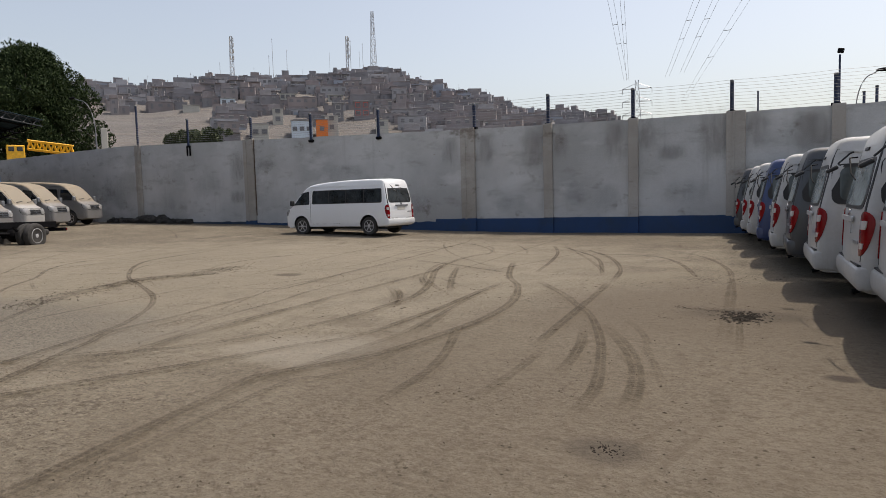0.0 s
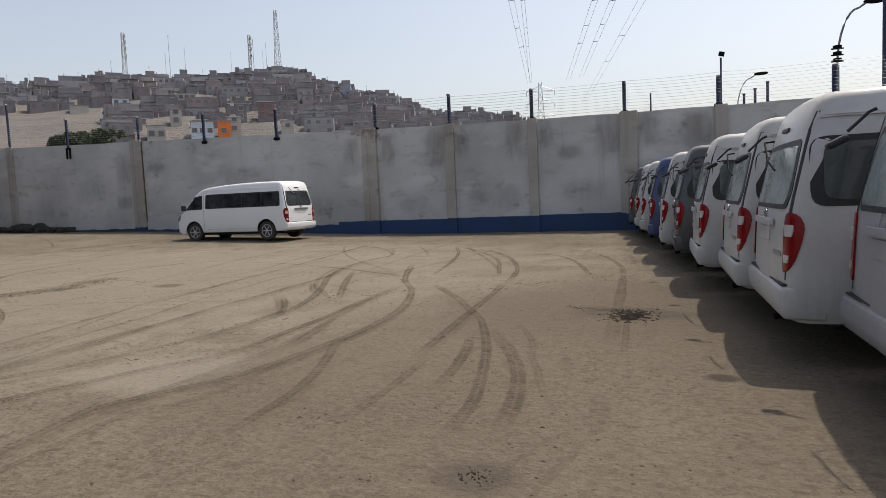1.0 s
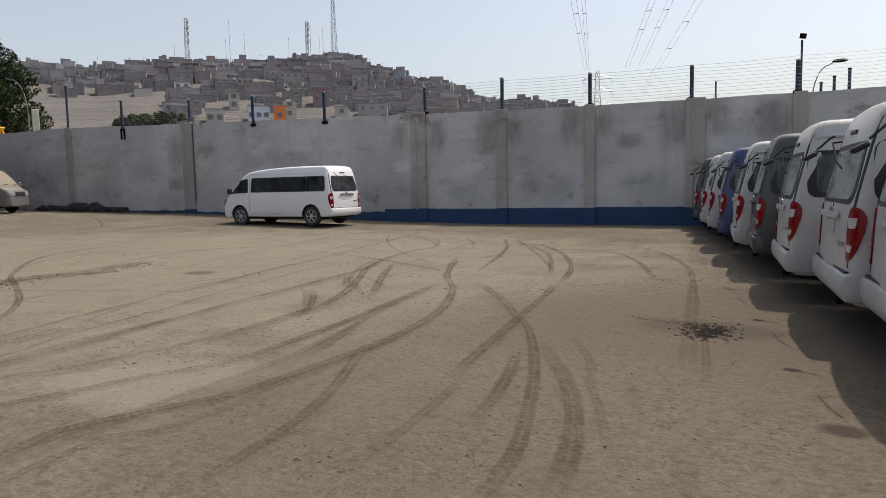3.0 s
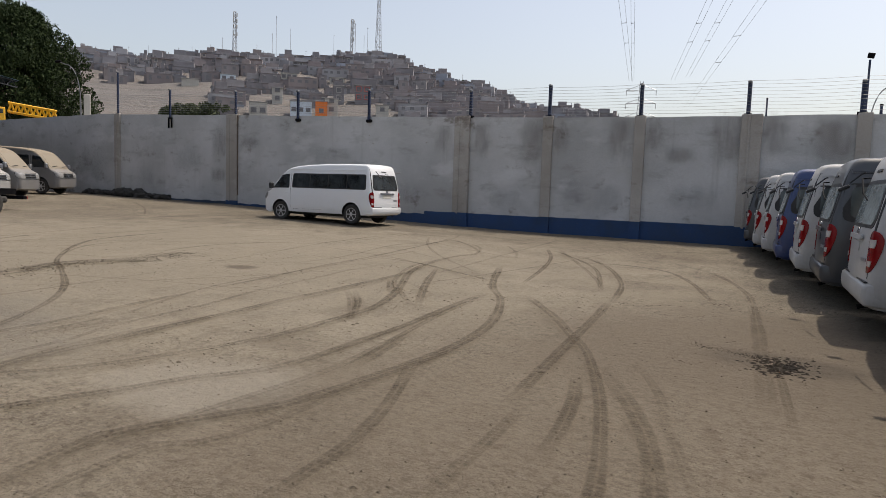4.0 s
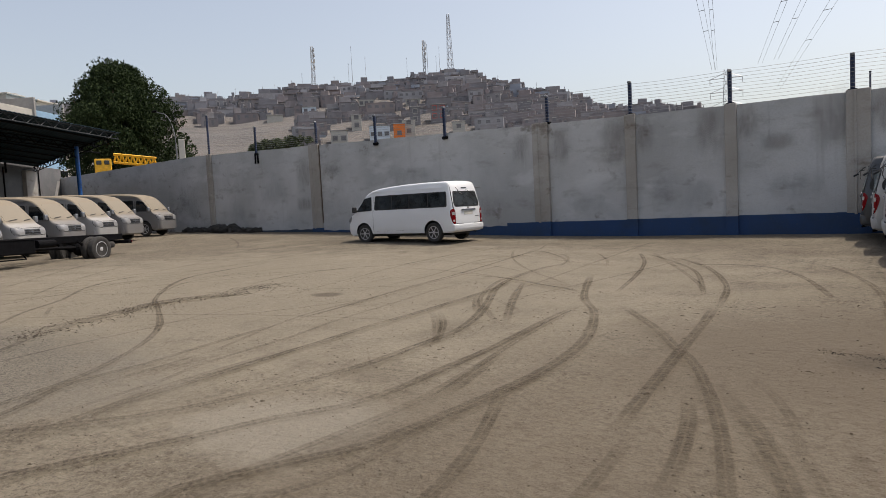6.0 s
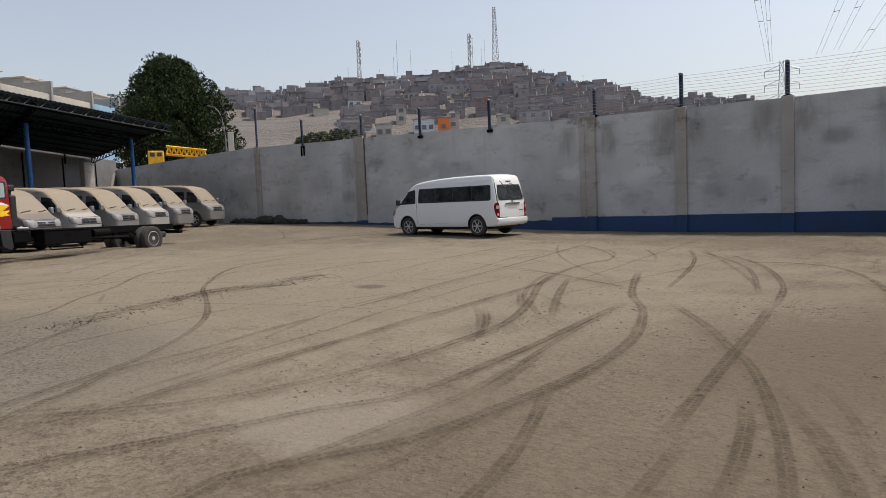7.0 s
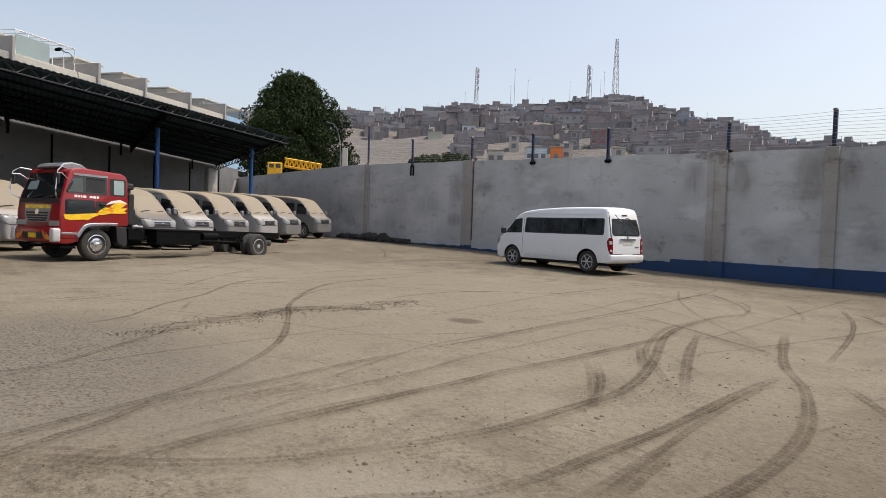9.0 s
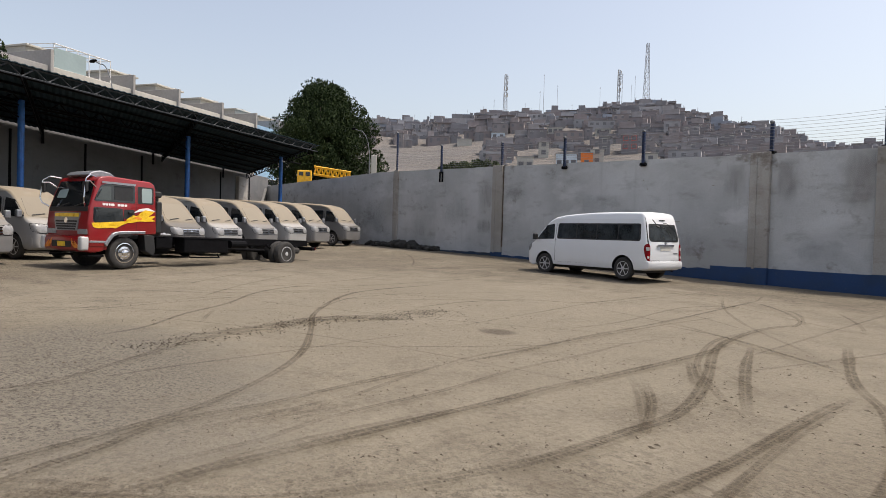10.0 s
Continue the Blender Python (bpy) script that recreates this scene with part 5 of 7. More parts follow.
tyre_track([(-1.72, 7.63), (-1.73, 8.06), (-1.71, 8.52), (-1.70, 9.07), (-1.72, 9.75), (-1.91, 10.71), (-2.27, 12.29), (-2.48, 13.59)], 0.18, "track_pale")
tyre_track([(-0.52, 7.53), (-0.50, 7.80), (-0.56, 8.23), (-0.65, 8.72), (-0.86, 9.31), (-1.16, 9.96), (-1.35, 10.37)], 0.22, "track")
tyre_track([(0.08, 8.04), (0.05, 8.61), (-0.04, 9.46), (-0.14, 10.02)], 0.2, "track_pale")
tyre_track([(-1.59, 9.77), (-1.81, 10.58), (-2.02, 11.27)], 0.26, "track")
tyre_track([(-2.86, 11.31), (-3.43, 12.16), (-4.08, 12.89)], 0.18, "track")
tyre_track([(0.78, 8.09), (0.79, 8.44), (0.72, 8.89), (0.54, 9.52), (0.25, 10.39), (-0.23, 11.52), (-0.60, 12.17)], 0.2, "track")
tyre_track([(0.37, 8.94), (0.29, 9.50), (0.12, 10.23), (-0.11, 10.91)], 0.22, "track")
tyre_track([(1.10, 8.23), (1.05, 8.65), (0.94, 9.17), (0.74, 9.77), (0.41, 10.46), (0.09, 10.99)], 0.28, "track")
tyre_track([(-2.10, 14.26), (-1.13, 12.96), (-0.65, 12.19), (-0.28, 11.64)], 0.24, "track")
tyre_track([(-0.18, 9.73), (-0.34, 10.69), (-0.54, 11.97), (-0.76, 13.37), (-0.98, 14.62)], 0.26, "track")
tyre_track([(0.16, 11.49), (0.46, 10.99), (0.72, 10.35), (0.81, 9.89)], 0.16, "track_pale")
tyre_track([(0.68, 10.34), (1.06, 9.35), (1.22, 8.82)], 0.16, "track_pale")
tyre_track([(0.72, 15.53), (0.97, 13.67), (1.19, 11.86), (1.34, 10.59)], 0.3, "track_pale")
tyre_track([(1.50, 9.27), (1.58, 8.87), (1.66, 8.47)], 0.3, "track_pale")
tyre_track([(1.19, 12.80), (1.40, 11.21), (1.53, 10.18)], 0.14, "track_pale")
tyre_track([(-1.41, 15.57), (-2.32, 18.02), (-3.30, 19.64), (-4.62, 21.40)], 0.18, "track")
tyre_track([(-0.89, 14.43), (-1.34, 16.37), (-2.27, 18.60), (-3.42, 20.34)], 0.2, "track")
tyre_track([(0.23, 15.38), (-0.48, 17.49), (-1.24, 18.85), (-2.21, 19.23), (-3.10, 18.77)], 0.2, "track")
tyre_track([(0.89, 14.45), (0.46, 16.88), (-0.36, 19.07), (-1.57, 20.72)], 0.18, "track_pale")
tyre_track([(-2.70, 12.31), (-3.40, 13.05), (-4.20, 14.00), (-5.07, 15.75), (-5.37, 17.24)], 0.18, "track_pale")
tyre_track([(-2.98, 15.25), (-3.88, 15.64), (-5.01, 16.25), (-6.77, 17.12)], 0.18, "track_pale")
tyre_track([(-2.62, 15.29), (-3.26, 17.69), (-3.95, 19.75), (-4.88, 21.77)], 0.18, "track")
tyre_track([(-4.67, 21.99), (-3.02, 18.97), (-1.89, 16.76), (-1.40, 15.52)], 0.18, "track_pale")
tyre_track([(-8.84, 21.81), (-7.71, 21.84), (-5.92, 19.85), (-5.29, 18.32)], 0.16, "track_pale")
tyre_track([(-15.55, 8.93), (-14.65, 10.33), (-13.84, 11.82), (-13.72, 13.34), (-13.82, 15.52)], 0.12, "track_pale")
tyre_track([(-13.81, 8.69), (-13.13, 10.48), (-12.48, 12.52), (-11.36, 14.91), (-10.45, 17.18)], 0.12, "track_pale")
tyre_track([(-10.05, 13.77), (-10.61, 15.61), (-10.45, 17.18), (-9.56, 18.17), (-9.97, 20.87)], 0.14, "track")
tyre_track([(-13.61, 17.93), (-13.05, 20.73), (-10.63, 21.72), (-8.79, 23.14)], 0.14, "track_pale")
tyre_track([(-6.91, 14.70), (-7.12, 16.30), (-8.03, 19.40), (-7.51, 20.97)], 0.14, "track_pale")
tyre_track([(-4.73, 9.70), (-5.74, 11.84), (-6.05, 13.70), (-6.49, 16.34), (-6.77, 18.62)], 0.12, "track_pale")
tyre_track([(-4.20, 14.93), (-4.58, 17.28), (-5.02, 20.01), (-5.78, 25.04)], 0.12, "track_pale")
tyre_track([(-4.12, 7.32), (-3.85, 7.63), (-3.50, 8.05), (-3.19, 8.58), (-3.05, 9.05), (-2.92, 9.68), (-2.88, 10.40)], 0.26, "track")
tyre_track([(-8.08, 9.08), (-8.56, 9.87), (-8.87, 10.65), (-9.36, 11.62), (-9.35, 12.37), (-9.14, 12.98)], 0.9, "track_pale")
tyre_track([(-7.72, 7.55), (-7.73, 7.73), (-7.67, 8.04)], 0.35, "track")
tyre_track([(-6.25, 7.53), (-6.41, 7.73), (-6.44, 7.94), (-6.51, 8.22)], 0.3, "track_pale")
tyre_track([(-6.32, 8.42), (-6.32, 8.66), (-6.32, 8.88)], 0.5, "track_pale")
tyre_track([(-5.55, 9.86), (-5.64, 10.15), (-5.45, 10.36)], 0.6, "track_pale")
tyre_track([(-5.78, 10.07), (-5.51, 10.28), (-5.10, 10.36)], 0.5, "track_pale")
tyre_track([(-3.42, 7.35), (-3.53, 7.68), (-3.68, 8.23), (-3.92, 9.01), (-4.07, 10.49)], 0.24, "track_pale")
rng_tracks = random.Random(21)
for k in range(34):
    # fine single prints that sweep along the yard
    x0, y0 = rng_tracks.uniform(-22, -3), rng_tracks.uniform(7, 24)
    a0, bend, ln = radians(rng_tracks.choice((35, 70, 100, 150)) + rng_tracks.uniform(-15, 15)), rng_tracks.uniform(-0.07, 0.07), rng_tracks.uniform(4, 9)
    px, py, run = x0, y0, []
    for q in range(4):
        run.append((px, min(py, 26.0)))
        px, py = px + math.cos(a0 + bend * q * 3) * ln / 3, py + math.sin(a0 + bend * q * 3) * ln / 3
    tyre_track(run, rng_tracks.uniform(0.08, 0.15), "track_pale")
for pts, w in (([(1.17, 12.43), (1.31, 12.40), (1.45, 12.34)], 0.5), ([(1.16, 12.20), (1.35, 12.20), (1.47, 12.20)], 0.45), ([(0.89, 12.57), (1.13, 12.45), (1.31, 12.44)], 0.3), ([(0.49, 12.66), (0.77, 12.61), (1.05, 12.50)], 0.26), ([(2.24, 10.04), (2.28, 10.05), (2.32, 10.06)], 0.3), ([(-6.85, 13.18), (-6.80, 13.29), (-6.72, 13.39)], 0.3)):
    tyre_track(pts, w, "oil" if w > 0.28 else "track")


def crumbs(name, spots, mat, label, category):
    """Flat irregular crumbs: six-sided flakes, slightly raised in the middle, one for each spot (x, y, size)."""
    rng = random.Random(len(spots))
    verts, faces = [], []
    for x, y, r in spots:
        z, n, a0, w = ground_z(x, y) + 0.02 * noise.noise((x * 0.5, y * 0.5, 3.1)), len(verts), rng.uniform(0, 6.3), rng.uniform(0.3, 0.9)
        for k in range(6):
            a, q = a0 + k * math.pi / 3, r * rng.uniform(0.4, 1.5)
            verts.append((x + q * math.cos(a), y + q * w * math.sin(a), z - 0.004))
        verts.append((x, y, z + 0.005 + r * rng.uniform(0.02, 0.12)))
        faces += [(n + k, n + (k + 1) % 6, n + 6) for k in range(6)]
    me = bpy.data.meshes.new(name)
    me.from_pydata(verts, [], faces)
    me.materials.append(mat)
    tagged(new(name, me), label, category, kind="stuff")


def loose_crumbs():
    rng = random.Random(44)
    spots = [(rng.gauss(1.3, 0.12), rng.gauss(12.33, 0.15), rng.uniform(0.01, 0.035)) for _ in range(330)]
    for _ in range(150):
        f = rng.random()
        spots.append((0.48 + 0.72 * f + rng.gauss(0, 0.04), 12.68 - 0.2 * f + rng.gauss(0, 0.05), rng.uniform(0.006, 0.02)))
    spots += [(rng.gauss(1.15, 0.05), rng.gauss(7.78, 0.04), rng.uniform(0.004, 0.01)) for _ in range(60)]
    crumbs("tar_crumbs", spots, M["tar"], "black oily crumbs of soil beside the parked vans", "soil")
    spots = []
    while len(spots) < 9000:
        x, y = rng.uniform(-14, 2.4), 5.2 + 11 * rng.random() ** 1.4
        if noise.noise((x * 0.8, y * 0.8, 7)) + 0.5 * noise.noise((x * 3, y * 3, 2)) > rng.uniform(-1.0, 0.7):
            spots.append((x, y, 0.004 + 0.016 * rng.random() ** 3 * (1 + (y - 5) * 0.08)))
    crumbs("soil_flakes", spots, M["flake"], "dark dry flakes of soil scattered over the yard", "soil")


loose_crumbs()


def ridge_of_clods():
    """A low rough ridge of crumbled soil across the yard, and small loose stones."""
    rng = random.Random(5)
    line = catmull([(-8.08, 9.08), (-8.31, 9.46), (-8.56, 9.87), (-8.87, 10.65), (-9.36, 11.62), (-9.35, 12.37), (-9.14, 12.98), (-9.56, 13.90), (-9.62, 14.33)], 0.06)
    bm = bmesh.new()
    rows = []
    for i, p in enumerate(line):
        env = math.sin(math.pi * i / (len(line) - 1)) ** 0.5 * (0.55 + 0.6 * noise.noise((p.y * 1.3, 3, 0)))
        row = []
        for k in range(9):
            o = -0.5 + k / 8
            x, y = p.x + o * 0.5, p.y + o * 0.75 + 0.12 * noise.noise((p.x * 2, 1, 1))
            h = max(0.0, env) * (1 - (2 * o) ** 2) * (0.03 + 0.11 * abs(noise.noise((x * 7, y * 7, 2)))) - 0.004
            row.append(bm.verts.new((x, y, ground_z(x, y) + 0.018 * noise.noise((x * 0.5, y * 0.5, 3.1)) + h)))
        rows.append(row)
    for a, b in zip(rows, rows[1:]):
        for k in range(8):
            bm.faces.new((a[k], a[k + 1], b[k + 1], b[k]))
    bmesh.ops.recalc_face_normals(bm, faces=bm.faces)
    if sum(f.normal.z for f in bm.faces) < 0:
        bmesh.ops.reverse_faces(bm, faces=bm.faces)
    tagged(link("soil_ridge", bm, M["dirt"], smooth=True), "low crumbled ridge of hard soil across the yard", "soil", kind="stuff")
    bm = bmesh.new()
    for _ in range(1500):
        p = rng.choice(line)
        x, y, r = p.x + rng.gauss(0, 0.2), p.y + rng.gauss(0, 0.24), rng.uniform(0.003, 0.011)
        bmesh.ops.create_icosphere(bm, subdivisions=1, radius=r, matrix=pose(x, y, ground_z(x, y) + r * 0.3 + 0.02, rng.uniform(0, 90), 0, rng.uniform(0, 360)) @ Matrix.Diagonal((1.5, 1, 0.6, 1)))
    tagged(link("broken_soil", bm, M["clod"]), "dark broken crumbs of soil along the ridge", "soil", kind="stuff")
    bm = bmesh.new()
    for _ in range(700):
        x, y, r = rng.uniform(-20, 1.8), rng.uniform(5, 26), rng.uniform(0.003, 0.009)
        bmesh.ops.create_icosphere(bm, subdivisions=1, radius=r, matrix=pose(x, y, ground_z(x, y) + r * 0.2 + 0.012, rng.uniform(0, 90), 0, rng.uniform(0, 360)) @ Matrix.Diagonal((1.4, 1, 0.6, 1)))
    tagged(link("clods", bm, M["dirt"]), "small stones and clods on the yard", "clods", kind="stuff")


ridge_of_clods()


# ---- far wall ----
def wall_top(x):
    return lerp_table([(-36, 5.3), (-24.3, 4.86), (-11.3, 4.37), (-7.5, 4.25), (-4.4, 4.17), (-1.1, 4.11), (2, 4.06), (16, 3.95)], x)


def build_wall():
    bm = bmesh.new()
    xs = [-57.2 + i * 0.5 for i in range(147)]
    rows = []
    for x in xs:
        wob = 0.025 * noise.noise((x * 0.6, 0, 0)) + 0.012 * noise.noise((x * 2.3, 4, 0))
        t = wall_top(x) + wob
        col = []
        for y in (WALL_Y, WALL_Y + 0.25):
            for k in range(9):
                z = -0.2 + (t + 0.2) * k / 8
                d = 0.02 * noise.noise((x * 0.4, z * 0.7, y)) if k else 0
                col.append(bm.verts.new((x, y + d, z)))
        rows.append(col)
    for a, b in zip(rows, rows[1:]):
        for k in range(8):
            bm.faces.new((a[k], b[k], b[k + 1], a[k + 1]))
            bm.faces.new((a[9 + k], a[10 + k], b[10 + k], b[9 + k]))
        bm.faces.new((a[8], b[8], b[17], a[17]))
    bm.faces.new(rows[0][:9] + rows[0][17:8:-1])
    bm.faces.new((rows[-1][:9] + rows[-1][17:8:-1])[::-1])
    bmesh.ops.recalc_face_normals(bm, faces=bm.faces)
    w = tagged(link("wall_north", bm, M["wall"], smooth=False), "high stained grey plaster boundary wall with a blue foot", "wall", kind="structure")
    # piers
    for x0, x1, proud in ((-34.55, -34.02, 0.1), (-24.95, -24.21, 0.12), (-11.63, -10.96, 0.14), (-7.9, -7.52, 0.1), (-4.56, -4.2, 0.12), (-1.24, -0.64, 0.14), (1.82, 2.2, 0.12), (5.1, 5.5, 0.12), (8.4, 8.8, 0.12), (11.7, 12.1, 0.12)):
        bm = bmesh.new()
        box(bm, (x0, WALL_Y - proud, -0.1), (x1, WALL_Y + 0.02, wall_top(x0) + 0.035), 0.02, 2)
        part("pier", bm, M["pillar"], w)
        if x1 == -24.21:
            bm = bmesh.new()
            box(bm, (x1 - 0.005, WALL_Y - 0.06, 0.9), (x1 + 0.03, WALL_Y + 0.01, wall_top(x0) - 0.02), 0.008, 1)
            part("rust_run", bm, M["rust"], w)
        if x1 - x0 > 0.5:
            bm = bmesh.new()
            box(bm, (x0 + 0.2, WALL_Y - proud - 0.035, 0.6), (x0 + 0.27, WALL_Y - proud + 0.01, wall_top(x0)), 0.01, 1)
            part("pier_rib", bm, M["pillar"], w)
    # blue foot with an uneven upper edge
    rng = random.Random(3)
    for a, b, top, y in ((-34.19, -24.95, 0.58, 0.012), (-24.21, -13.0, 0.50, 0.012), (-13.0, -11.63, 0.62, 0.016), (-10.96, -7.9, 0.62, 0.012), (-7.52, -4.56, 0.64, 0.012), (-4.2, -1.24, 0.66, 0.012), (-0.64, 1.82, 0.66, 0.012), (2.2, 5.1, 0.66, 0.012)):
        bm = bmesh.new()
        n = max(3, int((b - a) / 0.18))
        cols = []
        for i in range(n + 1):
            x = a + (b - a) * i / n
            rag = (0.05 if x < -13 else 0.012) * noise.noise((x * 1.9, 2, 5)) + (0.03 if x < -13 else 0.006) * noise.noise((x * 6, 1, 5))
            t = top + rag
            cols.append([bm.verts.new((x, WALL_Y - y - 0.02, -0.1)), bm.verts.new((x, WALL_Y - y - 0.02, t)), bm.verts.new((x, WALL_Y + 0.02, t))])
        for p, q in zip(cols, cols[1:]):
            bm.faces.new((p[0], q[0], q[1], p[1]))
            bm.faces.new((p[1], q[1], q[2], p[2]))
        part("painted_foot", bm, M["band_old"] if b <= -13.1 else M["band"], w, "flaking dark blue painted strip")
    for x0, x1, proud in ((-11.63, -10.96, 0.14), (-7.9, -7.52, 0.1), (-4.56, -4.2, 0.12), (-1.24, -0.64, 0.14), (1.82, 2.2, 0.12), (-24.95, -24.21, 0.12)):
        bm = bmesh.new()
        box(bm, (x0 - 0.006, WALL_Y - proud - 0.006, -0.1), (x1 + 0.006, WALL_Y - 0.01, 0.64), 0.0)
        part("painted_foot", bm, M["band"], w, "flaking dark blue painted strip")
    # scars where brackets and pipes once were
    for x, z, sx, sz in ((-14.73, 2.15, 0.9, 0.035), (-15.75, 3.40, 0.05, 0.05), (-13.0, 3.42, 0.07, 0.04), (-11.67, 3.00, 0.04, 0.05), (-20.13, 3.70, 0.05, 0.04), (-15.95, 3.75, 0.05, 0.05)):
        bm = bmesh.new()
        box(bm, (x - sx / 2, WALL_Y - 0.03, z - sz / 2), (x + sx / 2, WALL_Y + 0.03, z + sz / 2), 0.008, 1)
        part("scar", bm, M["pillar"], w)
    # water stains beside the piers and damp patches
    for x, z, sx, sz, mat in ((-8.3, 3.4, 1.3, 2.2, "stain_brown"), (-7.2, 3.6, 0.9, 1.6, "stain_brown"), (-5.0, 3.5, 1.2, 2.0, "stain_brown"), (-3.9, 3.6, 0.8, 1.4, "stain_brown"), (-1.6, 3.4, 1.3, 2.2, "stain_brown"),
                              (-0.3, 3.5, 1.0, 1.6, "stain_brown"), (1.3, 3.3, 1.4, 1.8, "stain_brown"), (-3.0, 2.9, 1.3, 0.7, "stain_brown"), (-25.5, 3.6, 1.5, 2.0, "stain_brown"), (-23.3, 3.5, 1.8, 0.7, "stain_brown"),
                              (-10.4, 3.5, 1.0, 1.8, "stain_brown"), (-12.2, 3.6, 1.0, 1.4, "stain_brown"), (-5.4, 1.4, 1.6, 1.3, "stain_grey"), (-6.6, 1.6, 1.2, 1.4, "stain_grey"), (-2.6, 1.5, 2.6, 1.1, "stain_grey"),
                              (-19.4, 1.5, 1.3, 1.1, "stain_brown"), (-25.6, 1.9, 1.5, 0.9, "stain_brown"), (-21.0, 1.2, 2.6, 0.8, "stain_grey"), (-18.0, 2.9, 3.0, 0.9, "stain_grey"), (-28.0, 2.6, 3.4, 1.6, "stain_grey"),
                              (-13.8, 1.3, 2.4, 1.0, "stain_grey"), (-9.4, 1.3, 2.0, 0.9, "stain_grey"), (-37.0, 2.6, 3.6, 2.6, "stain_grey"), (-31.6, 1.7, 2.0, 1.4, "stain_grey")):
        bm = bmesh.new()
        uv = bm.loops.layers.uv.new("UVMap")
        vs = [bm.verts.new((x + sx * (u - 0.5), WALL_Y - 0.03 - 0.0008 * (len(w.children) - 20), z + sz * (v - 0.5))) for u, v in ((0, 0), (1, 0), (1, 1), (0, 1))]
        f = bm.faces.new(vs)
        for lp, c in zip(f.loops, ((0, 0), (1, 0), (1, 1), (0, 1))):
            lp[uv].uv = c
        part("stain", bm, M[mat], w).visible_shadow = False
    # mud heaped along the foot of the wall
    bm = bmesh.new()
    for _ in range(260):
        x = rng.choice((rng.uniform(-37, -34.6), rng.gauss(-33.4, 0.6), rng.uniform(-32, -29.4)))
        s = 0.3 if -34.6 < x < -31.7 else 0.2
        r = rng.uniform(0.06, s)
        y = WALL_Y - rng.uniform(0.05, 0.5)
        bmesh.ops.create_icosphere(bm, subdivisions=1, radius=r, matrix=pose(x, y, ground_z(x, y) + rng.uniform(0, s), rng.uniform(0, 90), 0, rng.uniform(0, 360)) @ Matrix.Diagonal((1.4, 0.9, 0.8, 1)))
    tagged(link("mud_heap", bm, M["mud"]), "heaps of dark mud at the foot of the wall", "mud", kind="stuff")
    return w


build_wall()


# ---- posts and wires on the wall ----
POSTS = [(-34.3, 7.6, 0.05, 1), (-29.44, 6.35, 0.055, 2), (-24.4, 6.02, 0.055, 0), (-20.1, 5.8, 0.06, 3), (-15.95, 5.62, 0.06, 3), (-11.0, 5.37, 0.06, 0), (-7.7, 5.39, 0.06, 0), (-4.4, 5.24, 0.06, 0),
         (-1.08, 5.14, 0.06, 0), (1.92, 5.0, 0.065, 0), (5.2, 4.96, 0.065, 0), (8.5, 4.92, 0.065, 0), (11.8, 4.9, 0.065, 0)]


def fence_post(x, top, w, kind):
    p = empty("fence_post", pose(x, WALL_Y + (0.02 if kind < 2 else -0.07), 0))
    zb = wall_top(x) + (0.0 if kind == 0 or kind == 1 else -0.22)
    bm = bmesh.new()
    box(bm, (-w, -0.045, zb), (w, 0.045, top), 0.012, 1)
    part("upright", bm, M["post"], p)
    bm = bmesh.new()
    box(bm, (-w * 0.95, -0.1, top - 0.03), (w * 0.95, 0.045, top + 0.05), 0.02, 1, m=Matrix.Translation((0, 0, 0)))
    part("cap", bm, M["tube"], p, "grey insulator cap")
    bm = bmesh.new()
    box(bm, (-w * 2.0, -0.08, zb - 0.02), (w * 2.0, 0.09, zb + 0.07), 0.01, 1)
    if kind == 3:
        box(bm, (-0.13, -0.05, zb - 0.05), (0.13, 0.05, zb + 0.1), 0.04, 2)
    if kind == 2:
        for s in (-1, 1):
            box(bm, (s * 0.12 - 0.022, -0.05, zb - 0.5), (s * 0.12 + 0.022, 0.04, zb), 0.008, 1)
    part("foot_bracket", bm, M["darksteel"], p)
    for i in range(10):
        z = wall_top(x) + 0.12 + i * 0.105
        if z < top:
            bm = bmesh.new()
            rod(bm, (0, -0.045, z), (0, -0.085, z), 0.014, 6)
            part("insulator", bm, M["darksteel"], p)
    tagged(p, "dark blue steel post with a wire insulator cap", "post", "posts of the electric fence")


for row in POSTS:
    fence_post(*row)

fence_wire = empty("electric_fence", pose(0, 0, 0))
tagged(fence_wire, "thin strands of electric fence wire along the wall", "fence")
for i in range(10):
    pts = []
    for (xa, ta, _, _), (xb, tb, _, _) in zip(POSTS, POSTS[1:]):
        for k in range(6):
            s = k / 6
            x = xa + (xb - xa) * s
            base = wall_top(x) + 0.12 + i * 0.105
            pts.append((x, WALL_Y - 0.1, base - 0.03 * 4 * s * (1 - s)))
    bm = bmesh.new()
    pipe(bm, pts, 0.0045, 4)
    part("strand", bm, M["wire"], fence_wire)

# ---- other boundary walls, plain, that close the yard ----
O = Vector((1.82, 1.88, 0))
D = Vector((-0.5850, 0.8104, 0))
N = Vector((0.8104, 0.5850, 0))


def along(s, n):
    """A point by its distance along the shelter and its distance out from a point of the yard across it."""
    return O + D * s + N * n


def oblong(name, a, b, thick, z0, z1, mat, label, cat="wall", kind="structure"):
    a, b = Vector(a), Vector(b)
    d = (b - a)
    bm = bmesh.new()
    box(bm, (0, -thick / 2, z0), (d.length, thick / 2, z1), 0.02, 1)
    ob = link(name, bm, mat)
    ob.matrix_basis = Matrix.Translation((a.x, a.y, 0)) @ Matrix.Rotation(math.atan2(d.y, d.x), 4, "Z")
    return tagged(ob, label, cat, kind=kind)


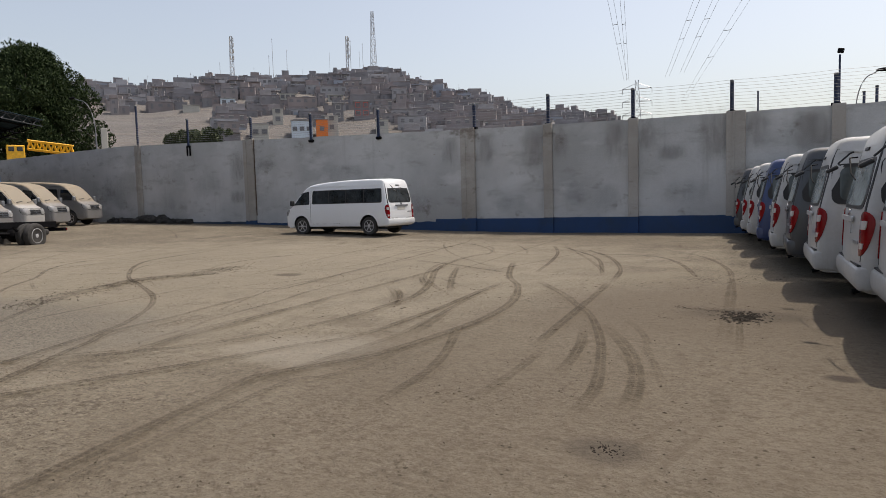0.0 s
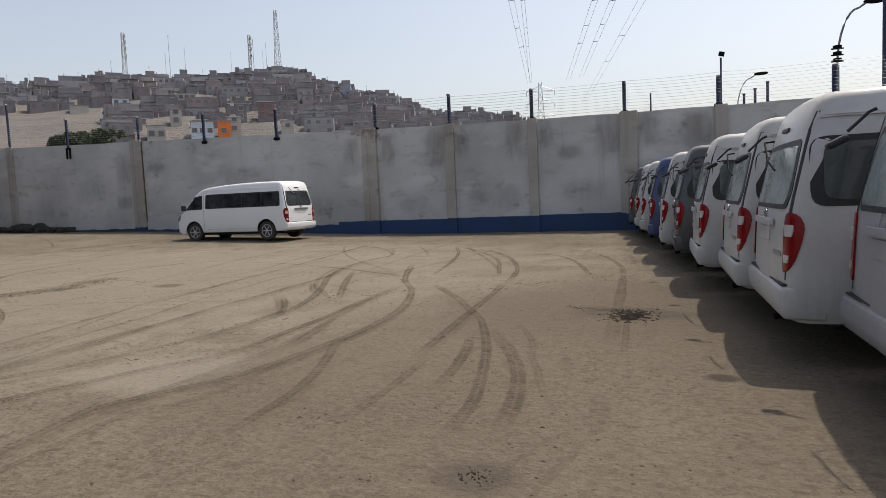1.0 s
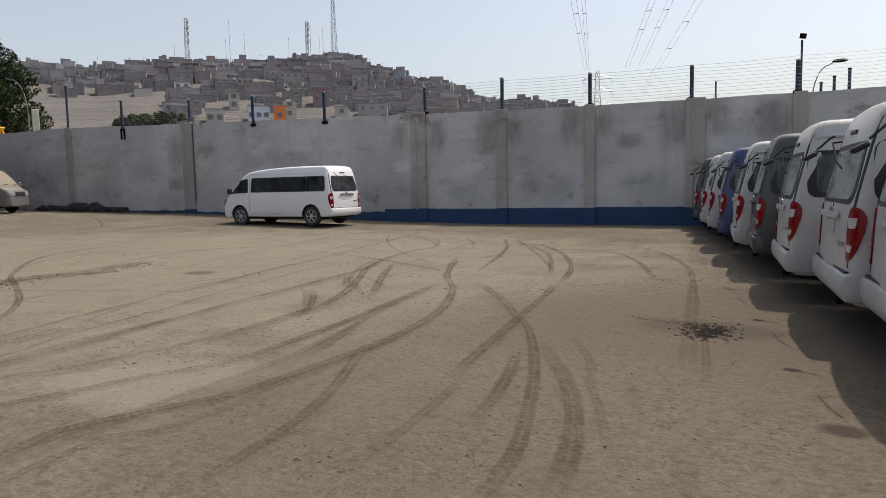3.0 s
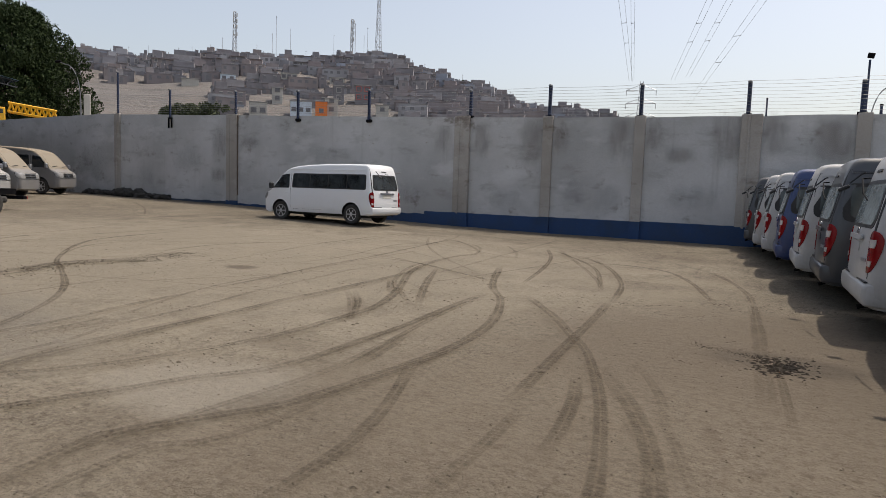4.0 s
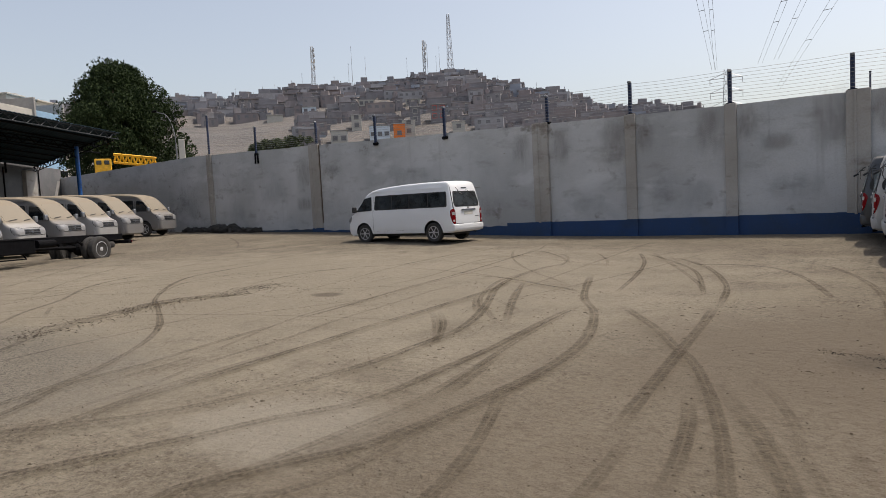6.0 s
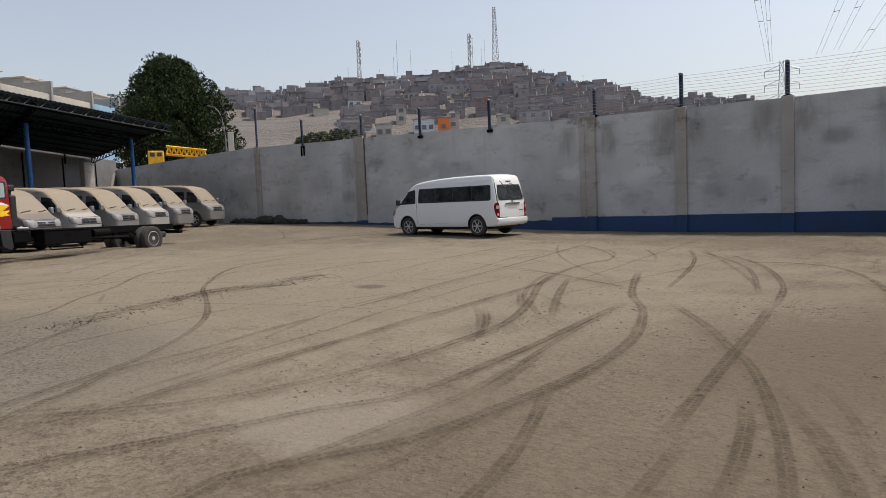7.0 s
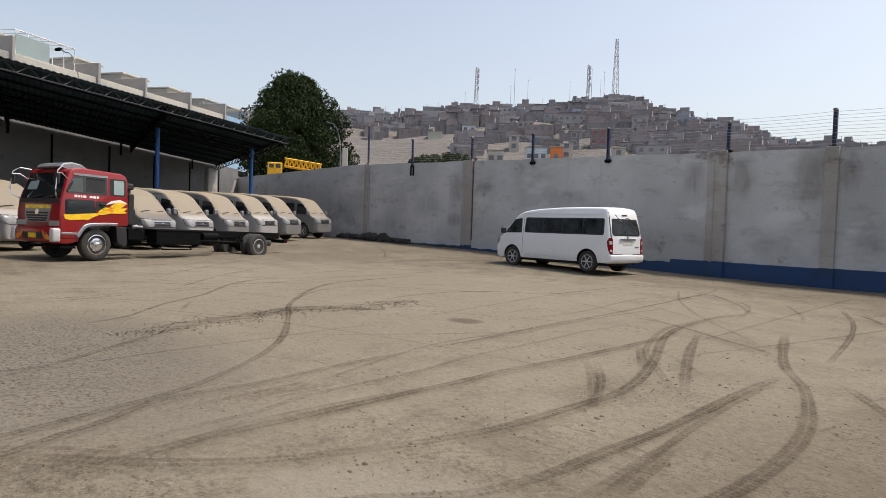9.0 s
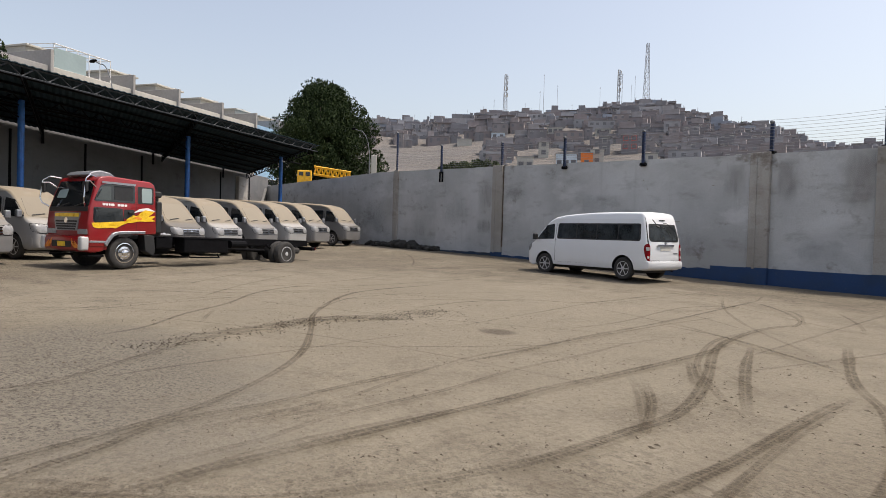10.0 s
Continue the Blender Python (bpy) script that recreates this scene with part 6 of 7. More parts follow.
CORNER, WEST = Vector((-56.67, 28.24, 0)), Vector((0.7251, -0.6883, 0))
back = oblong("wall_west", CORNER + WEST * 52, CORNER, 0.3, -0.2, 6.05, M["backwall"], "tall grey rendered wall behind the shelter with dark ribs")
for i in range(9):
    bm = bmesh.new()
    box(bm, (8 + i * 5.0, -0.22, -0.1), (8.1 + i * 5.0, -0.15, 5.7), 0.01, 1)
    part("rib", bm, M["darksteel"], back)
bm = bmesh.new()
box(bm, (45.6, -0.45, -0.1), (47.2, -0.15, 5.6), 0.03, 1)
part("pier", bm, M["pillar"], back)
# added pale slat in place of a slanting streak of sunlight on the wall
bm = bmesh.new()
box(bm, (49.8, -0.34, 0.5), (49.96, -0.16, 5.3), 0.01, 1, m=Matrix.Translation((50, 0, 2.6)) @ Matrix.Rotation(radians(30), 4, "Y") @ Matrix.Translation((-50, 0, -2.6)))
part("brace", bm, M["grey_wall"], back, "pale leaning slat standing for a streak of sun")
oblong("wall_east", (16, -25, 0), (16, 28.2, 0), 0.25, -0.2, 4.5, M["wall"], "plain grey plaster wall")
oblong("wall_south", (-10, -25, 0), (16, -25, 0), 0.25, -0.2, 4.5, M["wall"], "plain grey plaster wall")


# ---- shelter ----
def lattice(bm, a, b, h, n, r=0.022, up=Vector((0, 0, 1))):
    """A lattice girder from a to b: two chords and zigzag webs."""
    a, b = Vector(a), Vector(b)
    rod(bm, a, b, r * 1.3, 5)
    rod(bm, a + up * h, b + up * h, r * 1.3, 5)
    for i in range(n):
        p, q = a.lerp(b, i / n), a.lerp(b, (i + 1) / n)
        m = (p + q) / 2
        rod(bm, p, m + up * h, r, 4)
        rod(bm, m + up * h, q, r, 4)


def build_shelter():
    sh = empty("vehicle_shelter", pose(0, 0, 0))
    tagged(sh, "long open steel shelter with dark sheet roof and blue posts", "shelter")
    eave_n, post_n, zf, zr = -18.55, -22.1, 6.66, 6.0
    front = lambda f: along(2 + 39.0 * f, eave_n)
    rear = lambda f: CORNER + WEST * (50 - 46 * f) + Vector((0.15, 0.15, 0))
    up = lambda z: Vector((0, 0, z))
    bm = bmesh.new()
    m = 260
    cols = []
    for i in range(m + 1):
        f = i / m
        rip = 0.018 * math.cos(i * math.pi)
        a, b = front(f) + N * 0.12, rear(f)
        cols.append([bm.verts.new(p + up(z + rip)) for p, z in ((a, zf), (b, zr), (b, zr + 0.03), (a, zf + 0.03))])
    for p, q in zip(cols, cols[1:]):
        for k in range(4):
            bm.faces.new((p[k], q[k], q[(k + 1) % 4], p[(k + 1) % 4]))
    bm.faces.new(cols[0])
    bm.faces.new(cols[-1][::-1])
    bmesh.ops.recalc_face_normals(bm, faces=bm.faces)
    part("roof", bm, M["sheet"], sh, "dark corrugated roof sheet")
    bm = bmesh.new()
    lattice(bm, front(0) + up(6.31), front(1) + up(6.31), 0.32, 40, 0.024)
    part("eave_girder", bm, M["girder"], sh, "grey lattice girder along the eave")
    bm = bmesh.new()
    lattice(bm, along(8, post_n) + up(6.02), along(45, post_n) + up(6.02), 0.4, 36, 0.03)
    part("post_girder", bm, M["darksteel"], sh)
    for k in range(1, 8):
        g = k / 8
        bm = bmesh.new()
        rod(bm, front(0).lerp(rear(0), g) + up(zf + (zr - zf) * g - 0.07), front(1).lerp(rear(1), g) + up(zf + (zr - zf) * g - 0.07), 0.05, 5)
        part("purlin", bm, M["darksteel"], sh)
    for f in (0.08, 0.28, 0.5, 0.72, 0.985):
        bm = bmesh.new()
        lattice(bm, front(f) + up(6.21), rear(f) + up(5.55), 0.36, 20, 0.026)
        part("cross_girder", bm, M["darksteel"], sh)
    for s in (24.3, 33.7, 42.5):
        p = along(s, post_n)
        bm = bmesh.new()
        rod(bm, (p.x, p.y, ground_z(p.x, p.y) - 0.1), (p.x, p.y, 6.22), 0.12, 14)
        part("post", bm, M["bluepost"], sh, "bright blue round steel post")
        for d in (-1, 1):
            bm = bmesh.new()
            rod(bm, (p.x, p.y, 5.5), tuple(p + D * d * 1.2 + up(6.02)), 0.035, 6)
            part("knee_brace", bm, M["darksteel"], sh)
    for f in (0.1, 0.3, 0.5, 0.7, 0.9):
        p = rear(f)
        bm = bmesh.new()
        rod(bm, (p.x, p.y, 5.3), (p.x, p.y, 6.1), 0.06, 6)
        part("wall_prop", bm, M["darksteel"], sh)


build_shelter()


# ---- vehicles ----
# the white van by the wall, on its own
wx, wy, wh = -15.2, 24.95, 181.0
tagged(make_van("passenger_van", pose(wx, wy, ground_z(wx, wy - 0.5), 0, 0, wh), M["white"], length=5.36, low=0.0, glass=M["glass_van"], side="band", turn=6.0),
       "clean white high-roof passenger van with dark windows beside the wall", "van")

# the row of parked vans whose tails look out into the yard: right rear corner x, y
ROW = [(3.17, 8.4, "silver_worn", "dusty silver van parked with its tail to the yard"),
       (2.61, 10.4, "white_worn", "dusty white van parked with its tail to the yard"),
       (2.29, 12.2, "white_worn", ""), (1.82, 14.2, "white_worn", ""),
       (1.37, 16.3, "dark_worn", "dusty dark grey van parked with its tail to the yard"),
       (0.96, 18.1, "white_worn", ""), (0.50, 20.2, "blue_worn", "dusty blue van parked with its tail to the yard"),
       (0.06, 22.2, "white_worn", ""), (-0.33, 24.1, "white_worn", ""), (-0.76, 26.0, "dark_worn", "")]
ROW_TURN = 6.0
first = {}
for x, y, mat, label in ROW:
    c = Matrix.Translation((x, y, 0)) @ Matrix.Rotation(radians(ROW_TURN), 4, "Z") @ Matrix.Translation((LV / 2 * 1.05, 0.86, 0))
    px, py = c.translation.x, c.translation.y
    z = ground_z(px, py)
    if mat in first:
        copy_thing(first[mat], pose(px, py, z, 0, 0, ROW_TURN))
    else:
        v = make_van("parked_van", pose(px, py, z, 0, 0, ROW_TURN), M[mat], side="panel", rear_glass=M["glass_green"])
        # tail towards the yard: the nose points away along +x
        v.scale = (1.02, 1.0, 0.98)
        first[mat] = tagged(v, label, "van", "row of parked vans")

# the sand-covered vans under the shelter: left front corner x, y
SAND = [(-23.63, 8.14, "sand_silver", 35.4, "silver van thick with sand under the shelter"), (-26.1, 10.16, "sand_white", 34.4, "white van thick with sand under the shelter"),
        (-26.95, 14.71, "sand_dark", 34.4, "grey van thick with sand under the shelter"), (-28.36, 16.7, "sand_white", 34.4, ""), (-29.98, 18.94, "sand_silver", 34.4, ""), (-31.5, 21.08, "sand_white", 34.4, ""),
        (-32.91, 23.07, "sand_silver", 34.4, ""), (-35.37, 26.29, "sand_silver", 30.4, "")]
first = {}
for x, y, mat, turn, label in SAND:
    c = Matrix.Translation((x, y, 0)) @ Matrix.Rotation(radians(turn), 4, "Z") @ Matrix.Translation((-2.7, -0.8, 0))
    px, py = c.translation.x, c.translation.y
    z = ground_z(x, y)
    if mat in first:
        copy_thing(first[mat], pose(px, py, z, 0, 0, turn))
    else:
        v = make_van("sandy_van", pose(px, py, z, 0, 0, turn), M[mat], side="band", length=5.4, front_glass=M["glass_sand"], mirror=M["steel"])
        v.scale = (1.05, 1.0, 1.16)
        first[mat] = tagged(v, label, "van", "sand-covered vans under the shelter")

# the lorry
fx, fy, lh = -22.21, 10.48, -66.6
tagged(make_lorry(pose(fx, fy, ground_z(fx, fy), 0, 0, lh) @ Matrix.Rotation(radians(-0.95), 4, "Y")), "red lorry cab with yellow flames and bare black chassis", "lorry")


# ---- beyond the wall ----
CAM0 = Vector((1.53, 6.15, 1.46))


EARLY, LATE = Vector((2.1, 5.44, 1.43)), Vector((0.33, 7.24, 1.45))


def far(az, el, dist, eye=None):
    """A place seen from the yard under a bearing (degrees left of +y) and an elevation, at a level distance."""
    a = radians(az)
    return (eye or CAM0) + Vector((-math.sin(a) * dist, math.cos(a) * dist, math.tan(radians(el)) * dist))


RIDGE = [(8, 4.0), (14, 5.6), (17, 6.3), (20.4, 7.0), (23.7, 7.35), (25.3, 7.4), (26.9, 8.1), (27.6, 8.2), (28.0, 8.8), (30.1, 9.1), (31.1, 9.3), (31.8, 9.9), (33.4, 10.0), (34.9, 10.3), (35.3, 11.0), (37.5, 11.2), (40.0, 11.05),
         (40.8, 10.8), (43.2, 10.45), (45.5, 10.5), (47.1, 10.4), (49.3, 10.55), (50.0, 10.3), (52.0, 10.1), (54.3, 9.85), (56.0, 9.5), (60.0, 9.4), (65, 9.1), (72, 8.4), (84, 7.0), (99, 5.0)]
R0, R1 = 170.0, 400.0


def hill_point(az, t):
    el0, el1 = 2.9, lerp_table(RIDGE, az)
    r = R0 + (R1 - R0) * t
    if t <= 1:
        s = t ** 0.85
        z = (1 - s) * math.tan(radians(el0)) * R0 + s * math.tan(radians(el1)) * R1
    else:
        z = math.tan(radians(el1)) * R1 - (t - 1) * 60
    a = radians(az)
    return Vector((CAM0.x - math.sin(a) * r, CAM0.y + math.cos(a) * r, z))


def build_hill():
    bm = bmesh.new()
    rows = []
    ts = [-0.3] + [i / 16 for i in range(17)] + [1.15, 1.6]
    for i in range(121):
        az = 4 + 94 * i / 120
        row = []
        for t in ts:
            p = hill_point(az, max(t, 0.0) if t >= 0 else 0.0)
            if t < 0:
                a = radians(az)
                p = Vector((CAM0.x - math.sin(a) * 110, CAM0.y + math.cos(a) * 110, -1))
            elif 0 < t < 1:
                p.z += 5 * noise.noise((p.x * 0.02, p.y * 0.02, 0)) * t * (1 - t) * 2
                if 50 < az < 64:
                    p.z += 0.9 * math.sin(t * 60)
            row.append(bm.verts.new(p))
        rows.append(row)
    for a, b in zip(rows, rows[1:]):
        for k in range(len(ts) - 1):
            bm.faces.new((a[k], b[k], b[k + 1], a[k + 1]))
    bmesh.ops.recalc_face_normals(bm, faces=bm.faces)
    tagged(link("hill", bm, M["hill"], smooth=True), "bare brown hill behind the yard", "hill", kind="structure")


build_hill()


UNIT = {}


def unit_box(mat):
    """One bevelled unit block for each material, shared by all that use it."""
    if mat not in UNIT:
        bm = bmesh.new()
        box(bm, (-0.5, -0.5, -0.5), (0.5, 0.5, 0.5), 0.01, 1)
        me = bpy.data.meshes.new("block_" + mat)
        bm.to_mesh(me)
        bm.free()
        me.materials.append(M[mat])
        UNIT[mat] = me
    return UNIT[mat]


def block(name, mat, parent, lo, hi, label=""):
    ob = new(name, unit_box(mat))
    ob.parent = parent
    lo, hi = Vector(lo), Vector(hi)
    ob.matrix_basis = Matrix.Translation((lo + hi) / 2) @ Matrix.Diagonal((*(hi - lo), 1))
    if label:
        ob["label"] = label
    return ob


def hill_house(base, az, w, d, h, rng):
    """A small brick house of its own with roof, openings and bare columns for a floor to come."""
    hs = empty("hill_house", Matrix.Translation(base) @ Matrix.Rotation(radians(az) + rng.gauss(0, 0.07), 4, "Z"))
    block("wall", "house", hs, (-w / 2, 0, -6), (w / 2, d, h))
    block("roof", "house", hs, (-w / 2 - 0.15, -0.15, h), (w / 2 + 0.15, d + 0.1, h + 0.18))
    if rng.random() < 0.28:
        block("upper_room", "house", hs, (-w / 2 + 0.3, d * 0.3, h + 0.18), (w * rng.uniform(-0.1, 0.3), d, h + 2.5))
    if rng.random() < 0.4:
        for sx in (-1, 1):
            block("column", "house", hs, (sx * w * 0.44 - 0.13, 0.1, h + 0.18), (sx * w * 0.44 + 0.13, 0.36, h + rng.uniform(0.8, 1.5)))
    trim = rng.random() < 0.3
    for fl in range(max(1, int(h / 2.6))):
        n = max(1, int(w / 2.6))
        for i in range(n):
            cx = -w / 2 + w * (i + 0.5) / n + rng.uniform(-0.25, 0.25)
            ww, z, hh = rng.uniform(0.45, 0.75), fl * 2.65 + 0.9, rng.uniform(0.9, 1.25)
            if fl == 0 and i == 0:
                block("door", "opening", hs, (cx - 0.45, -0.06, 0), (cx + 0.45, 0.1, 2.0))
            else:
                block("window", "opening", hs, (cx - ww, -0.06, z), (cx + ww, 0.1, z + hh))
                if trim:
                    block("lintel", "pale_wall", hs, (cx - ww - 0.1, -0.1, z + hh), (cx + ww + 0.1, 0.05, z + hh + 0.2))
    return hs


HOUSE_LABELS = ["small unrendered brick house on the hillside", "two-storey brick house with dark openings on the hill"]


def house_into(verts, faces, mats, base, az, w, d, h, rng, windows=True):
    """A flat-roofed hill house with a parapet and openings, added to lists of a mesh."""
    a = radians(az) + rng.gauss(0, 0.07)
    ux, uy = Vector((math.cos(a), math.sin(a), 0)), Vector((-math.sin(a), math.cos(a), 0))

    def add_box(x0, x1, y0, y1, z0, z1, mat):
        o = len(verts)
        for z in (z0, z1):
            for x, y in ((x0, y0), (x1, y0), (x1, y1), (x0, y1)):
                verts.append(base + ux * x + uy * y + Vector((0, 0, z)))
        for q in ((0, 3, 2, 1), (4, 5, 6, 7), (0, 1, 5, 4), (1, 2, 6, 5), (2, 3, 7, 6), (3, 0, 4, 7)):
            faces.append([o + i for i in q])
            mats.append(mat)

    add_box(-w / 2, w / 2, 0, d, -6, h, 0)
    if rng.random() < 0.3:
        add_box(-w / 2 + 0.2, w * rng.uniform(-0.1, 0.3), d * 0.3, d, h, h + rng.uniform(1.8, 2.8), 0)
    if rng.random() < 0.35:
        for sx in (-1, 1):
            add_box(sx * w * 0.45 - 0.12, sx * w * 0.45 + 0.12, 0.1, 0.35, h, h + rng.uniform(0.6, 1.4), 0)
    if rng.random() < 0.25:
        add_box(-w / 2 - 0.3, w / 2 + 0.3, -0.8, 0.0, h - 0.3, h - 0.1, 0)
    if windows:
        for fl in range(max(1, int(h / 2.7))):
            n = max(1, int(w / 2.6))
            for i in range(n):
                if rng.random() < 0.8:
                    cx = -w / 2 + w * (i + 0.5) / n + rng.uniform(-0.3, 0.3)
                    ww, hh = rng.uniform(0.5, 0.8), rng.uniform(0.9, 1.3)
                    z = fl * 2.7 + 0.9
                    if rng.random() < 0.2:
                        z, hh = fl * 2.7 + 0.1, 2.0
                    if rng.random() < 0.3:
                        add_box(cx - ww - 0.15, cx + ww + 0.15, -0.05, 0.1, z - 0.15, z + hh + 0.15, 2)
                    add_box(cx - ww, cx + ww, -0.1, 0.12, z, z + hh, 1)


def mesh_from(name, verts, faces, mats, materials):
    me = bpy.data.meshes.new(name)
    me.from_pydata([tuple(v) for v in verts], [], faces)
    for m in materials:
        me.materials.append(m)
    me.polygons.foreach_set("material_index", mats)
    me.update()
    return new(name, me)


#   bearing, elevation of the foot, width, height, walls, label, window frames
SPECIAL = [(44.05, 6.07, 6.4, 3.8, "pale_blue", "pale blue sheet-clad house low on the hill", None), (42.35, 6.07, 3.6, 4.1, "orange_wall", "bright orange house low on the hill", None),
           (38.85, 7.40, 5.4, 5.2, "houses", "brick house with red and white window frames", "pink_red"), (40.90, 7.22, 3.6, 5.4, "houses", "brick house with white window frames", "pale_wall"),
           (41.50, 6.22, 4.0, 4.6, "pale_wall", "pale rendered house low on the hill", "pale_wall"), (46.00, 6.92, 3.4, 4.6, "pale_wall", "pale rendered house on the hill", "grey_wall"),
           (47.55, 5.82, 5.0, 3.6, "pale_wall", "cream rendered house low on the hill", "grey_wall"), (37.15, 6.42, 4.0, 2.6, "pale_wall", "cream hut with a sloping roof on the hill", None),
           (52.85, 7.92, 6.0, 1.6, "pale_wall", "long pale wall of a yard on the slope", None), 
           (49.95, 8.32, 5.6, 2.6, "pale_blue", "pale blue sheet hut on the hill", None), (45.05, 8.82, 6.5, 2.6, "pale_wall", "pale house near the hill top", "grey_wall"), (41.05, 8.72, 6.0, 2.4, "pale_wall", "pale house near the hill top", "grey_wall")]


def foot_of(az, el):
    """The share of the way up the hill at which its surface is seen under an elevation."""
    lo, hi = 0.0, 1.0
    for _ in range(30):
        t = (lo + hi) / 2
        p = hill_point(az, t) - CAM0
        if math.degrees(math.atan2(p.z, math.hypot(p.x, p.y))) < el:
            lo = t
        else:
            hi = t
    return lo


KEEP_CLEAR = [(az, foot_of(az, el), math.degrees(w / 2 / (R0 + (R1 - R0) * foot_of(az, el))) + 0.25) for az, el, w, *_ in SPECIAL]


def build_houses():
    rng = random.Random(11)
    verts, faces, mats = [], [], []
    count = 0
    for k in range(36):
        t = 0.06 + 0.93 * (k / 35) ** 0.95
        az = 16 + rng.uniform(0, 1)
        r = R0 + (R1 - R0) * t
        while az < 78:
            w = rng.choice((3.2, 4.2, 5.5, 7.0, 8.5, 10.5)) * rng.uniform(0.85, 1.15)
            step = math.degrees(w / r) * rng.uniform(0.8, 1.12)
            az += step
            bare = 50.6 < az < 70 and t < 0.5 + 0.1 * math.sin(az * 1.7)
            if (bare and rng.random() < 0.98) or rng.random() < 0.12 or (az < 24.6 and rng.random() < 0.45):
                continue
            half = math.degrees(w / 2 / r)
            if any(abs(az - a) < half + hw and -0.12 < t - tt < 0.03 for a, tt, hw in KEEP_CLEAR):
                continue
            p = hill_point(az, min(1.0, t + rng.uniform(-0.012, 0.012)))
            h = rng.choice((2.2, 2.5, 2.7, 2.9, 3.2, 4.9, 5.4)) if t < 0.93 else rng.choice((2.0, 2.5, 3.0))
            if 0.12 < t < 0.6 and 22 < az < 64 and count < 290:
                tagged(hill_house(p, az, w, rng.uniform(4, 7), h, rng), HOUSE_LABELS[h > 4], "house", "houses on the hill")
                count += 1
            else:
                house_into(verts, faces, mats, p, az, w, rng.uniform(4, 7), h, rng)
            # yard walls, sheds and steps between the houses
            if rng.random() < 0.5:
                o = len(verts)
                a = radians(az) + rng.gauss(0, 0.3)
                ux, uy = Vector((math.cos(a), math.sin(a), 0)), Vector((-math.sin(a), math.cos(a), 0))
                q = p + ux * rng.uniform(-4, 4) - uy * rng.uniform(1, 3)
                lw, hh = rng.uniform(1.2, 4.5), rng.uniform(0.5, 1.5)
                for z in (-3, hh):
                    for x, y in ((-lw / 2, 0), (lw / 2, 0), (lw / 2, 0.5), (-lw / 2, 0.5)):
                        verts.append(q + ux * x + uy * y + Vector((0, 0, z)))
                for f in ((0, 3, 2, 1), (4, 5, 6, 7), (0, 1, 5, 4), (1, 2, 6, 5), (2, 3, 7, 6), (3, 0, 4, 7)):
                    faces.append([o + i for i in f])
                    mats.append(0)
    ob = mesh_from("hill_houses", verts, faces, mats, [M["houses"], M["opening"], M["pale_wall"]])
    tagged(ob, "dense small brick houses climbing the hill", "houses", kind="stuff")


build_houses()


def bigger_house(name, az, el, dist, w, h, wall, label, trim=None, balcony=False):
    p = far(az, el, dist)
    hs = empty(name, Matrix.Translation(p) @ Matrix.Rotation(radians(az), 4, "Z"))
    bm = bmesh.new()
    box(bm, (-w / 2, 0, -9), (w / 2, 6, h), 0.05, 1)
    part("wall", bm, M[wall], hs)
    bm = bmesh.new()
    box(bm, (-w / 2 - 0.2, -0.2, h), (w / 2 + 0.2, 6.2, h + 0.25), 0.03, 1)
    part("roof", bm, M["grey_wall"], hs)
    n = max(1, int(w / 2.1))
    for fl in range(int((h + 0.6) / 2.5)):
        for i in range(n):
            cx = -w / 2 + w * (i + 0.5) / n
            bm = bmesh.new()
            box(bm, (cx - 0.7, -0.08, fl * 2.7 + 0.7), (cx + 0.7, 0.2, fl * 2.7 + 2.0), 0.02, 1)
            wd = part("window", bm, M["opening"], hs)
            if trim:
                bm = bmesh.new()
                for a, b in (((cx - 0.85, -0.14, fl * 2.7 + 0.5), (cx + 0.85, 0.05, fl * 2.7 + 0.68)), ((cx - 0.85, -0.14, fl * 2.7 + 2.02), (cx + 0.85, 0.05, fl * 2.7 + 2.2)),
                             ((cx - 0.85, -0.14, fl * 2.7 + 0.68), (cx - 0.72, 0.05, fl * 2.7 + 2.02)), ((cx + 0.72, -0.14, fl * 2.7 + 0.68), (cx + 0.85, 0.05, fl * 2.7 + 2.02))):
                    box(bm, a, b)
                part("frame", bm, M[trim], wd)
    tagged(hs, label, "house")
    return hs


for az, el, w, h, wall, label, trim in SPECIAL:
    foot = foot_of(az, el)
    bigger_house("hill_house", az, el, R0 + (R1 - R0) * foot - 6.0, w, h, wall, label, trim)


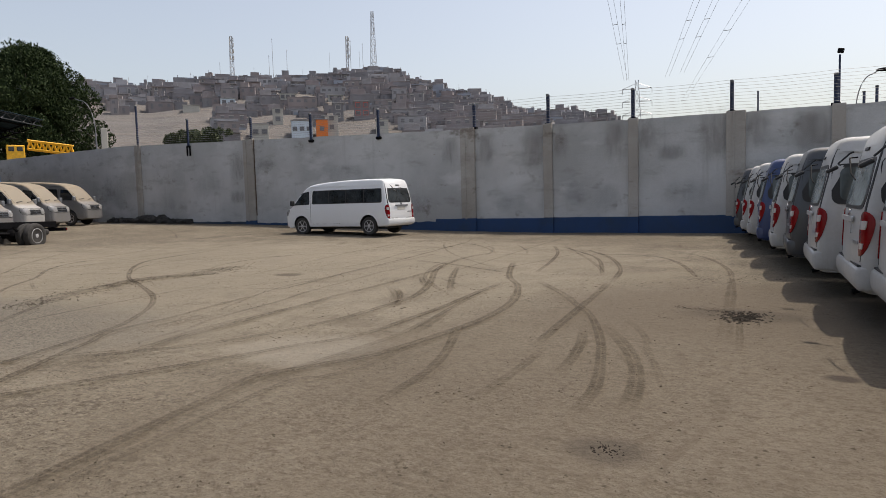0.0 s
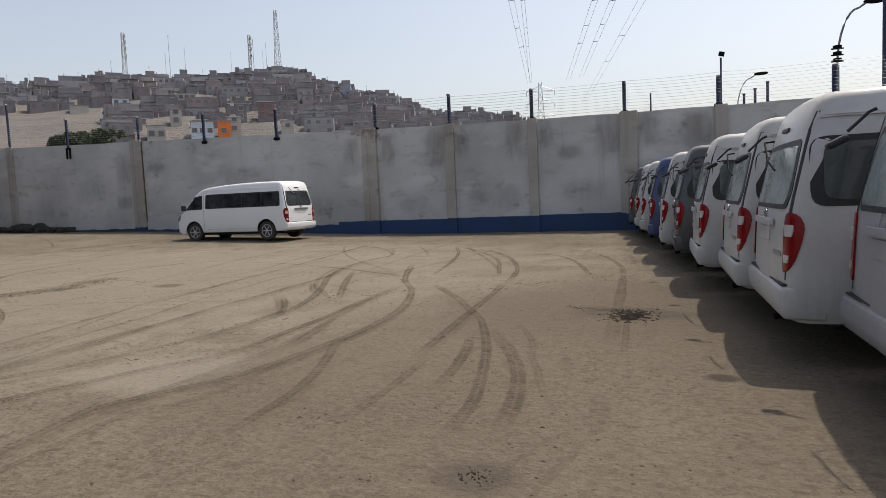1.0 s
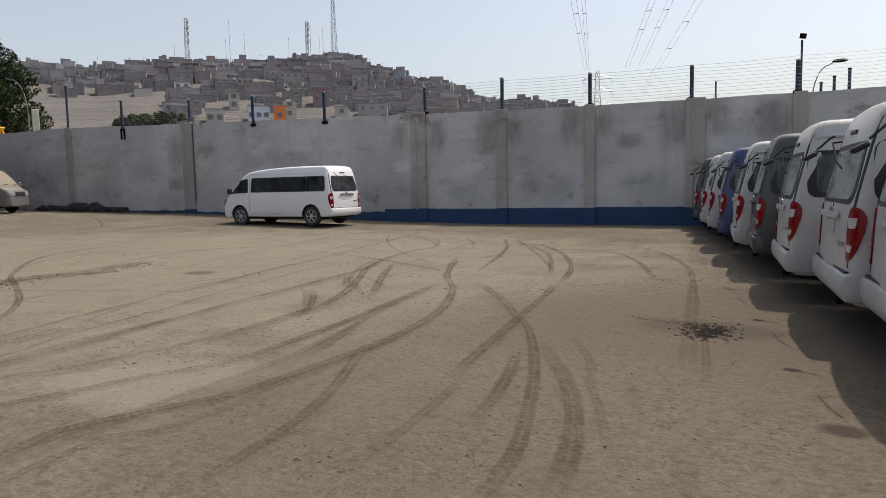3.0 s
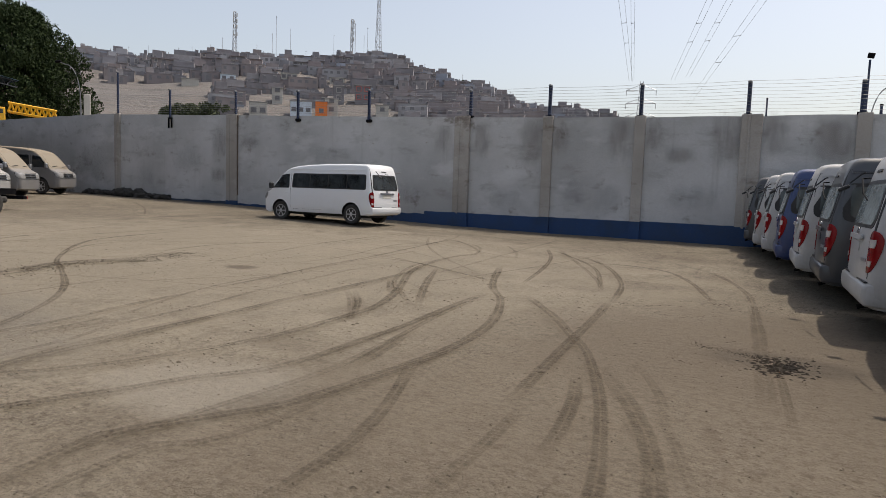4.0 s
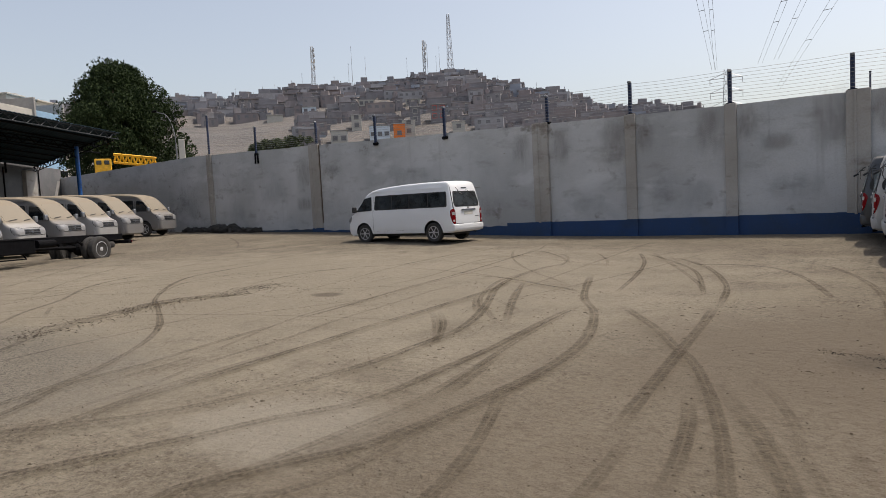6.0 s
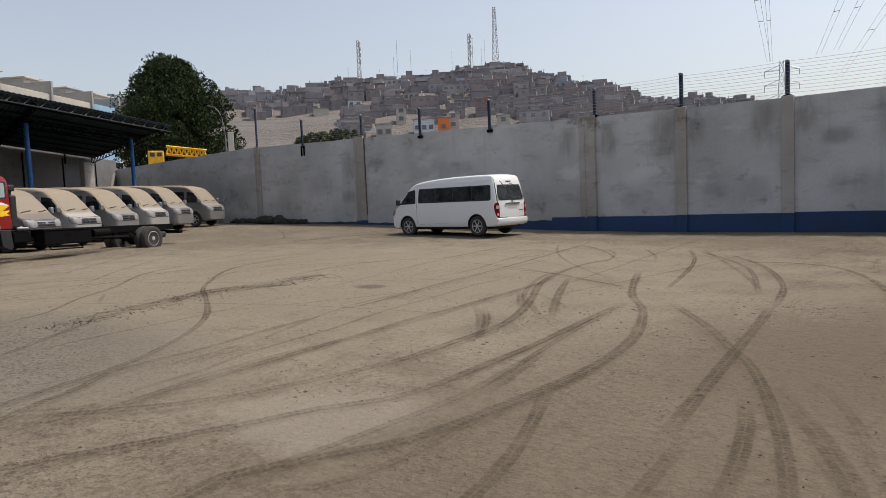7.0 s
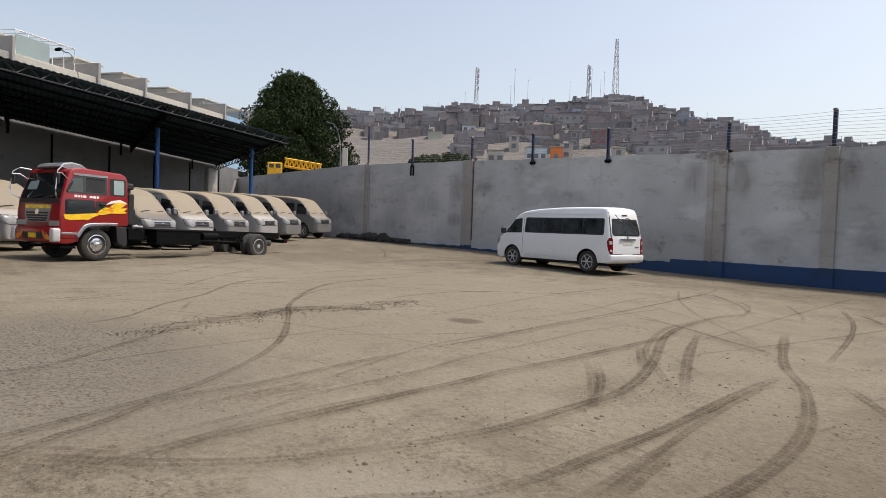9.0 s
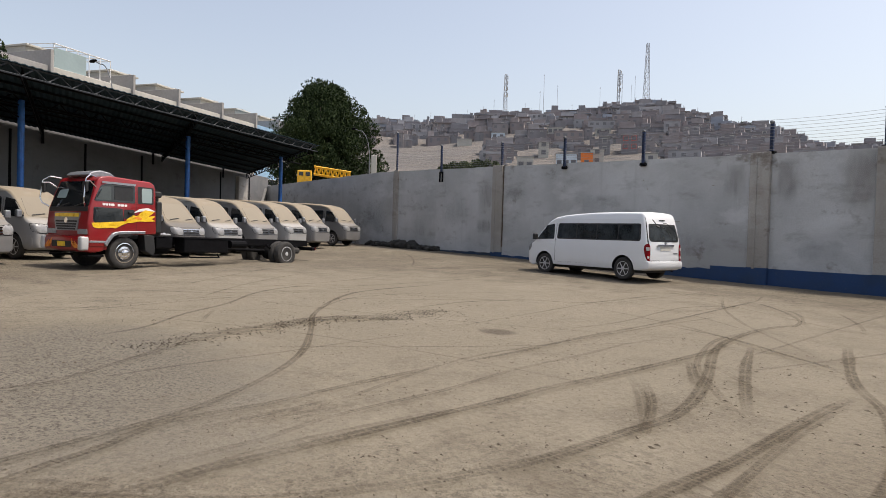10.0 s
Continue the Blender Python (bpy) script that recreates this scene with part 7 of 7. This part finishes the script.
def lattice_mast(az, el0, el1, dist, w0, w1, mat, label, head=False):
    a, b = far(az, el0, dist), far(az, el1, dist)
    h = b.z - a.z + 4
    m = empty("radio_mast", Matrix.Translation(a - Vector((0, 0, 4))) @ Matrix.Rotation(radians(az + 20), 4, "Z"))
    n = max(6, int(h / 3.2))
    bm = bmesh.new()
    cor = [(-1, -1), (1, -1), (1, 1), (-1, 1)]
    W = lambda i: w0 + (w1 - w0) * i / n
    for i in range(n):
        z0, z1 = h * i / n, h * (i + 1) / n
        for k in range(4):
            c, d = cor[k], cor[(k + 1) % 4]
            p = Vector((c[0] * W(i), c[1] * W(i), z0))
            q = Vector((c[0] * W(i + 1), c[1] * W(i + 1), z1))
            e = Vector((d[0] * W(i + 1), d[1] * W(i + 1), z1))
            rod(bm, p, q, 0.13, 4)
            rod(bm, p, e, 0.08, 4)
            rod(bm, q, e, 0.08, 4)
    part("lattice", bm, M[mat], m)
    if head:
        for k, z in enumerate((0.97, 0.86, 0.74, 0.6)):
            for c in cor[:3]:
                bm = bmesh.new()
                box(bm, (c[0] * (w1 + 0.4) - 0.2, c[1] * (w1 + 0.4) - 0.2, h * z - 2.2), (c[0] * (w1 + 0.4) + 0.2, c[1] * (w1 + 0.4) + 0.2, h * z), 0.05, 1)
                part("antenna", bm, M["pale_wall"], m)
    tagged(m, label, "mast")


lattice_mast(37.62, 11.1, 15.94, 395, 1.7, 0.6, "mast", "tall lattice radio mast on the hill top")
lattice_mast(49.42, 10.4, 13.74, 395, 1.1, 0.55, "mast", "lattice radio mast with antenna panels", True)
lattice_mast(39.87, 10.9, 13.98, 395, 0.7, 0.5, "mast", "slim lattice radio mast on the hill", True)


def thin_pole(az, el0, el1, dist, r, name="hill_pole", label="thin antenna pole on the hill"):
    a, b = far(az, el0, dist), far(az, el1, dist)
    m = empty(name, Matrix.Translation(a - Vector((0, 0, 5))))
    bm = bmesh.new()
    rod(bm, (0, 0, 0), (0, 0, b.z - a.z + 5), r, 5, r * 0.6)
    part("shaft", bm, M["mast"], m)
    bm = bmesh.new()
    rod(bm, (-0.5, 0, b.z - a.z + 4.2), (0.5, 0, b.z - a.z + 4.2), r * 0.6, 4)
    part("crossbar", bm, M["mast"], m)
    tagged(m, label, "antenna", "antenna poles on the hill")


for az, el0, el1, r in ((46.12, 10.25, 13.75, 0.16), (46.43, 10.25, 12.38, 0.14), (44.96, 10.15, 12.86, 0.13), (39.58, 10.55, 13.68, 0.2), (38.54, 10.75, 13.45, 0.12), (38.83, 10.75, 12.78, 0.1), (41.38, 10.45, 12.68, 0.1), (50.38, 9.75, 11.68, 0.14), (51.28, 9.75, 11.08, 0.1),
                        (52.68, 9.45, 10.78, 0.1), (55.88, 9.15, 10.48, 0.1), (47.68, 10.15, 11.38, 0.1), (43.68, 10.15, 11.28, 0.1), (33.58, 9.75, 10.78, 0.1), (26.08, 7.75, 8.68, 0.1), (30.28, 9.05, 9.98, 0.1), (57.28, 9.15, 10.28, 0.1)):
    thin_pole(az, el0, el1, 395, r)


# ---- trees and bushes ----
def leaf_cloud(bm, centre, rad, count, size, rng, squash=0.85):
    """Leaf blades scattered in and on a lumpy ball."""
    for _ in range(count):
        d = Vector((rng.gauss(0, 1), rng.gauss(0, 1), rng.gauss(0, 1))).normalized()
        r = rad * rng.uniform(0.55, 1.05) ** 0.6
        p = centre + Vector((d.x * r, d.y * r, d.z * r * squash))
        q = Euler((rng.uniform(0, 6.3), rng.uniform(0, 6.3), rng.uniform(0, 6.3))).to_matrix()
        s = size * rng.uniform(0.6, 1.4)
        v = [bm.verts.new(p + q @ Vector(c) * s) for c in ((-0.5, 0, 0), (0, -0.28, 0.06), (0.6, 0, 0), (0, 0.28, 0.06))]
        bm.faces.new(v)


def make_tree(base, height, width, seed, label, leaf=0.42, clumps=120, per=120):
    rng = random.Random(seed)
    t = empty("tree", Matrix.Translation(base))
    bm = bmesh.new()
    th = height * 0.33
    pts = [Vector((0, 0, -0.3)), Vector((0.1, 0.05, th * 0.5)), Vector((0.0, 0.1, th))]
    rod(bm, pts[0], pts[1], 0.42, 9, 0.33)
    rod(bm, pts[1], pts[2], 0.33, 9, 0.26)
    tips = []
    for i in range(11):
        a = 2 * math.pi * i / 11 + rng.uniform(-0.2, 0.2)
        l = rng.uniform(0.22, 0.4) * width
        e = pts[2] + Vector((math.cos(a) * l, math.sin(a) * l, rng.uniform(0.12, 0.5) * height))
        mid = pts[2].lerp(e, 0.5) + Vector((0, 0, 0.4))
        rod(bm, pts[2], mid, 0.17, 6, 0.11)
        rod(bm, mid, e, 0.11, 6, 0.04)
        tips.append(e)
    part("trunk", bm, M["bark"], t, smooth=True)
    bm = bmesh.new()
    for i in range(clumps):
        z = rng.uniform(0.0, 1.0) ** 0.85
        prof = math.sin(math.pi * min(1, 0.16 + 0.84 * z)) ** 0.55 if z < 0.985 else 0.25
        a = rng.uniform(0, 2 * math.pi)
        rr = width * 0.5 * prof * math.sqrt(rng.uniform(0.15, 1.0)) * (0.9 + 0.22 * math.sin(3 * a + seed) + 0.1 * math.sin(7 * a))
        c = Vector((math.cos(a) * rr, math.sin(a) * rr, height * (0.24 + 0.7 * z)))
        leaf_cloud(bm, c, rng.uniform(0.07, 0.13) * width, per, leaf, rng)
    part("crown", bm, M["leaf"], t, "dense dark green leaves")
    tagged(t, label, "tree")


tb = far(65.2, 0, 72, LATE)
make_tree(Vector((tb.x, tb.y, 0)), 17.7, 11.6, 4, "large dark green broad-leaved tree behind the wall", 0.23, 380, 250)
tb = far(91.7, 0, 52, LATE)
make_tree(Vector((tb.x, tb.y, 0)), 15.6, 7.0, 9, "green tree behind the shelter", 0.3, 60, 90)


def bush(az, el, dist, w, h, seed, name="bush", label="dusty green bush on the slope"):
    rng = random.Random(seed)
    p = far(az, el, dist)
    b = empty(name, Matrix.Translation(p))
    bm = bmesh.new()
    for i in range(5):
        rod(bm, (0, 0, -3), (rng.uniform(-w / 4, w / 4), rng.uniform(-1, 1), h * 0.5), 0.12, 5, 0.05)
    part("stem", bm, M["bark"], b)
    bm = bmesh.new()
    for i in range(26):
        leaf_cloud(bm, Vector((rng.gauss(0, w * 0.22), rng.gauss(0, w * 0.12), rng.uniform(-0.2, 0.75) * h)), rng.uniform(0.1, 0.18) * w, 60, 0.9, rng)
    part("foliage", bm, M["bush"], b)
    tagged(b, label, "bush", "bushes on the hill")


bush(51.6, 5.45, 186, 8, 4.6, 2)
bush(53.0, 5.3, 184, 9, 3.2, 3)
bush(54.6, 5.3, 184, 6, 2.0, 7)
bush(29.6, 8.8, 385, 8, 5.0, 5, "hill_tree", "small round tree on the ridge")


# ---- terrace of houses behind the shelter ----
def terrace():
    rot = Matrix.Rotation(math.atan2(D.y, D.x), 4, "Z")
    for i, (s, e, wallm, glazed) in enumerate(((36, 54, "grey_wall", False), (54, 64.5, "pale_wall", True), (64.5, 71.8, "pale_wall", False), (71.8, 80.2, "pale_wall", False), (80.2, 88, "pale_wall", False), (88, 94, "blue_wall", False), (94, 104, "pale_wall", False))):
        w = e - s
        h = 16.95
        p = along(s, -56)
        hs = empty("terrace_house", Matrix.Translation((p.x, p.y, 0)) @ rot)
        bm = bmesh.new()
        box(bm, (0, 0, -0.2), (w, 12, h), 0.04, 1)
        part("wall", bm, M[wallm], hs)
        bm = bmesh.new()
        box(bm, (w - 0.25, -0.3, h - 3.2), (w + 0.1, 8, h + 1.6), 0.03, 1)
        part("party_wall", bm, M["grey_wall"], hs, "grey dividing wall above the roof")
        bm = bmesh.new()
        box(bm, (0.5, 4, h), (w * 0.6, 11, h + 2.4), 0.03, 1)
        box(bm, (0.3, 3.6, h + 2.4), (w * 0.6 + 0.2, 11.2, h + 2.6), 0.03, 1)
        part("roof_room", bm, M["pale_wall"], hs)
        bm = bmesh.new()
        box(bm, (w * 0.62, 5, h), (w * 0.74, 6.4, h + 3.1), 0.04, 1)
        part("chimney", bm, M["grey_wall"], hs)
        for fl in range(1, 6):
            for k in range(4):
                x0 = w * (0.08 + 0.23 * k)
                z0 = fl * 2.75 - 0.1
                if z0 + 1 > h:
                    continue
                bm = bmesh.new()
                box(bm, (x0, -0.03, z0), (x0 + 1.5, 0.12, z0 + 1.0), 0.02, 1)
                wd = part("window", bm, M["pale_wall"], hs)
                for q in (0.08, 0.79):
                    bm = bmesh.new()
                    box(bm, (x0 + q, -0.05, z0 + 0.08), (x0 + q + 0.63, 0.0, z0 + 0.92))
                    part("pane", bm, M["glass"], wd)
        if glazed:
            for q in range(6):
                bm = bmesh.new()
                pipe(bm, [(0.6 + q * 1.4, 0.3, h), (0.6 + q * 1.4, 0.3, h + 2.4), (0.6 + q * 1.4, 4, h + 2.6)], 0.06, 5)
                part("pergola_frame", bm, M["vinyl_white"], hs, "white roof pergola frame")
            bm = bmesh.new()
            rod(bm, (0.6, 0.3, h + 2.4), (7.6, 0.3, h + 2.4), 0.07, 5)
            part("pergola_rail", bm, M["vinyl_white"], hs)
            bm = bmesh.new()
            box(bm, (0.6, 0.25, h), (4.4, 0.3, h + 2.0))
            part("glass_screen", bm, M["glass_pale"], hs)
        tagged(hs, {"pale_wall": "cream rendered terrace house with flat roof", "grey_wall": "grey rendered terrace house with flat roof", "blue_wall": "light blue terrace house with flat roof"}[wallm], "house", "terrace houses")


terrace()


# ---- street lamps, pylon, cables ----
def street_lamp(base, height, reach, turn, label, r=0.07, collar=False):
    m = empty("street_lamp", Matrix.Translation(base) @ Matrix.Rotation(radians(turn), 4, "Z"))
    bm = bmesh.new()
    rod(bm, (0, 0, 0), (0, 0, height * 0.72), r * 1.5, 10, r)
    part("pole", bm, M["tube"], m)
    bm = bmesh.new()
    pts = [(0, 0, height * 0.72)]
    for k in range(1, 9):
        a = math.pi / 2 * k / 8
        pts.append((reach * 0.75 * (1 - math.cos(a)), 0, height * 0.72 + height * 0.26 * math.sin(a)))
    pts.append((reach, 0, height * 1.0))
    pipe(bm, pts, r * 0.55, 8)
    part("arm", bm, M["tube"], m)
    bm = bmesh.new()
    bmesh.ops.create_uvsphere(bm, u_segments=14, v_segments=8, radius=0.5, matrix=Matrix.Translation((reach + 0.3, 0, height * 1.005)) @ Matrix.Diagonal((0.85, 0.3, 0.22, 1)))
    part("lamp_head", bm, M["darksteel"], m, smooth=True)
    if collar:
        bm = bmesh.new()
        for z in (0.74, 0.77, 0.8):
            rod(bm, (0, 0, height * z), (0, 0, height * z + 0.12), r * 2.1, 10)
            rod(bm, (-0.22, 0, height * z), (0.22, 0, height * z), 0.03, 6)
        part("collar", bm, M["darksteel"], m)
    tagged(m, label, "street lamp", "street lamps")


p = far(-0.6, 0, 46, EARLY)
street_lamp(Vector((p.x, p.y, 0)), 8.4, 1.1, 0, "grey street lamp with a curved arm behind the wall", 0.06)
p = far(-7.72, 0, 30, EARLY)
street_lamp(Vector((p.x, p.y, 0)), 8.3, 1.0, 8, "dark street lamp with clamps and a curved arm", 0.075, True)
p = far(81.45, 0, 47, LATE)
street_lamp(Vector((p.x, p.y, 0)), 12.15, 2.3, 180 + 20, "grey street lamp behind the shelter", 0.06)
p = far(61.15, 0, 60, LATE)
street_lamp(Vector((p.x, p.y, 0)), 11.1, 2.6, 184, "grey street lamp beside the tree", 0.06)


def flood_light(x, y, top):
    m = empty("flood_light", pose(x, y, 0))
    bm = bmesh.new()
    rod(bm, (0, 0, 3.5), (0, 0, top - 0.15), 0.03, 8)
    part("pole", bm, M["post"], m)
    bm = bmesh.new()
    box(bm, (-0.06, -0.08, top - 0.1), (0.12, 0.05, top + 0.04), 0.015, 1, m=Matrix.Translation((0, 0, top)) @ Matrix.Rotation(radians(12), 4, "Y") @ Matrix.Translation((0, 0, -top)))
    part("lamp_box", bm, M["darksteel"], m)
    tagged(m, "small flood light on a thin pole at the wall", "flood light")


flood_light(2.0, WALL_Y + 0.33, 5.8)


def plain_pole(x, y, top, r, label):
    m = empty("pole", pose(x, y, 0))
    bm = bmesh.new()
    rod(bm, (0, 0, 0), (0, 0, top), r, 10)
    part("shaft", bm, M["post"], m)
    bm = bmesh.new()
    rod(bm, (0, 0, top), (0, 0, top + 0.06), r * 1.2, 10)
    part("cap", bm, M["darksteel"], m)
    tagged(m, label, "pole", "poles behind the wall")


plain_pole(7.15, 31.9, 8.4, 0.09, "tall dark blue steel pole behind the wall")
for az, d, el in ((-1.16, 40, 7.17), (-1.99, 37, 7.51), (-2.93, 34, 7.96), (6.08, 60, 7.89)):
    p = far(az, el, d, EARLY)
    plain_pole(p.x, p.y, p.z, 0.07, "dark steel pole behind the wall")


def pylon(az, dist, height, arm):
    p = far(az, 0, dist)
    m = empty("power_pylon", Matrix.Translation((p.x, p.y, 0)) @ Matrix.Rotation(radians(az), 4, "Z"))
    bm = bmesh.new()
    n = 14
    W = lambda i: 3.2 * (1 - i / n) ** 1.3 + 0.55
    cor = [(-1, -1), (1, -1), (1, 1), (-1, 1)]
    for i in range(n):
        z0, z1 = height * i / n, height * (i + 1) / n
        for k in range(4):
            c, d = cor[k], cor[(k + 1) % 4]
            a = Vector((c[0] * W(i), c[1] * W(i), z0))
            b = Vector((c[0] * W(i + 1), c[1] * W(i + 1), z1))
            e = Vector((d[0] * W(i + 1), d[1] * W(i + 1), z1))
            rod(bm, a, b, 0.12, 4)
            rod(bm, a, e, 0.07, 4)
    part("tower", bm, M["steel"], m)
    for z in (height * 0.93, height * 0.82, height * 0.71):
        for s in (-1, 1):
            bm = bmesh.new()
            rod(bm, (s * 0.5, 0, z), (s * arm, 0, z), 0.1, 4)
            rod(bm, (s * 0.5, 0, z + 1.8), (s * arm, 0, z), 0.08, 4)
            rod(bm, (s * arm, 0, z), (s * arm, 0, z - 2), 0.1, 5)
            part("arm", bm, M["steel"], m)
    tagged(m, "steel lattice power pylon in the distance", "pylon")


pylon(15.2, 250, 43.2, 5.2)
for (ax, ay, az_), (bx, by, bz), gap in (((-49.5, 183.1, 32.4), (-29.8, 107.6, 31.3), 0.9), ((-49.0, 183.2, 32.4), (-28.2, 108.0, 31.2), 0.6), ((-35.4, 169.2, 29.8), (-17.4, 108.6, 29.8), 0.9), ((-31.8, 167.9, 29.9), (-15.0, 110.1, 29.8), 0.9), ((-41.9, 217.9, 29.8), (-11.1, 112.6, 29.9), 1.2)):
    a, b = Vector((ax, ay, az_)), Vector((bx, by, bz))
    e = a + (b - a) * 2.0
    cb = empty("power_cable", pose(0, 0, 0))
    for s in (-0.5, 0.5):
        bm = bmesh.new()
        o = Vector((gap * s, 0, 0))
        pipe(bm, [a + o + (e - a) * k / 12 for k in range(13)], 0.022, 4)
        part("conductor", bm, M["tube"], cb)
    for f in (0.62, 0.83, 1.06):
        c = a + (b - a) * f
        bm = bmesh.new()
        rod(bm, c - Vector((gap / 2, 0, 0)), c + Vector((gap / 2, 0, 0)), 0.05, 5)
        part("spacer", bm, M["tube"], cb)
    tagged(cb, "pair of overhead power conductors with spacers", "cable", "overhead power cables")


# ---- yellow crane behind the wall ----
def crane():
    p = far(66.6, 0, 62, LATE)
    m = empty("yellow_crane", Matrix.Translation((p.x, p.y, 0)) @ Matrix.Rotation(radians(64.9), 4, "Z"))
    bm = bmesh.new()
    box(bm, (-0.7, -0.6, 1.2), (0.6, 0.6, 6.95), 0.05, 1)
    part("cabin", bm, M["yellow"], m)
    bm = bmesh.new()
    for x in (-0.35, 0.25):
        box(bm, (x - 0.2, -0.65, 6.45), (x + 0.2, -0.55, 6.8), 0.03, 1)
    part("window", bm, M["glass"], m)
    bm = bmesh.new()
    lattice(bm, (0.8, 0, 6.7), (4.2, 0, 6.3), 0.7, 8, 0.07)
    lattice(bm, (0.8, 0.8, 6.7), (4.2, 0.8, 6.3), 0.7, 8, 0.07)
    part("boom", bm, M["yellow"], m, "yellow lattice boom")
    bm = bmesh.new()
    box(bm, (-2.4, -1.2, 0), (2.0, 1.2, 1.2), 0.1, 2)
    part("base", bm, M["darksteel"], m)
    tagged(m, "yellow crane with lattice boom behind the wall", "crane")
    # pale gatepost by the tree
    q = far(60.77, 0, 52, LATE)
    bm = bmesh.new()
    box(bm, (-0.22, -0.2, 0), (0.22, 0.2, 7.5), 0.03, 1)
    ob = link("gate_post", bm, M["pale_wall"])
    ob.matrix_basis = Matrix.Translation((q.x, q.y, 0)) @ Matrix.Rotation(radians(60.8), 4, "Z")
    tagged(ob, "white gate post behind the wall", "gate post")


crane()
